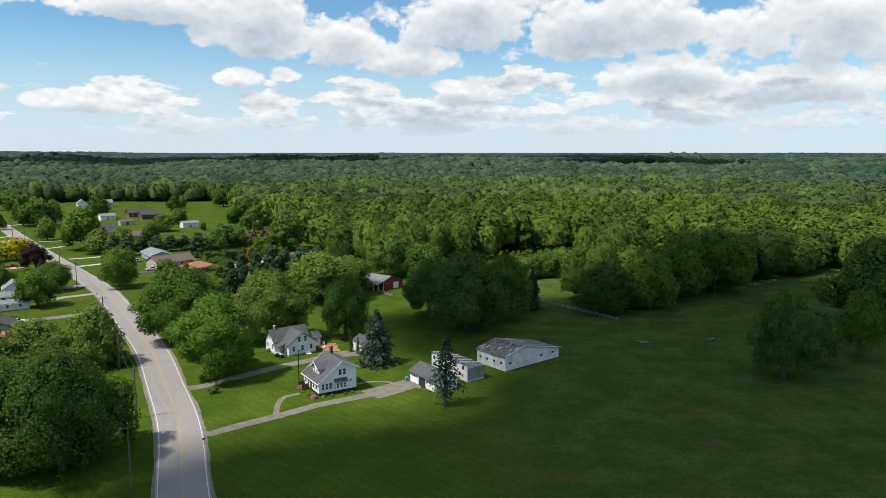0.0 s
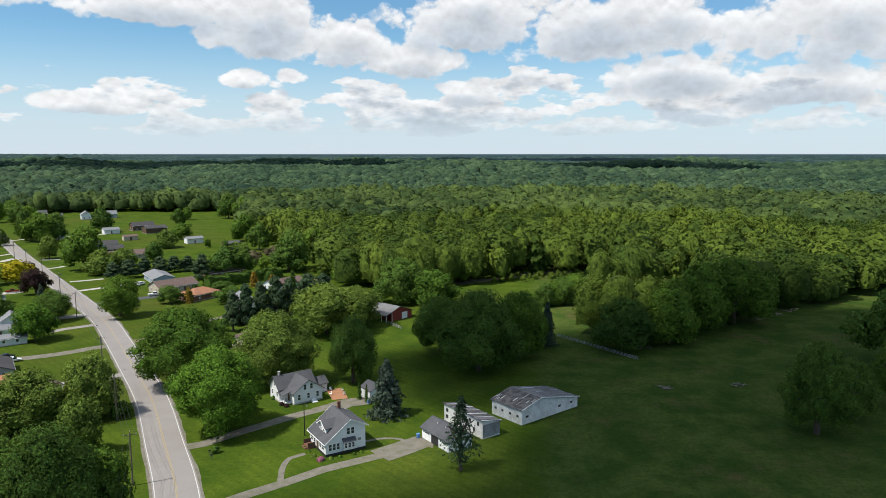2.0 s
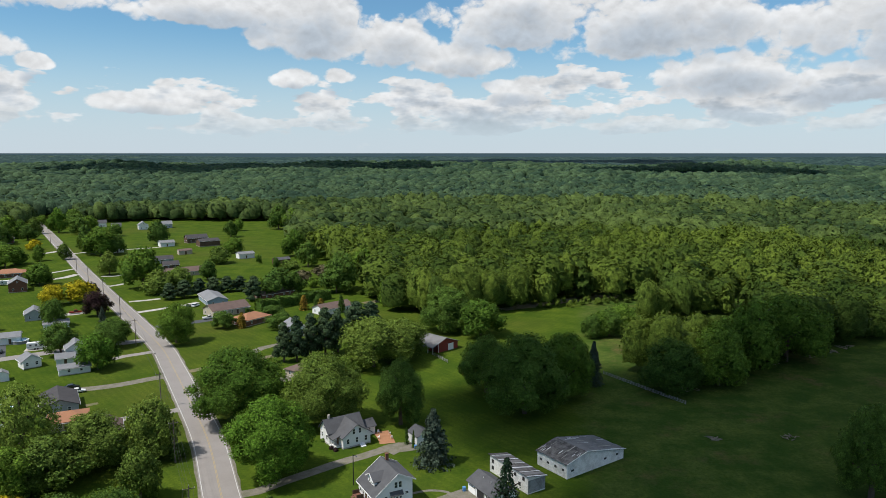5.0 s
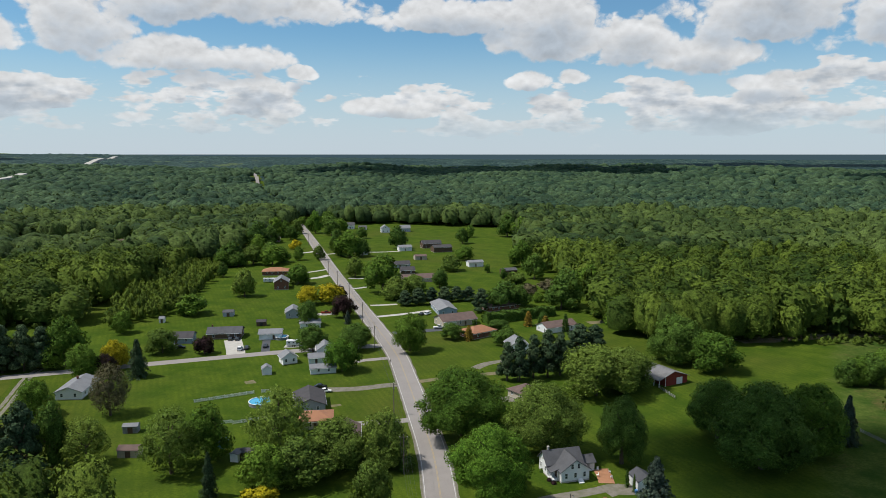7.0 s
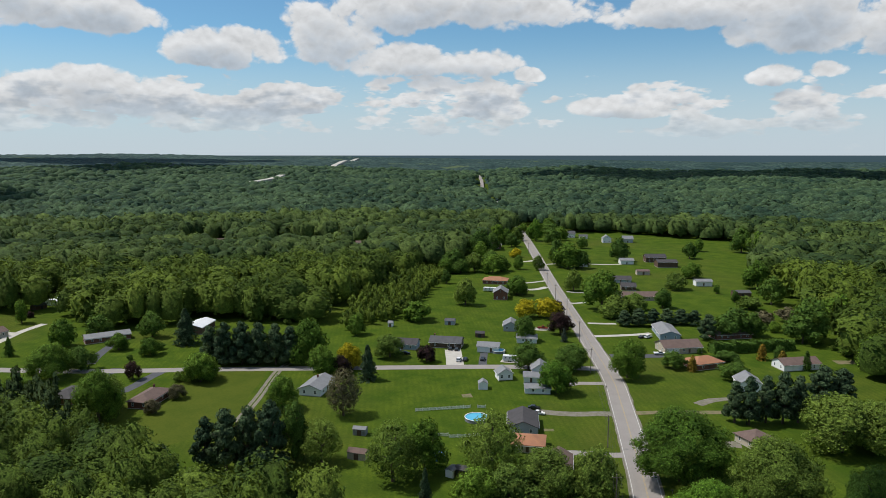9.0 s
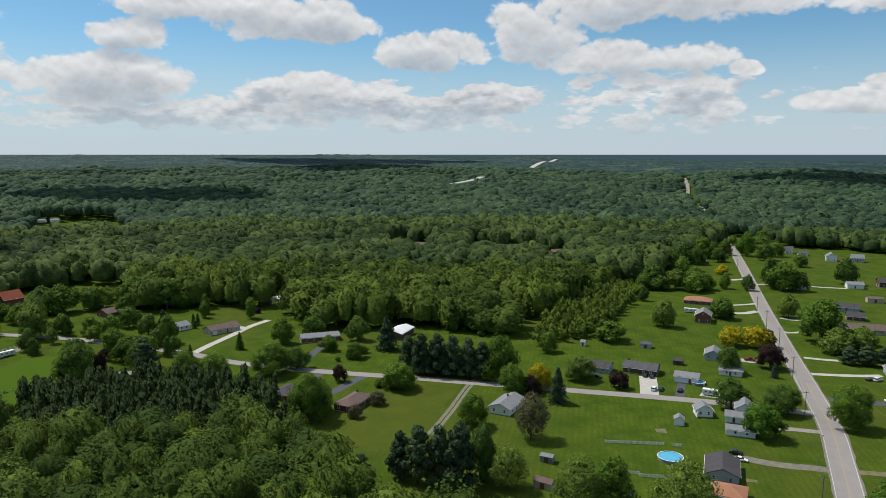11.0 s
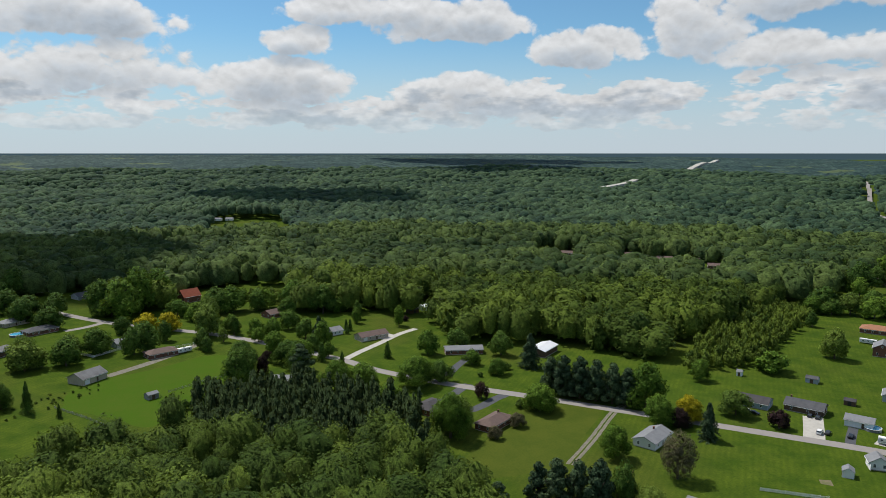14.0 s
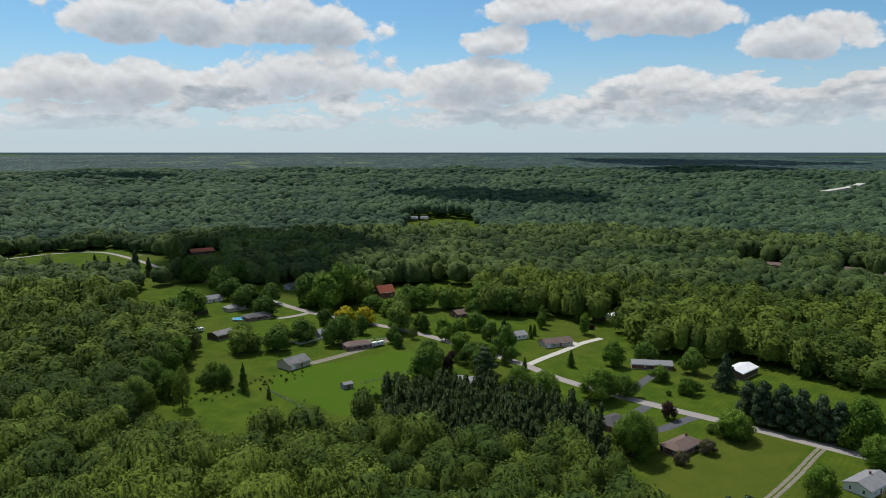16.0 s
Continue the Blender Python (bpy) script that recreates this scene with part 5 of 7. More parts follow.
def saltbox_barn():
    h = thing("barn", 19.9, 180.3, -50, "old white barn with peeling paint and a patchy dark roof", "barn")
    bm = bmesh.new()
    prism(bm, [(-10.1, -0.1), (10.1, -0.1), (10.1, 2.5), (-3.6, 5.2), (-10.1, 3.7)], -5.1, 5.1)
    part("wall", bm, OLD_WHITE, h)
    for y0, z0, y1, z1, mat, n in ((-10.5, 3.58, -3.6, 5.25, TIN_RUST, 7), (10.5, 2.42, -3.6, 5.25, TIN_GREY, 12)):
        for i in range(n):
            a, b = y0 + (y1 - y0) * i / n, y0 + (y1 - y0) * (i + 1) / n
            za, zb = z0 + (z1 - z0) * i / n, z0 + (z1 - z0) * (i + 1) / n
            for k in range(6):
                x = -5.5 + 11.0 * k / 6
                lift = 0.05 * ((i * 7 + k * 5) % 3)
                bm = bmesh.new()
                prism(bm, [(a, za + lift), (b, zb + 0.02), (b, zb + 0.12), (a, za + 0.1 + lift)], x + 0.02, x + 11.0 / 6 - 0.02)
                part("roof_sheet", bm, mat, h)
    worn = random.Random(31)
    for i in range(26):
        front = i < 15
        y0, z0, y1, z1 = (-10.5, 3.58, -3.6, 5.25) if front else (10.5, 2.42, -3.6, 5.25)
        x, a = worn.uniform(-5.3, 5.1), worn.uniform(0.02, 0.7)
        b = min(a + worn.uniform(0.08, 0.4), 0.98)
        bm = bmesh.new()
        ya, yb, za, zb = y0 + (y1 - y0) * a, y0 + (y1 - y0) * b, z0 + (z1 - z0) * a, z0 + (z1 - z0) * b
        prism(bm, [(ya, za + 0.22), (yb, zb + 0.22), (yb, zb + 0.25), (ya, za + 0.25)], x, x + worn.uniform(0.05, 0.2))
        part("roof_strip", bm, TIN_WHITE if i % 2 else CONCRETE, h, "pale strip of bare roof metal")
    for y0, z0, y1, z1 in ((-10.52, 3.6, -3.6, 5.27), (10.52, 2.44, -3.6, 5.27)):
        bm = bmesh.new()
        prism(bm, [(y0, z0 + 0.14), (y1, z1 + 0.14), (y1, z1 + 0.3), (y0, z0 + 0.3)], 5.42, 5.56)
        part("verge_board", bm, TRIM, h, "white board along the roof's edge")
    # black slabs on the solid wall stand for the shade inside the openings
    for x in (-3.8, -1.4, 1.2, 3.7):
        part("opening", boxes((x - 0.35, x + 0.35, -10.14, -10.05, 1.6, 2.15)), BLACK_TRIM_AND_SHADE, h, "unglazed opening, a black slab for its shaded inside")
    for y in (-8.3, 3.2, 7.6):
        part("opening", boxes((5.06, 5.14, y - 0.45, y + 0.45, 1.5, 2.0)), BLACK_TRIM_AND_SHADE, h, "unglazed opening, a black slab for its shaded inside")
    part("corner_board", boxes((5.02, 5.16, -10.2, -9.95, 0, 3.6)), TRIM, h)


def long_shed():
    h = thing("shed", 3.5, 168.9, -53, "tall white shed with grey end boards and a streaked roof", "shed")
    bm = bmesh.new()
    prism(bm, [(-2.55, -0.1), (2.55, -0.1), (2.55, 3.3), (-2.55, 4.3)], -7.2, 7.2)
    part("wall", bm, OLD_WHITE, h)
    part("end_wall", boxes((7.2, 7.26, -2.5, 2.5, 0.3, 3.25)), GREY_BOARD, h, "weathered grey boarding")
    for k in range(12):
        x = -7.5 + 15.0 * k / 12
        bm = bmesh.new()
        prism(bm, [(-3.0, 4.4), (3.0, 3.22), (3.0, 3.32), (-3.0, 4.5)], x + 0.03, x + 15.0 / 12 - 0.03)
        part("roof_sheet", bm, TIN_GREY if k % 3 == 1 else TIN_RUST, h)
        if k % 2:
            bm = bmesh.new()
            prism(bm, [(-3.02, 4.52), (3.02, 3.34), (3.02, 3.37), (-3.02, 4.55)], x + 0.1 + 0.07 * k, x + 0.22 + 0.07 * k + 0.06 * (k % 4))
            part("roof_strip", bm, TIN_WHITE, h, "white roof strip")
    # openings as black slabs: their inner shade is colour, the wall is closed
    for x, z in ((-6.0, 3.0), (-6.0, 1.4), (2.6, 3.2), (4.2, 1.5), (5.6, 3.2)):
        part("opening", boxes((x - 0.4, x + 0.4, -2.6, -2.5, z - 0.5, z + 0.4)), BLACK_TRIM_AND_SHADE, h, "unglazed opening, a black slab for its shaded inside")


def three_bay_garage():
    h = thing("garage", -2.3, 160.3, -55, "white three-bay garage with a grey roof, one bay open", "garage")
    part("wall", gable_walls(10.4, 6.2, 2.5, 1.7, 0.0, -0.1), SIDING, h)
    part("roof", gable_roof(10.4, 6.2, 2.5, 1.7, 0.4), SHINGLE, h)
    for x in (-3.4, 3.4):
        d = slab_door(h, x, -3.11, 0.03, -90, 2.7, 2.1, TRIM, "garage_door", 4, "white garage door")
        part("door_window", boxes(*[(k * 0.62 - 1.2, k * 0.62 - 0.7, -0.10, -0.05, 1.55, 1.9) for k in range(4)]), GLASS, d)
    # no hole in the wall: a black slab stands for the bay's inner shade
    part("open_bay", boxes((-1.4, 1.4, -3.16, -3.05, 0.0, 2.15)), BLACK_TRIM_AND_SHADE, h, "open bay, a black slab for its shaded inside")
    part("bay_frame", boxes((-1.55, -1.4, -3.2, -3.08, 0, 2.3), (1.4, 1.55, -3.2, -3.08, 0, 2.3), (-1.55, 1.55, -3.2, -3.08, 2.15, 2.3)), TRIM, h)
    for y in (-1.5, 1.5):
        window(h, 5.21, y, 1.5, 0, 0.8, 0.9)
    for x in (-2.0, 1.0):
        bm = bmesh.new()
        tube(bm, x, -1.0, 3.3, 4.1, 0.06, 0.06, 6)
        part("vent_pipe", bm, TRIM, h)


def red_barn():
    h = thing("barn", -26.3, 281.7, -40, "red metal barn with a grey roof and an open side", "barn")
    bm = bmesh.new()
    prism(bm, [(-4.0, -0.1), (7.0, -0.1), (7.0, 2.9), (0, 5.2), (-4.0, 3.8)], -7.0, 7.0)
    part("wall", bm, RED_WALL, h)
    part("wall", boxes((-7.0, -6.9, -7.0, -4.0, -0.1, 2.9)), RED_WALL, h)
    bm = bmesh.new()
    for s in (-1, 1):
        prism(bm, [(s * 7.7, 2.62), (0, 5.22), (0, 5.38), (s * 7.7, 2.78)], -7.6, 7.6)
    part("roof", bm, TIN_GREY, h)
    for i in range(6):
        part("post", boxes((-6.9 + 2.72 * i, -6.7 + 2.72 * i, -6.9, -6.7, -0.1, 2.85)), TRIM, h)
    slab_door(h, 7.02, 3.0, 0.05, 0, 3.0, 2.6, TRIM, "garage_door", 4, "white roller door")
    part("corner_board", boxes((7.0, 7.06, -4.1, -3.9, 0, 3.7)), TRIM, h)


saltbox_barn()
long_shed()
three_bay_garage()
red_barn()


# ---- houses, sheds, cars, drives ----
house('grey-roofed brown ranch house with a concrete drive', -221.8, 270.0, 30, 15.4, 9.4, 2.8, 1.9, wall=BROWN_WALL, cover=SHINGLE, stack=-6)
house('white garage workshop with a pale roof', -200.6, 276.2, 30, 10.2, 7.7, 3.0, 1.3, wall=SIDING, cover=SHINGLE_LIGHT, category='garage', garage=1)
shed('small grey shed in the back lawn', -249.1, 305.4, 30, 5.5, 4.4, 2.3, 1.0, wall=GREY_WALL, cover=SHINGLE)
shed('small brown garden shed on a green lawn', -219.6, 294.3, 30, 4.6, 3.3, 2.2, 0.9, wall=BROWN_WALL, cover=SHINGLE_DARK)
shed('tiny white garden house with a grey roof', -270.5, 280.2, 30, 2.6, 2.6, 2.2, 1.0, wall=SIDING, cover=SHINGLE_LIGHT)
house('blue-grey house behind a willow', -235.4, 254.5, 30, 13.2, 8.8, 2.8, 1.8, wall=BLUE_WALL, cover=SHINGLE_DARK)
house('white two-door garage with a grey gable roof', -170.3, 246.3, -40, 5.6, 6.2, 2.9, 2.0, wall=SIDING, cover=SHINGLE_LIGHT, category='garage', garage=2, door=False)
shed('small white garden shed on a green lawn', -169.3, 230.5, -50, 4.0, 3.7, 2.4, 1.2, wall=SIDING, cover=SHINGLE_LIGHT)
house('white two-storey farmhouse on a green lawn', -158.9, 256.4, 124, 8.2, 6.6, 5.0, 2.2, wall=SIDING, cover=SHINGLE_LIGHT)
house('low white wing of the farmhouse', -159.4, 250.6, 34, 6.1, 5.0, 2.8, 1.3, wall=SIDING, cover=SHINGLE_LIGHT)
house('long low white shed on a green lawn', -150.0, 240.7, 36, 9.9, 5.1, 2.5, 0.9, wall=SIDING, cover=SHINGLE_LIGHT, category='shed', name='shed', door=False)
house('dark-roofed grey house beside the pool', -133.8, 206.5, -55, 14.3, 9.9, 2.8, 2.0, wall=GREY_WALL, cover=SHINGLE_DARK)
house('house with an orange-brown hipped roof', -122.7, 193.5, 30, 9.9, 8.8, 2.7, 1.7, roof='hip', wall=TAN_WALL, cover=SHINGLE_ORANGE)
house('house with a brown gable roof among trees', -107.4, 186.4, 120, 9.9, 7.7, 2.7, 2.0, wall=TAN_WALL, cover=SHINGLE_BROWN)
house('white ranch house with a pale grey roof and porch', -218.6, 185.9, 118, 15.5, 9, 2.8, 1.7, wall=SIDING, cover=SHINGLE_LIGHT, stack=2)
house('brick ranch house with a brown hipped roof', -256.2, 135.6, 122, 16, 8.4, 2.7, 1.9, roof='hip', wall=BRICK, cover=SHINGLE_BROWN, stack=4)
house('dark-roofed house beside the pines', -282.3, 117.5, 120, 13.2, 9.9, 2.7, 1.9, roof='hip', wall=BRICK, cover=SHINGLE_DARK)
house('brick ranch house with a pale grey roof', -360.3, 166.3, 75, 21, 8.6, 2.7, 1.4, wall=BRICK, cover=SHINGLE_LIGHT)
house('dark barn with a white metal roof', -342.8, 207.7, 126, 17.6, 9.9, 3.6, 1.4, wall=BROWN_WALL, cover=TIN_WHITE, category='barn', name='barn', windows=False)
house('blue-grey house with a pale metal roof', -147.9, 359.9, 125, 22.0, 9.9, 3.0, 1.6, wall=BLUE_WALL, cover=SHINGLE_LIGHT)
house('tan house with a brown roof and double garage', -131.3, 335.6, 48, 18.7, 11.0, 3.0, 2.4, wall=TAN_WALL, cover=SHINGLE_BROWN, garage=2)
house('brick house with an orange-brown roof', -112.8, 317.6, 60, 14.3, 9.9, 2.8, 2.2, roof='hip', wall=BRICK, cover=SHINGLE_ORANGE)
house('white and brick house with a red-brown roof', -80.7, 342.1, 50, 17.6, 8.8, 2.9, 1.9, wall=SIDING, cover=SHINGLE_BROWN, garage=2)
house('grey-roofed white house among pines', -87.9, 299.1, 120, 9.9, 8.8, 3.4, 2.6, wall=SIDING, cover=SHINGLE_LIGHT)
house('small cottage with a brown hipped roof', -68.3, 243.8, 60, 8.8, 8.8, 2.6, 2.0, roof='hip', wall=TAN_WALL, cover=SHINGLE_BROWN)
house('long low house with a red-brown roof behind the hedge', -120.7, 376.9, 50, 19.8, 7.7, 2.6, 1.4, wall=BRICK, cover=SHINGLE_BROWN)
house('pale metal barn beside the field', -382.7, -26.5, 135, 14, 10.5, 3.2, 2.4, wall=TAN_WALL, cover=TIN_GREY, category='barn', name='barn', windows=False, garage=1)
shed('small grey run-in shed in the paddock', -343.7, 3.3, 120, 5.1, 3.9, 2.4, 0.8, wall=GREY_BOARD, cover=SHINGLE_LIGHT)
house('brown ranch house with a low roof', -416.3, 7.3, 112, 16, 9, 2.7, 1.8, roof='hip', wall=BRICK, cover=SHINGLE_BROWN)
house('tan ranch house with a brown roof', -409.1, 126.4, 105, 18.7, 8.8, 2.8, 1.9, wall=TAN_WALL, cover=SHINGLE_BROWN, garage=1)
house('low house with a white and grey roof', -340.7, 67.5, 66, 18.7, 9.9, 2.7, 1.5, wall=SIDING, cover=SHINGLE_LIGHT)
house('grey house with two roofs', -446.2, -14.2, 120, 9.9, 8.8, 2.8, 2.0, wall=GREY_WALL, cover=SHINGLE_LIGHT)
house('large brick house with a brick-red roof', -565.0, 26.9, 120, 14, 10, 4.5, 5.0, wall=BRICK, cover=SHINGLE_RED)
house('brown open barn with a grey roof', -448.5, -77.9, 140, 13.5, 10, 3.2, 1.6, wall=BROWN_WALL, cover=TIN_GREY, category='barn', name='barn', windows=False)
house('white house with a grey roof by the wood', -560.7, -107.5, 130, 14.3, 8.8, 2.8, 2.2, wall=SIDING, cover=SHINGLE_LIGHT)
house('grey-roofed ranch house on a green lawn', -528.5, -83.2, 130, 16.5, 9, 2.7, 2.0, roof='hip', wall=TAN_WALL, cover=SHINGLE_LIGHT)
house('brick ranch house behind pools', -497.7, -63.4, 125, 18.5, 9.5, 2.7, 2.0, roof='hip', wall=BRICK, cover=SHINGLE)
shed('small grey shed beside the wood', -517.6, -106.3, 130, 8.8, 5.5, 2.4, 1.0, wall=BROWN_WALL, cover=SHINGLE)
house('red-roofed barn by the far road', -829.4, -176.3, 120, 26.4, 14.3, 4, 2.5, wall=BROWN_WALL, cover=SHINGLE_RED, category='barn', name='barn', windows=False)
house('house in the shade of tall trees', -654.1, -78.5, 125, 26.4, 12.1, 2.8, 2.2, wall=BRICK, cover=SHINGLE)
house('house in the shade of tall trees', -610.3, -44.8, 125, 24.2, 11.0, 2.8, 2.2, wall=GREY_WALL, cover=SHINGLE)
house('brown house among garden trees', -491.6, 80.6, 120, 15.4, 9.9, 2.8, 2.2, wall=BRICK, cover=SHINGLE_BROWN)
house('grey-roofed white house on a green lawn', -426.9, 104.1, 110, 15.4, 8.8, 2.7, 1.8, wall=SIDING, cover=SHINGLE_LIGHT)
shed('brown shed by the wood', -465.9, 172.4, 110, 7.7, 5.0, 2.4, 1.0, wall=BROWN_WALL, cover=SHINGLE)
house('white-roofed garage by the wood', -472.4, 185.1, 110, 9.9, 7.7, 2.8, 1.2, wall=SIDING, cover=TIN_WHITE, category='garage')
house('house with a reddish hipped roof', -305.3, 424.9, 30, 17.6, 11.0, 2.8, 2.2, roof='hip', wall=BRICK, cover=SHINGLE_ORANGE)
house('grey two-storey house with dark brick', -270.2, 382.6, 124, 13.2, 8.8, 4.8, 2.6, wall=BRICK, cover=SHINGLE_LIGHT)
house('small grey house with a gable roof', -217.1, 318.3, 124, 11.0, 7.7, 3.0, 2.2, wall=GREY_WALL, cover=SHINGLE_LIGHT)
house('white garage with a grey hipped roof', -196.4, 302.7, 34, 9.9, 8.8, 2.6, 1.6, roof='hip', wall=SIDING, cover=SHINGLE_LIGHT, category='garage')
house('brick house among trees on a green lawn', -422.1, 585.5, 124, 15.4, 9.9, 3.6, 3.0, wall=BRICK, cover=SHINGLE_BROWN)
house('white house beside a large tree', -297.9, 538.2, 124, 13.2, 8.8, 3.6, 2.6, wall=SIDING, cover=SHINGLE_LIGHT)
house('white house with a porch at the end of the fields', -412.3, 716.5, 34, 9, 8, 4.4, 3.0, wall=SIDING, cover=SHINGLE)
house('low grey house on a green lawn', -395.5, 714.8, 34, 9, 6.5, 2.8, 1.8, wall=SIDING, cover=SHINGLE)
house("large white house at the field's end", -359.0, 700.0, 124, 11, 9, 4.8, 3.2, wall=SIDING, cover=SHINGLE_LIGHT)
house("pale house at the field's end", -341.8, 714.6, 34, 11, 8.5, 4.2, 3.0, wall=GREY_WALL, cover=SHINGLE_LIGHT)
house('white metal garage in the field', -274.2, 573.2, 40, 11.5, 8, 3.4, 1.6, wall=SIDING, cover=SHINGLE_LIGHT, category='garage', windows=False)
house('dark brown house in the field', -261.0, 601.5, 40, 17.6, 9.9, 4.2, 2.6, wall=BROWN_WALL, cover=SHINGLE_DARK)
house('dark brown barn beside the house', -241.7, 580.5, 40, 16.5, 11.0, 4.4, 1.6, wall=BROWN_WALL, cover=SHINGLE_DARK, category='barn', name='barn', windows=False)
shed('small brown shed in the field', -239.0, 529.6, 40, 9.9, 5.5, 3.0, 1.2, wall=TAN_WALL, cover=SHINGLE_BROWN)
house('white shed with a pale roof in the field', -185.6, 513.2, 40, 11.5, 7, 3.6, 1.2, wall=SIDING, cover=SHINGLE_LIGHT, category='shed', name='shed', windows=False)
shed("brown shed at the wood's edge", -151.4, 490.1, 40, 11.0, 6.6, 3.0, 1.4, wall=BROWN_WALL, cover=SHINGLE)
house('grey house behind trees on a green lawn', -236.9, 487.5, 34, 14.3, 8.8, 2.8, 2.0, wall=GREY_WALL, cover=SHINGLE_DARK)
house('small dark house behind trees', -219.8, 464.5, 34, 9.9, 7.7, 2.8, 2.0, wall=BROWN_WALL, cover=SHINGLE_DARK)
house('long tan-roofed house on a green lawn', -200.6, 437.0, 40, 26.4, 9.9, 2.8, 2.2, wall=TAN_WALL, cover=SHINGLE_BROWN)
shed('grey metal garden shed on a green lawn', -172.1, 166.0, 30, 4.4, 2.9, 2.2, 0.6, wall=GREY_BOARD, cover=SHINGLE_LIGHT)
shed('cream shed with a rusty brown roof', -158.7, 152.7, 24, 5.9, 3.5, 2.3, 0.9, wall=TAN_WALL, cover=SHINGLE_BROWN)
shed('white box trailer standing on the grass', -128.8, 162.2, 100, 3.5, 2.4, 2.3, 0.3, wall=SIDING, cover=TIN_GREY)
shed('open dark shelter beside the trailer', -126.6, 164.4, 20, 4.2, 3.3, 2.2, 0.4, wall=BLACK_TRIM_AND_SHADE, cover=SHINGLE_DARK)
shed('blue tarpaulin tent over a table', -139.7, 167.7, 20, 4.4, 3.5, 1.9, 0.7, wall=BLUE_TARP, cover=BLUE_TARP, door=False, category='tent', name='tent')
shed('white garage shed beside the spruce', -21.6, 189.4, 125, 5.5, 4.8, 2.6, 1.4, wall=SIDING, cover=SHINGLE)
for px, py in FAR_HOUSES:
    house('brown-roofed house far off among the woods', px, py, 52, 15.0, 9.0, 3, 2.0, wall=BRICK, cover=SHINGLE_BROWN)

car("white", -111.2, 195.6, 30, "suv")
car("white", -136.3, 220.3, 30, "car")
car("black", -140.5, 223.9, 30, "car")
car("grey", -115.4, 193.3, 30, "car")
car("white", -200.6, 253.7, 118, "suv")
car("black", -199.0, 256.3, 118, "car")
car("black", -215.7, 265.9, 118, "car")
car("black", -212.8, 267.1, 118, "car")
car("black", -193.1, 261.8, 118, "car")
car("red", -203.6, 329.0, 30, "pickup")
car("white", -134.8, 322.7, 35, "pickup")
car("white", -152.4, 348.5, 80, "suv")
car("black", -154.8, 346.4, 80, "car")
car("white", -229.4, 244.7, 30, "suv")
car("black", -226.8, 245.8, 30, "car")
car("black", -471.7, -96.6, 140, "suv")
POLES = [(-50.6, 108.1), (-62.9, 138.8), (-81.6, 172.2), (-103.4, 209.9), (-146.0, 276.5), (-175.4, 318.6), (-209.4, 364.0), (-237.4, 397.2), (-265.7, 432.1), (-314.4, 494.4), (-372.0, 568.8), (-438.0, 655.2)]
lawn_sheet([(-379.8, -32.1), (-388.8, 0.8), (-406.1, 29.8), (-397.4, 45.1), (-368.9, 41.9), (-331.0, 21.4), (-306.4, 3.9), (-325.5, -14.1), (-344.9, -33.0)], MOWN, 'bright freshly mown paddock')
lawn_sheet([(-297.5, 179.9), (-262.1, 191.1), (-231.8, 162.7), (-213.1, 142.3), (-217.5, 101.2), (-240.6, 123.0), (-266.3, 151.0)], DRY_LAWN, 'dry olive lawn of the brick house')
strip("driveway", [(-47.6, 130.6), (-45.2, 130.6), (-40.1, 135.2), (-33.9, 140.1), (-27.3, 146.1), (-20.5, 150.3), (-13.4, 154.8), (-9.5, 157.9)], 1.44, 0.035, GRAVEL, 'cracked grey drive of the white house', "driveway", 0.15, 0.0)
strip("driveway", [(-16.4, 152.5), (-12.2, 156.3), (-7.9, 160.3), (-5.2, 160.3)], 3.33, 0.045, GRAVEL, 'grey forecourt in front of the garages', "driveway", 0.7, 0.0)
strip("driveway", [(-34.7, 140.1), (-35.8, 147.1), (-35.2, 151.4), (-32.5, 153.6)], 0.63, 0.04, GRAVEL, 'curved garden path', "driveway", 0.1, 0.0)
strip("driveway", [(-20.5, 160.3), (-16.7, 162.0), (-12.6, 161.5), (-10.4, 158.7)], 0.46, 0.04, GRAVEL, 'curved garden path', "driveway", 0.1, 0.0)
strip("driveway", [(-59.3, 157.1), (-55.9, 158.7), (-52.1, 163.2), (-45.6, 169.8), (-38.6, 176.5), (-32.2, 182.1), (-26.9, 186.9), (-23.2, 184.7)], 1.72, 0.035, GRAVEL, 'worn gravel track to the farmhouse', "driveway", 0.5, 0.0)
strip("driveway", [(-30.0, 182.6), (-28.1, 184.7), (-25.2, 185.8), (-22.7, 186.9)], 2.99, 0.045, GRAVEL, 'gravel turning place', "driveway", 0.5, 0.0)
strip("driveway", [(-115.8, 238.4), (-120.0, 235.2), (-126.2, 229.2), (-133.2, 224.9), (-138.0, 222.9)], 2.3, 0.035, GRAVEL, 'pale gravel drive', "driveway", 0.15, 0.0)
strip("driveway", [(-94.6, 209.8), (-99.6, 205.5), (-106.7, 201.5), (-112.5, 197.1), (-116.2, 193.0)], 1.84, 0.035, ASPHALT, 'asphalt drive', "driveway", 0.15, 0.0)
strip("driveway", [(-134.4, 268.1), (-138.0, 264.8), (-142.7, 261.1), (-145.4, 256.5)], 1.84, 0.035, ASPHALT, 'asphalt drive', "driveway", 0.15, 0.0)
strip("driveway", [(-196.4, 245.9), (-205.8, 256.5), (-214.8, 266.3)], 3.91, 0.045, CONCRETE, 'concrete drive', "driveway", 0.15, 0.0)
strip("driveway", [(-185.9, 252.2), (-192.5, 261.0), (-199.7, 271.5)], 1.84, 0.035, BLACKTOP, 'dark asphalt drive', "driveway", 0.15, 0.0)
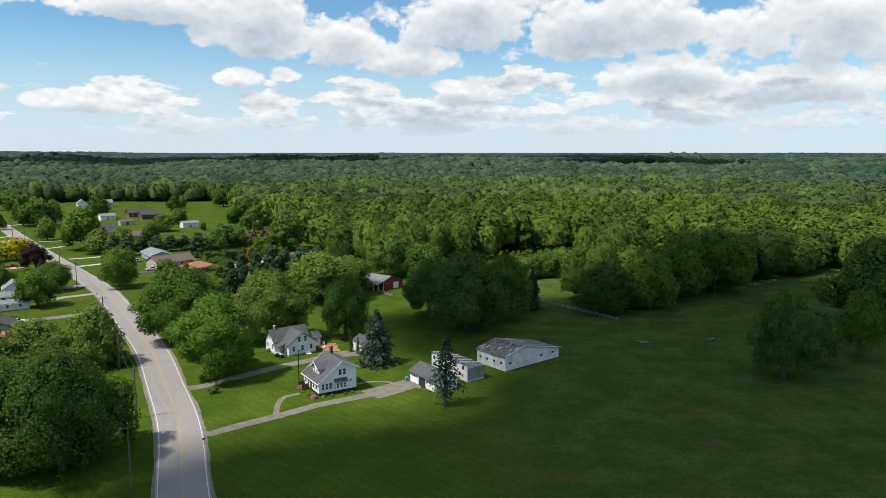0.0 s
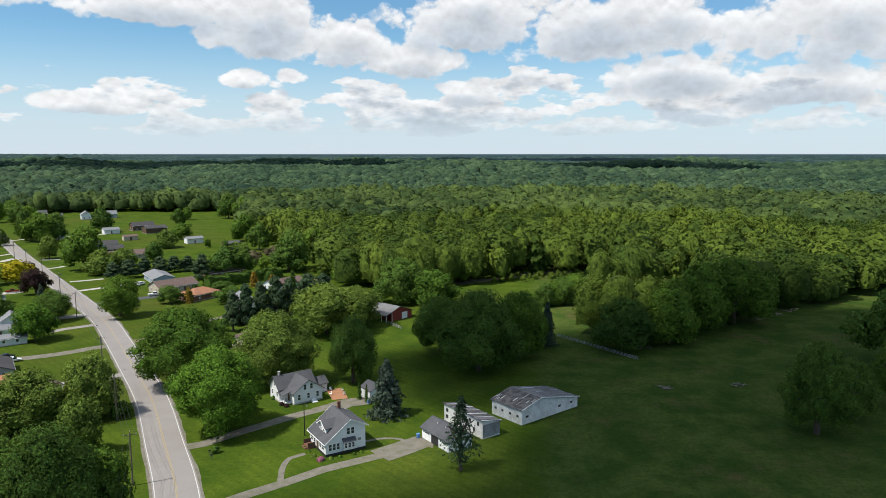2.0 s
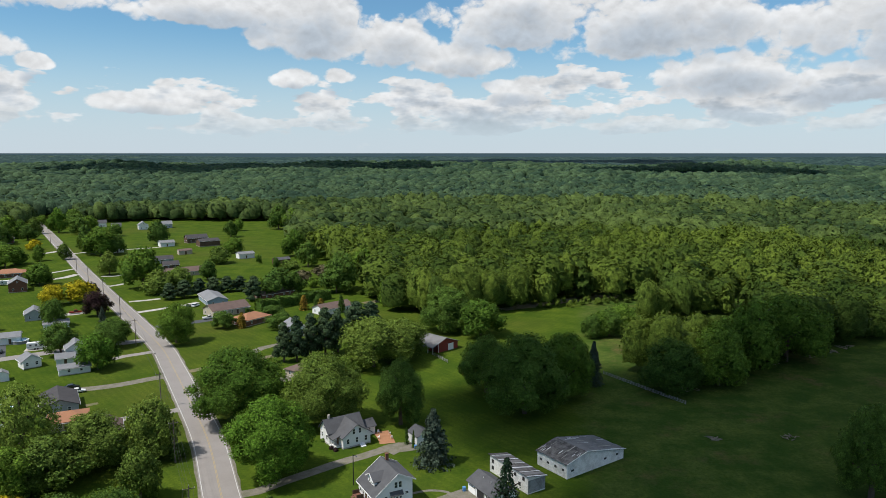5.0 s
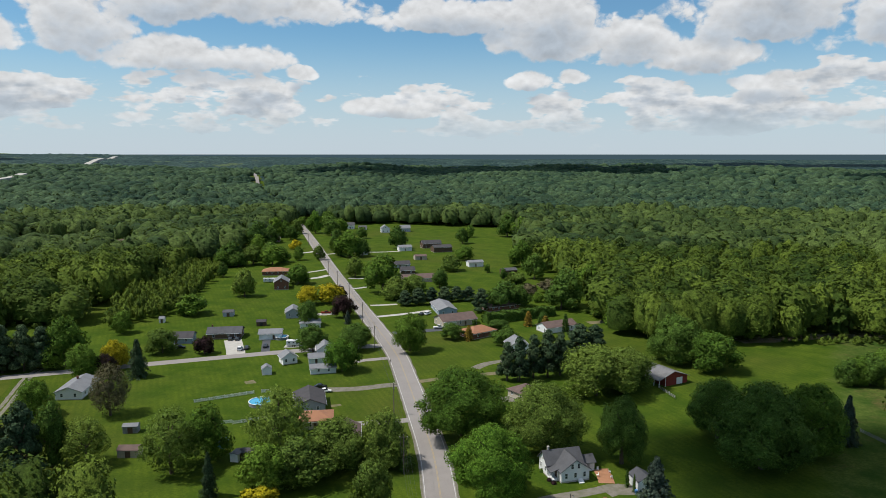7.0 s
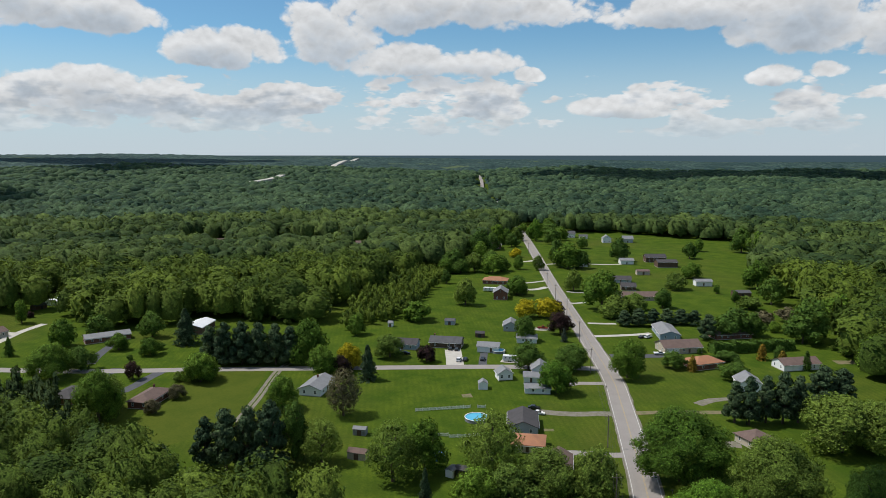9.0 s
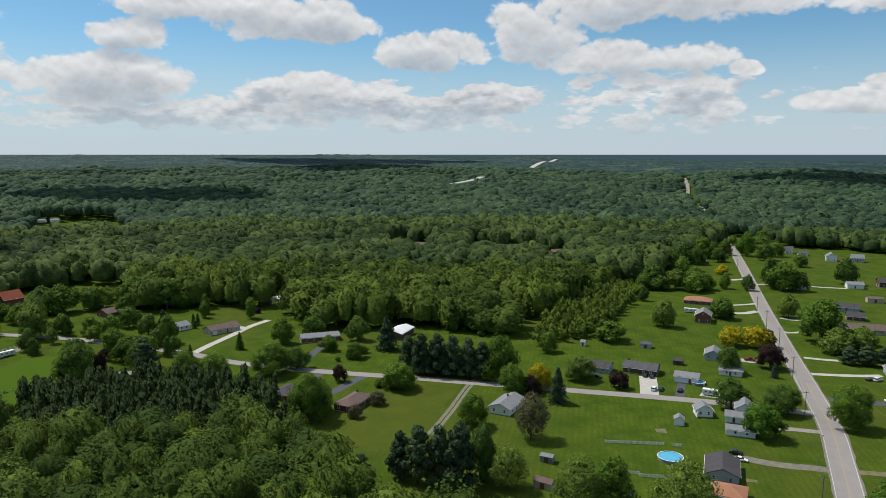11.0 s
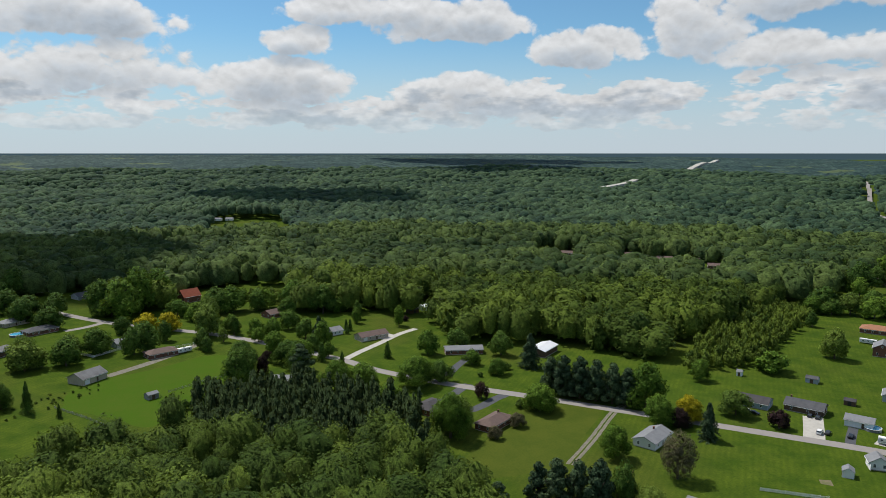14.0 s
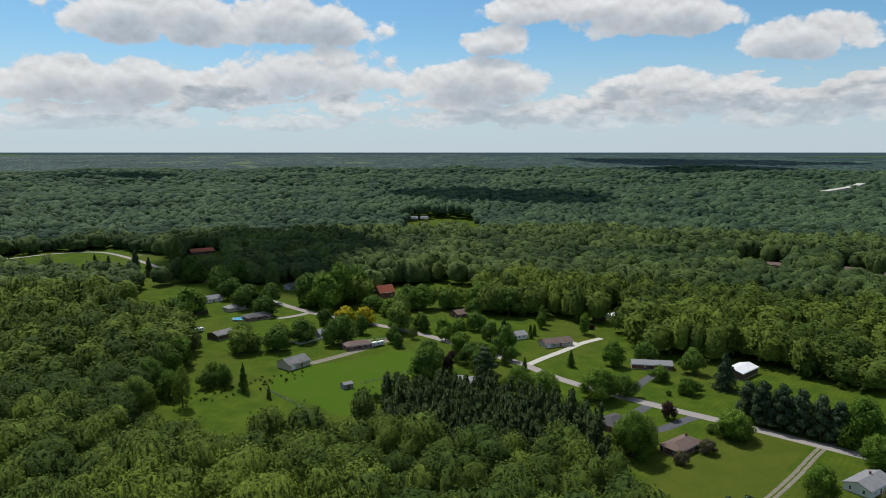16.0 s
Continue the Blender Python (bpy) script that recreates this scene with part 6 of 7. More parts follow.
strip("driveway", [(-186.6, 267.5), (-183.1, 269.0), (-178.3, 273.0)], 3.45, 0.04, CONCRETE, 'concrete pad', "driveway", 0.15, 0.0)
strip("driveway", [(-289.3, 158.5), (-284.9, 149.9), (-278.3, 139.4), (-276.1, 131.1), (-287.5, 125.5), (-299.9, 136.8), (-308.3, 147.0)], 2.53, 0.035, BLACKTOP, 'dark asphalt drive', "driveway", 0.15, 0.0)
strip("driveway", [(-323.9, 142.1), (-334.1, 149.8), (-344.0, 158.9), (-350.8, 166.3)], 2.3, 0.035, BLACKTOP, 'dark asphalt drive', "driveway", 0.15, 0.0)
strip("driveway", [(-256.5, 200.8), (-253.3, 194.2), (-245.0, 183.5), (-231.2, 167.8), (-220.5, 154.8), (-212.8, 145.1)], 0.71, 0.035, GRAVEL, 'wheel track of a gravel lane with grass between', "driveway", 0.25, -1.0)
strip("driveway", [(-256.5, 200.8), (-253.3, 194.2), (-245.0, 183.5), (-231.2, 167.8), (-220.5, 154.8), (-212.8, 145.1)], 0.71, 0.035, GRAVEL, 'wheel track of a gravel lane with grass between', "driveway", 0.25, 1.0)
strip("driveway", [(-369.9, 99.2), (-382.5, 111.7), (-397.9, 129.2), (-411.4, 143.6), (-421.6, 159.1)], 2.18, 0.035, CONCRETE, 'pale concrete lane', "driveway", 0.15, 0.0)
strip("driveway", [(-407.7, 130.2), (-409.6, 136.0), (-412.9, 141.2)], 3.45, 0.045, CONCRETE, 'concrete apron', "driveway", 0.15, 0.0)
strip("driveway", [(-438.0, 31.0), (-419.7, 16.7), (-405.3, 3.6), (-394.2, -8.8), (-386.5, -18.2)], 2.76, 0.035, GRAVEL, 'gravel drive to the barn', "driveway", 0.15, 0.0)
strip("driveway", [(-514.2, -26.8), (-502.9, -38.6), (-497.2, -49.7)], 2.53, 0.035, ASPHALT, 'asphalt drive', "driveway", 0.15, 0.0)
strip("driveway", [(-826.5, -244.6), (-842.3, -221.1), (-834.7, -193.9), (-841.5, -170.0)], 3.45, 0.035, GRAVEL, 'pale lane', "driveway", 0.15, 0.0)
strip("driveway", [(-694.8, -175.3), (-686.0, -152.2), (-690.2, -132.2)], 8.05, 0.035, BLACKTOP, 'dark asphalt drive', "driveway", 0.15, 0.0)
strip("driveway", [(-110.9, 243.7), (-106.4, 248.3), (-98.6, 255.0), (-89.2, 263.0), (-82.9, 268.4)], 1.72, 0.035, DIRT, 'pale gravel lane to the garden', "driveway", 0.4, 0.0)
strip("driveway", [(-96.2, 267.9), (-93.9, 276.3), (-89.4, 281.8), (-85.9, 277.5)], 2.07, 0.04, GRAVEL, 'pale gravel turning place', "driveway", 0.3, 0.0)
strip("driveway", [(-75.4, 237.4), (-73.2, 238.7), (-71.3, 239.6)], 2.53, 0.04, GRAVEL, 'pale gravel drive', "driveway", 0.3, 0.0)
strip("driveway", [(-151.8, 305.8), (-143.7, 312.6), (-135.7, 319.5), (-129.4, 327.3)], 2.88, 0.035, BLACKTOP, 'dark asphalt drive', "driveway", 0.15, 0.0)
strip("driveway", [(-175.1, 333.7), (-167.1, 342.0), (-159.2, 351.8), (-155.3, 358.3)], 1.84, 0.035, CONCRETE, 'concrete drive', "driveway", 0.15, 0.0)
strip("driveway", [(-191.9, 357.0), (-184.0, 361.9), (-179.2, 366.0)], 1.61, 0.035, CONCRETE, 'concrete drive', "driveway", 0.15, 0.0)
strip("driveway", [(-267.9, 435.8), (-268.8, 423.8), (-273.6, 416.9), (-277.0, 411.4)], 2.53, 0.035, CONCRETE, 'concrete drive', "driveway", 0.15, 0.0)
strip("driveway", [(-281.5, 460.5), (-284.6, 448.3), (-288.4, 439.0)], 1.61, 0.035, CONCRETE, 'concrete drive', "driveway", 0.15, 0.0)
strip("driveway", [(-248.5, 430.2), (-241.4, 430.9), (-235.6, 435.9)], 1.61, 0.035, CONCRETE, 'concrete drive', "driveway", 0.15, 0.0)
strip("driveway", [(-344.5, 539.0), (-347.7, 527.5), (-351.5, 519.8)], 2.53, 0.035, CONCRETE, 'concrete drive', "driveway", 0.15, 0.0)
strip("driveway", [(-235.4, 398.9), (-225.0, 398.6), (-221.2, 406.4)], 1.61, 0.035, CONCRETE, 'concrete drive', "driveway", 0.15, 0.0)
strip("driveway", [(-207.6, 326.5), (-203.4, 328.4), (-200.6, 332.5)], 2.76, 0.035, CONCRETE, 'concrete pad beside the truck', "driveway", 0.15, 0.0)
strip("driveway", [(-325.6, 524.9), (-312.2, 544.7), (-290.4, 554.8), (-275.6, 567.5)], 1.72, 0.035, CONCRETE, 'pale lane to the field houses', "driveway", 0.15, 0.0)
strip("driveway", [(2.2, 353.3), (19.1, 363.6), (34.1, 375.3), (49.3, 385.0), (63.7, 388.8)], 3.68, 0.03, DIRT, 'bare earth patch beside the wood', "driveway", 2.5, 0.0)
strip("driveway", [(-69.5, 362.6), (-62.0, 368.4)], 2.88, 0.03, DIRT, 'bare earth patch', "driveway", 1.5, 0.0)
strip("driveway", [(-169.6, 217.6), (-167.2, 220.6)], 1.84, 0.03, DIRT, 'worn patch in the lawn', "driveway", 1.0, 0.0)
strip("driveway", [(-127.0, 209.0), (-124.3, 211.3)], 0.8, 0.03, DIRT, 'worn patch in the lawn', "driveway", 0.6, 0.0)
camper('white camper trailer parked on a concrete pad', -182.5, 268.2, 30, 6.5)
camper('white motorhome parked beside the house', -289.1, 396.1, 30, 9)
camper('white and grey motorhome on the drive', -418.2, 19.4, 120, 9)
camper('dark and white stock trailer on the grass', -464.1, -94.9, 140, 6)
fence('white panel fence round a garden', (-437.1, -37.1), (-425.7, -27.4), TRIM, 2.4, 1.4, 2, True)
fence('white panel fence round a garden', (-425.7, -27.4), (-441.0, -10.3), TRIM, 2.4, 1.4, 2, True)
fence('grey wooden paddock fence', (-326.3, -22.0), (-302.0, -5.7), GREY_BOARD, 3.0, 1.2, 3)
fence('grey wooden paddock fence', (-345.3, -36.3), (-326.3, -22.0), GREY_BOARD, 3.0, 1.2, 3)
fence('grey wooden paddock fence', (-348.9, 10.5), (-368.9, 41.9), GREY_BOARD, 3.5, 1.2, 2)
fence('grey wooden fence by the red barn', (-25.7, 271.8), (-19.1, 261.9), GREY_BOARD, 3.0, 1.2, 3)
fence('white rail fence behind the drive', (-436.6, 31.0), (-428.1, 9.9), TRIM, 3.0, 1.1, 2)
pool('round above-ground pool in a back garden', -494.8, -75.2, 4.4)
pool('small round pool beside the white garage', -195.2, 276.7, 3.2)
brush_pile(57.7, 196.7, 14, 1.8)
brush_pile(78.7, 198.6, 14, 1.8)
brush_pile(3.4, 354.9, 16, 4.5)
brush_pile(10.6, 360.1, 16, 4.5)
brush_pile(18.0, 365.3, 16, 4.5)
brush_pile(25.4, 369.5, 16, 4.5)
brush_pile(34.2, 376.5, 16, 4.5)
brush_pile(43.1, 382.5, 16, 4.5)
brush_pile(51.9, 387.3, 16, 4.5)
brush_pile(60.4, 389.7, 16, 4.5)
brush_pile(62.0, 238.0, 14, 3.5)
brush_pile(100.0, 270.0, 14, 3.5)
brush_pile(79.0, 248.5, 14, 3.0)
brush_pile(128.0, 286.0, 14, 3.0)
brush_pile(84.3, 259.5, 14, 3.5)
brush_pile(118.0, 280.8, 14, 3.5)
brush_pile(137.2, 293.4, 14, 3.5)
for i, (px, py) in enumerate(POLES):
    utility_pole(px, py, 118 if i < 4 else 128, 11.0, i in (3, 5, 8))
wires(POLES, 10.5, ((-1.0, 0.0), (1.0, 0.0), (0.0, 0.6), (0.1, -2.2)))
pool("round above-ground pool with blue water", -150.1, 201.5, 4.2)
fence("white picket fence by the pool", (-172.3, 193.6), (-159.2, 209.4), TRIM, 2.4, 1.2, 2, True)
fence("white picket fence by the pool", (-157.2, 211.2), (-154.8, 213.2), TRIM, 2.4, 1.2, 2, True)
fence("white picket fence by the pool", (-147.1, 182.9), (-139.8, 191), TRIM, 2.4, 1.2, 2, True)
fence("white picket fence by the pool", (-151, 181.6), (-148.3, 183.7), TRIM, 2.4, 1.2, 2, True)
fence("grey split-rail fence along the meadow", (36.4, 252.4), (57.1, 223.6), GREY_BOARD, 3.0, 1.1, 3)


def hedge(label, a, b, half, height, seed):
    """A clipped row of dense evergreen bushes, one mass."""
    rng = np.random.default_rng(seed)
    d = math.hypot(b[0] - a[0], b[1] - a[1])
    n = int(d * half * 26)
    u = rng.uniform(0, 1, n)
    w = rng.uniform(-1, 1, n)
    top = height * (0.9 + 0.16 * np.sin(u * d * 0.9) * np.cos(u * d * 0.31))
    z = np.where(rng.uniform(0, 1, n) < 0.5, top, top * rng.uniform(0.05, 1, n))
    y = np.where(z >= top, w, np.sign(w)) * half * (1 - 0.25 * (z / height) ** 3)
    pos = np.stack([u * d, y, z], 1)
    nor = np.stack([np.zeros(n), y / half, np.where(z >= top, 1.2, 0.2)], 1) + rng.normal(size=(n, 3)) * 0.4
    nor /= np.linalg.norm(nor, axis=1)[:, None]
    v, f = cards(rng, pos, nor, 0.55)
    bm = boxes((0.3, d - 0.3, -half * 0.75, half * 0.75, 0, height * 0.82))
    core = np.array([q.co[:] for q in bm.verts])
    quads = np.array([[q.index for q in face.verts] for face in bm.faces]) if bm.verts.index_update() is None else None
    bm.free()
    tri = np.concatenate([quads[:, [0, 1, 2]], quads[:, [0, 2, 3]]])
    v, f = join([(v, f), (core, tri)])
    ob = new("hedge", fast_mesh("hedge", v, f, LEAF["dark"]))
    ob.matrix_basis = pose(a[0], a[1], 0, 0, 0, math.degrees(math.atan2(b[1] - a[1], b[0] - a[0])))
    tagged(ob, label, "hedge")


hedge("tall dark evergreen hedge between gardens", (-117.6, 341), (-90.6, 373.2), 3.0, 5.5, 5)


# ---- small things round the two white houses ----
def post_box(x, y, rot):
    t = thing("mailbox", x, y, rot, "dark mailbox on a wooden post by the road", "mailbox", "mailboxes")
    part("post", boxes((-0.06, 0.06, -0.06, 0.06, -0.1, 1.05)), POLE_WOOD, t)
    bm = bmesh.new()
    prism(bm, [(-0.12, 1.05), (0.12, 1.05), (0.12, 1.2), (0.06, 1.3), (-0.06, 1.3), (-0.12, 1.2)], -0.28, 0.28)
    part("box", bm, BLACK_TRIM_AND_SHADE, t)


def bin_can(x, y, rot):
    t = thing("rubbish_bin", x, y, rot, "blue plastic wheeled bin beside the garage", "bin", "bins")
    bm = bmesh.new()
    prism(bm, [(-0.28, 0.05), (0.28, 0.05), (0.34, 1.0), (-0.34, 1.0)], -0.3, 0.3)
    part("bin_body", bm, BLUE_TARP, t)
    part("lid", boxes((-0.33, 0.33, -0.38, 0.36, 1.0, 1.07)), BLUE_TARP, t)
    for s in (-1, 1):
        bm = bmesh.new()
        tube(bm, 0, 0, -0.04, 0.04, 0.12, 0.12, 8)
        part("wheel", bm, RUBBER, t).matrix_basis = pose(s * 0.3, 0.28, 0.12, 0, 90, 0)


def flower_bush(x, y, r, mat, label):
    rng = np.random.default_rng(int(abs(x * 10)))
    n = 160
    d = rng.normal(size=(n, 3))
    d /= np.linalg.norm(d, axis=1)[:, None]
    d[:, 2] = np.abs(d[:, 2])
    v, f = cards(rng, d * r * rng.uniform(0.75, 1.05, (n, 1)), d, 0.2)
    v, f = join([(v, f), (ICO2[0] * r * 0.8, ICO2[1])])
    v[:, 2] = np.maximum(v[:, 2], -0.03)
    ob = new("flower_bush", fast_mesh("flower_bush", v, f, mat))
    ob.matrix_basis = pose(x, y, 0)
    tagged(ob, label, "bush", "garden bushes")


def garden_chair(x, y, rot):
    t = thing("garden_chair", x, y, rot, "white garden chair on the paved patio", "chair", "patio chairs", 0.05)
    part("seat", boxes((-0.27, 0.27, -0.27, 0.27, 0.40, 0.45)), TRIM, t)
    part("backrest", boxes((-0.27, 0.27, 0.23, 0.28, 0.45, 0.98)), TRIM, t)
    for sx in (-1, 1):
        for sy in (-1, 1):
            part("leg", boxes((sx * 0.24 - 0.02, sx * 0.24 + 0.02, sy * 0.24 - 0.02, sy * 0.24 + 0.02, 0, 0.40)), TRIM, t)


def lamp_post(x, y, height, label):
    t = thing("light_pole", x, y, 0, label, "pole")
    bm = bmesh.new()
    tube(bm, 0, 0, -0.2, height, 0.13, 0.09, 8)
    part("pole", bm, BLACK_TRIM_AND_SHADE, t)
    part("arm", boxes((0, 0.7, -0.04, 0.04, height - 0.3, height - 0.22)), BLACK_TRIM_AND_SHADE, t)
    bm = bmesh.new()
    tube(bm, 0.7, 0, height - 0.5, height - 0.22, 0.16, 0.1, 8)
    part("lamp_head", bm, SHINGLE_LIGHT, t)


for px, py, pr in ((-44.6, 125.4, 30), (-51.5, 150.5, 30), (-52.6, 152.6, 30), (-75, 193, 35), (-131, 262, 38)):
    post_box(px, py, pr)
bin_can(-8.7, 162.3, 20)
bin_can(-22.4, 184.6, 20)
for px, py, r in ((-28.6, 150.4, 0.9), (-30.5, 152.4, 0.6), (-26.6, 151.2, 0.5)):
    flower_bush(px, py, r, FLOWER if r > 0.8 else LEAF["pale"], "pink flowering bush beside the house wall" if r > 0.8 else "low green bush beside the house wall")
for px, py in ((-24.8, 152), (-22.0, 153.4), (-32.0, 154.6), (-33.0, 156.8), (-20.6, 154.4)):
    flower_bush(px, py, 0.45, LEAF["maple"], "low green bush beside the house wall")
for px, py in ((-44.4, 183.2), (-43.0, 182.0)):
    flower_bush(px, py, 0.8, LEAF["purple"], "dark red round bush in front of the porch")
flower_bush(-47.6, 187.8, 0.9, LEAF["dark"], "low green bush beside the house wall")
strip("patio", [(-33.4, 195.5), (-31.5, 191.5), (-30.2, 187.5)], 2.1, 0.05, PAVER, "orange-brown paved patio", "patio")
for px, py, pr in ((-33.8, 194.2, 20), (-30.6, 194.0, 100), (-29.6, 190.8, 200), (-33.2, 190.6, 300)):
    garden_chair(px, py, pr)
lamp_post(-34.6, 163.4, 7.5, "thin black light pole on the lawn")
lamp_post(-75.6, 258.5, 6.5, "thin black light pole on the lawn")
lamp_post(-329, 194, 7.5, "thin black light pole on the lawn")

# far buildings in the clearings
for px, py, pl, pr in ((330, 2128, 70, 5), (430, 2155, 60, 8), (560, 2205, 80, 8), (-1226, 92, 16, 70), (-1224, 112, 12, 70)):
    house("long pale building far off in a clearing", px, py, pr, pl, 18 if pl > 50 else 9, 5 if pl > 50 else 3.2, 3 if pl > 50 else 1.6, "gable", SIDING, SHINGLE_LIGHT, windows=False, trim=False, group="far buildings")


# ---- garden, roadside and field trees ----
tree("huge", "bright", -54.4, 165.4, 22.3, 10.9, "beside the country road")
tree("huge", "maple", -76.8, 202.1, 23.5, 15.1, "beside the country road")
tree("huge", "pale", -50.6, 199.7, 23.0, 12.6, "on the lawn")
tree("huge", "dark", -28.5, 201.1, 21.0, 8.3, "on the lawn")
tree("spruce", "blue", -17.0, 176.0, 14.4, 5.6, "on the lawn")
tree("thin", "pine", 0.6, 146.1, 15.6, 5.2, "beside the garages")
tree("huge", "dark", -4.5, 229.9, 20.6, 10.3, "at the edge of the meadow")
tree("huge", "dark", 7.2, 212.4, 26.9, 13.9, "at the edge of the meadow")
tree("huge", "maple", 20.4, 228.3, 23.0, 11.7, "at the edge of the meadow")
tree("spruce", "blue", 31.1, 240.2, 15.1, 4.0, "at the edge of the meadow")
tree("big", "dark", 56.2, 235.8, 19.1, 10.7, "at the edge of the meadow")
tree("round", "maple", 72.8, 242.9, 21.0, 9.8, "at the edge of the meadow")
tree("huge", "dark", 82.5, 165.4, 24.0, 8.6, "at the edge of the meadow")
tree("open", "dark", 95.5, 174.5, 16.5, 6.4, "at the edge of the meadow")
tree("open", "maple", 111.1, 182.6, 19.5, 7.6, "at the edge of the meadow")
tree("big", "dark", 135.4, 214.6, 30.0, 15.4, "at the edge of the meadow")
tree("huge", "dark", -65.5, 114.9, 23.7, 10.3, "beside the country road")
tree("huge", "dark", -75.5, 116.2, 21.6, 10.5, "beside the country road")
tree("round", "maple", -61.8, 124.8, 15.1, 5.3, "beside the country road")
tree("round", "pale", -88.8, 174.5, 17.3, 7.1, "beside the country road")
tree("big", "pale", -101.4, 168.9, 14.9, 9.7, "beside the country road")
tree("open", "pale", -115.3, 164.0, 24.4, 9.9, "in the back garden")
tree("open", "pale", -139.3, 148.2, 19.3, 8.8, "in the back garden")
tree("round", "maple", -136.4, 158.8, 17.5, 6.2, "in the back garden")
tree("round", "pale", -104.8, 156.9, 13.4, 8.7, "in the back garden")
tree("open", "pale", -89.1, 173.5, 9.0, 7.8, "beside the country road")
tree("round", "maple", -110.2, 150.3, 14.1, 7.0, "in the back garden")
tree("open", "pale", -164.8, 143.3, 14.9, 7.0, "in the back garden")
tree("open", "bare", -189.5, 173.8, 18.3, 6.9, "in the back garden")
tree("pine", "pine", -172.0, 129.9, 22.2, 7.1, "in the back garden")
tree("pine", "pine", -182.3, 121.2, 19.5, 6.8, "in the back garden")
tree("pine", "pine", -178.5, 126.5, 19.8, 6.3, "in the back garden")
tree("pine", "pine", -188.2, 118.2, 16.3, 5.5, "in the back garden")
tree("pine", "pine", -187.9, 104.0, 12.2, 5.6, "in the back garden")
tree("round", "dark", -172.3, 138.5, 20.7, 5.5, "in the back garden")
tree("round", "maple", -212.3, 164.2, 13.8, 6.8, "on the lawn")
tree("round", "maple", -231.8, 199.4, 14.6, 7.2, "along the side road")
tree("spruce", "pine", -212.4, 207.8, 15.1, 5.5, "along the side road")
tree("round", "yellow", -230.2, 213.4, 12.8, 6.3, "along the side road")
tree("round", "purple", -226.9, 205.6, 9.2, 5.2, "along the side road")
tree("round", "pale", -228.9, 237.5, 11.9, 7.7, "on the lawn")
tree("bush", "purple", -210.5, 242.6, 8.7, 4.4, "on the lawn")
tree("round", "maple", -263.0, 160.8, 13.4, 7.2, "on the lawn")
tree("round", "maple", -271.9, 255.8, 12.1, 5.4, "on the lawn")
tree("round", "pale", -273.9, 350.2, 18.0, 8.1, "on the lawn")
tree("bush", "maple", -268.2, 299.0, 12.4, 8.3, "on the lawn")
tree("pine", "pine", -284.5, 178.4, 17.5, 6.2, "along the side road")
tree("pine", "pine", -277.1, 181.2, 19.9, 6.7, "along the side road")
tree("pine", "pine", -271.3, 186.2, 20.4, 6.6, "along the side road")
tree("pine", "pine", -265.5, 191.1, 19.9, 6.6, "along the side road")
tree("pine", "pine", -259.7, 196.0, 19.4, 6.0, "along the side road")
tree("pine", "pine", -254.5, 200.5, 18.1, 6.0, "along the side road")
tree("round", "maple", -250.8, 207.1, 22.7, 9.7, "along the side road")
tree("round", "dark", -168.3, 261.8, 13.7, 7.8, "on the lawn")
tree("round", "bright", -143.4, 244.4, 14.7, 7.5, "on the lawn")
tree("big", "dark", -154.6, 274.5, 12.7, 8.4, "beside the country road")
tree("round", "dark", -198.3, 303.5, 13.8, 5.8, "on the lawn")
tree("round", "purple", -190.3, 325.3, 13.3, 6.9, "beside the country road")
tree("round", "purple", -214.0, 360.2, 10.0, 5.7, "beside the country road")
tree("spruce", "blue", -181.3, 313.7, 7.3, 2.3, "beside the country road")
tree("round", "yellow", -226.1, 346.0, 12.0, 7.6, "beside the country road")
tree("round", "yellow", -216.7, 354.1, 12.6, 8.6, "beside the country road")
tree("round", "maple", -267.8, 398.1, 13.9, 8.8, "beside the country road")
tree("round", "yellow", -370.1, 545.1, 8.9, 6.8, "beside the country road")
tree("round", "pale", -313.9, 495.2, 13.1, 5.1, "beside the country road")
tree("big", "maple", -131.2, 281.0, 18.6, 8.0, "beside the country road")
tree("big", "maple", -202.6, 393.8, 26.4, 12.7, "beside the country road")
tree("round", "pale", -246.0, 435.0, 15.8, 6.8, "beside the country road")
tree("round", "maple", -299.7, 518.7, 23.6, 12.4, "beside the country road")
tree("round", "dark", -290.8, 526.3, 16.6, 7.2, "beside the country road")
tree("round", "dark", -286.5, 584.0, 22.7, 9.3, "in the field")
tree("round", "dark", -244.0, 638.4, 17.0, 7.1, "in the field")
tree("round", "maple", -256.3, 692.8, 13.9, 5.9, "in the field")
tree("round", "maple", -203.4, 539.9, 13.1, 8.3, "in the field")
tree("round", "pale", -194.6, 487.0, 12.8, 8.8, "in the field")
tree("bush", "maple", -167.1, 489.1, 7.0, 2.5, "in the field")
tree("bush", "dark", -148.4, 468.4, 8.4, 2.7, "in the field")
tree("round", "pale", -180.1, 392.8, 13.5, 7.9, "on the lawn")
tree("round", "dark", -176.6, 422.3, 13.0, 6.2, "on the lawn")
tree("pine", "pine", -173.3, 364.2, 9.2, 5.8, "on the lawn")
tree("pine", "pine", -167.3, 369.2, 10.1, 5.8, "on the lawn")
tree("pine", "pine", -161.4, 374.3, 10.1, 5.9, "on the lawn")
tree("pine", "pine", -156.6, 381.8, 9.6, 5.9, "on the lawn")
tree("pine", "pine", -150.6, 386.9, 9.2, 6.0, "on the lawn")
tree("pine", "pine", -145.2, 391.6, 8.6, 6.0, "on the lawn")
tree("round", "dark", -113.0, 386.6, 14.0, 6.4, "on the lawn")
tree("round", "dark", -89.1, 388.0, 16.6, 9.5, "on the lawn")
tree("round", "dark", -88.8, 347.5, 8.4, 2.9, "on the lawn")
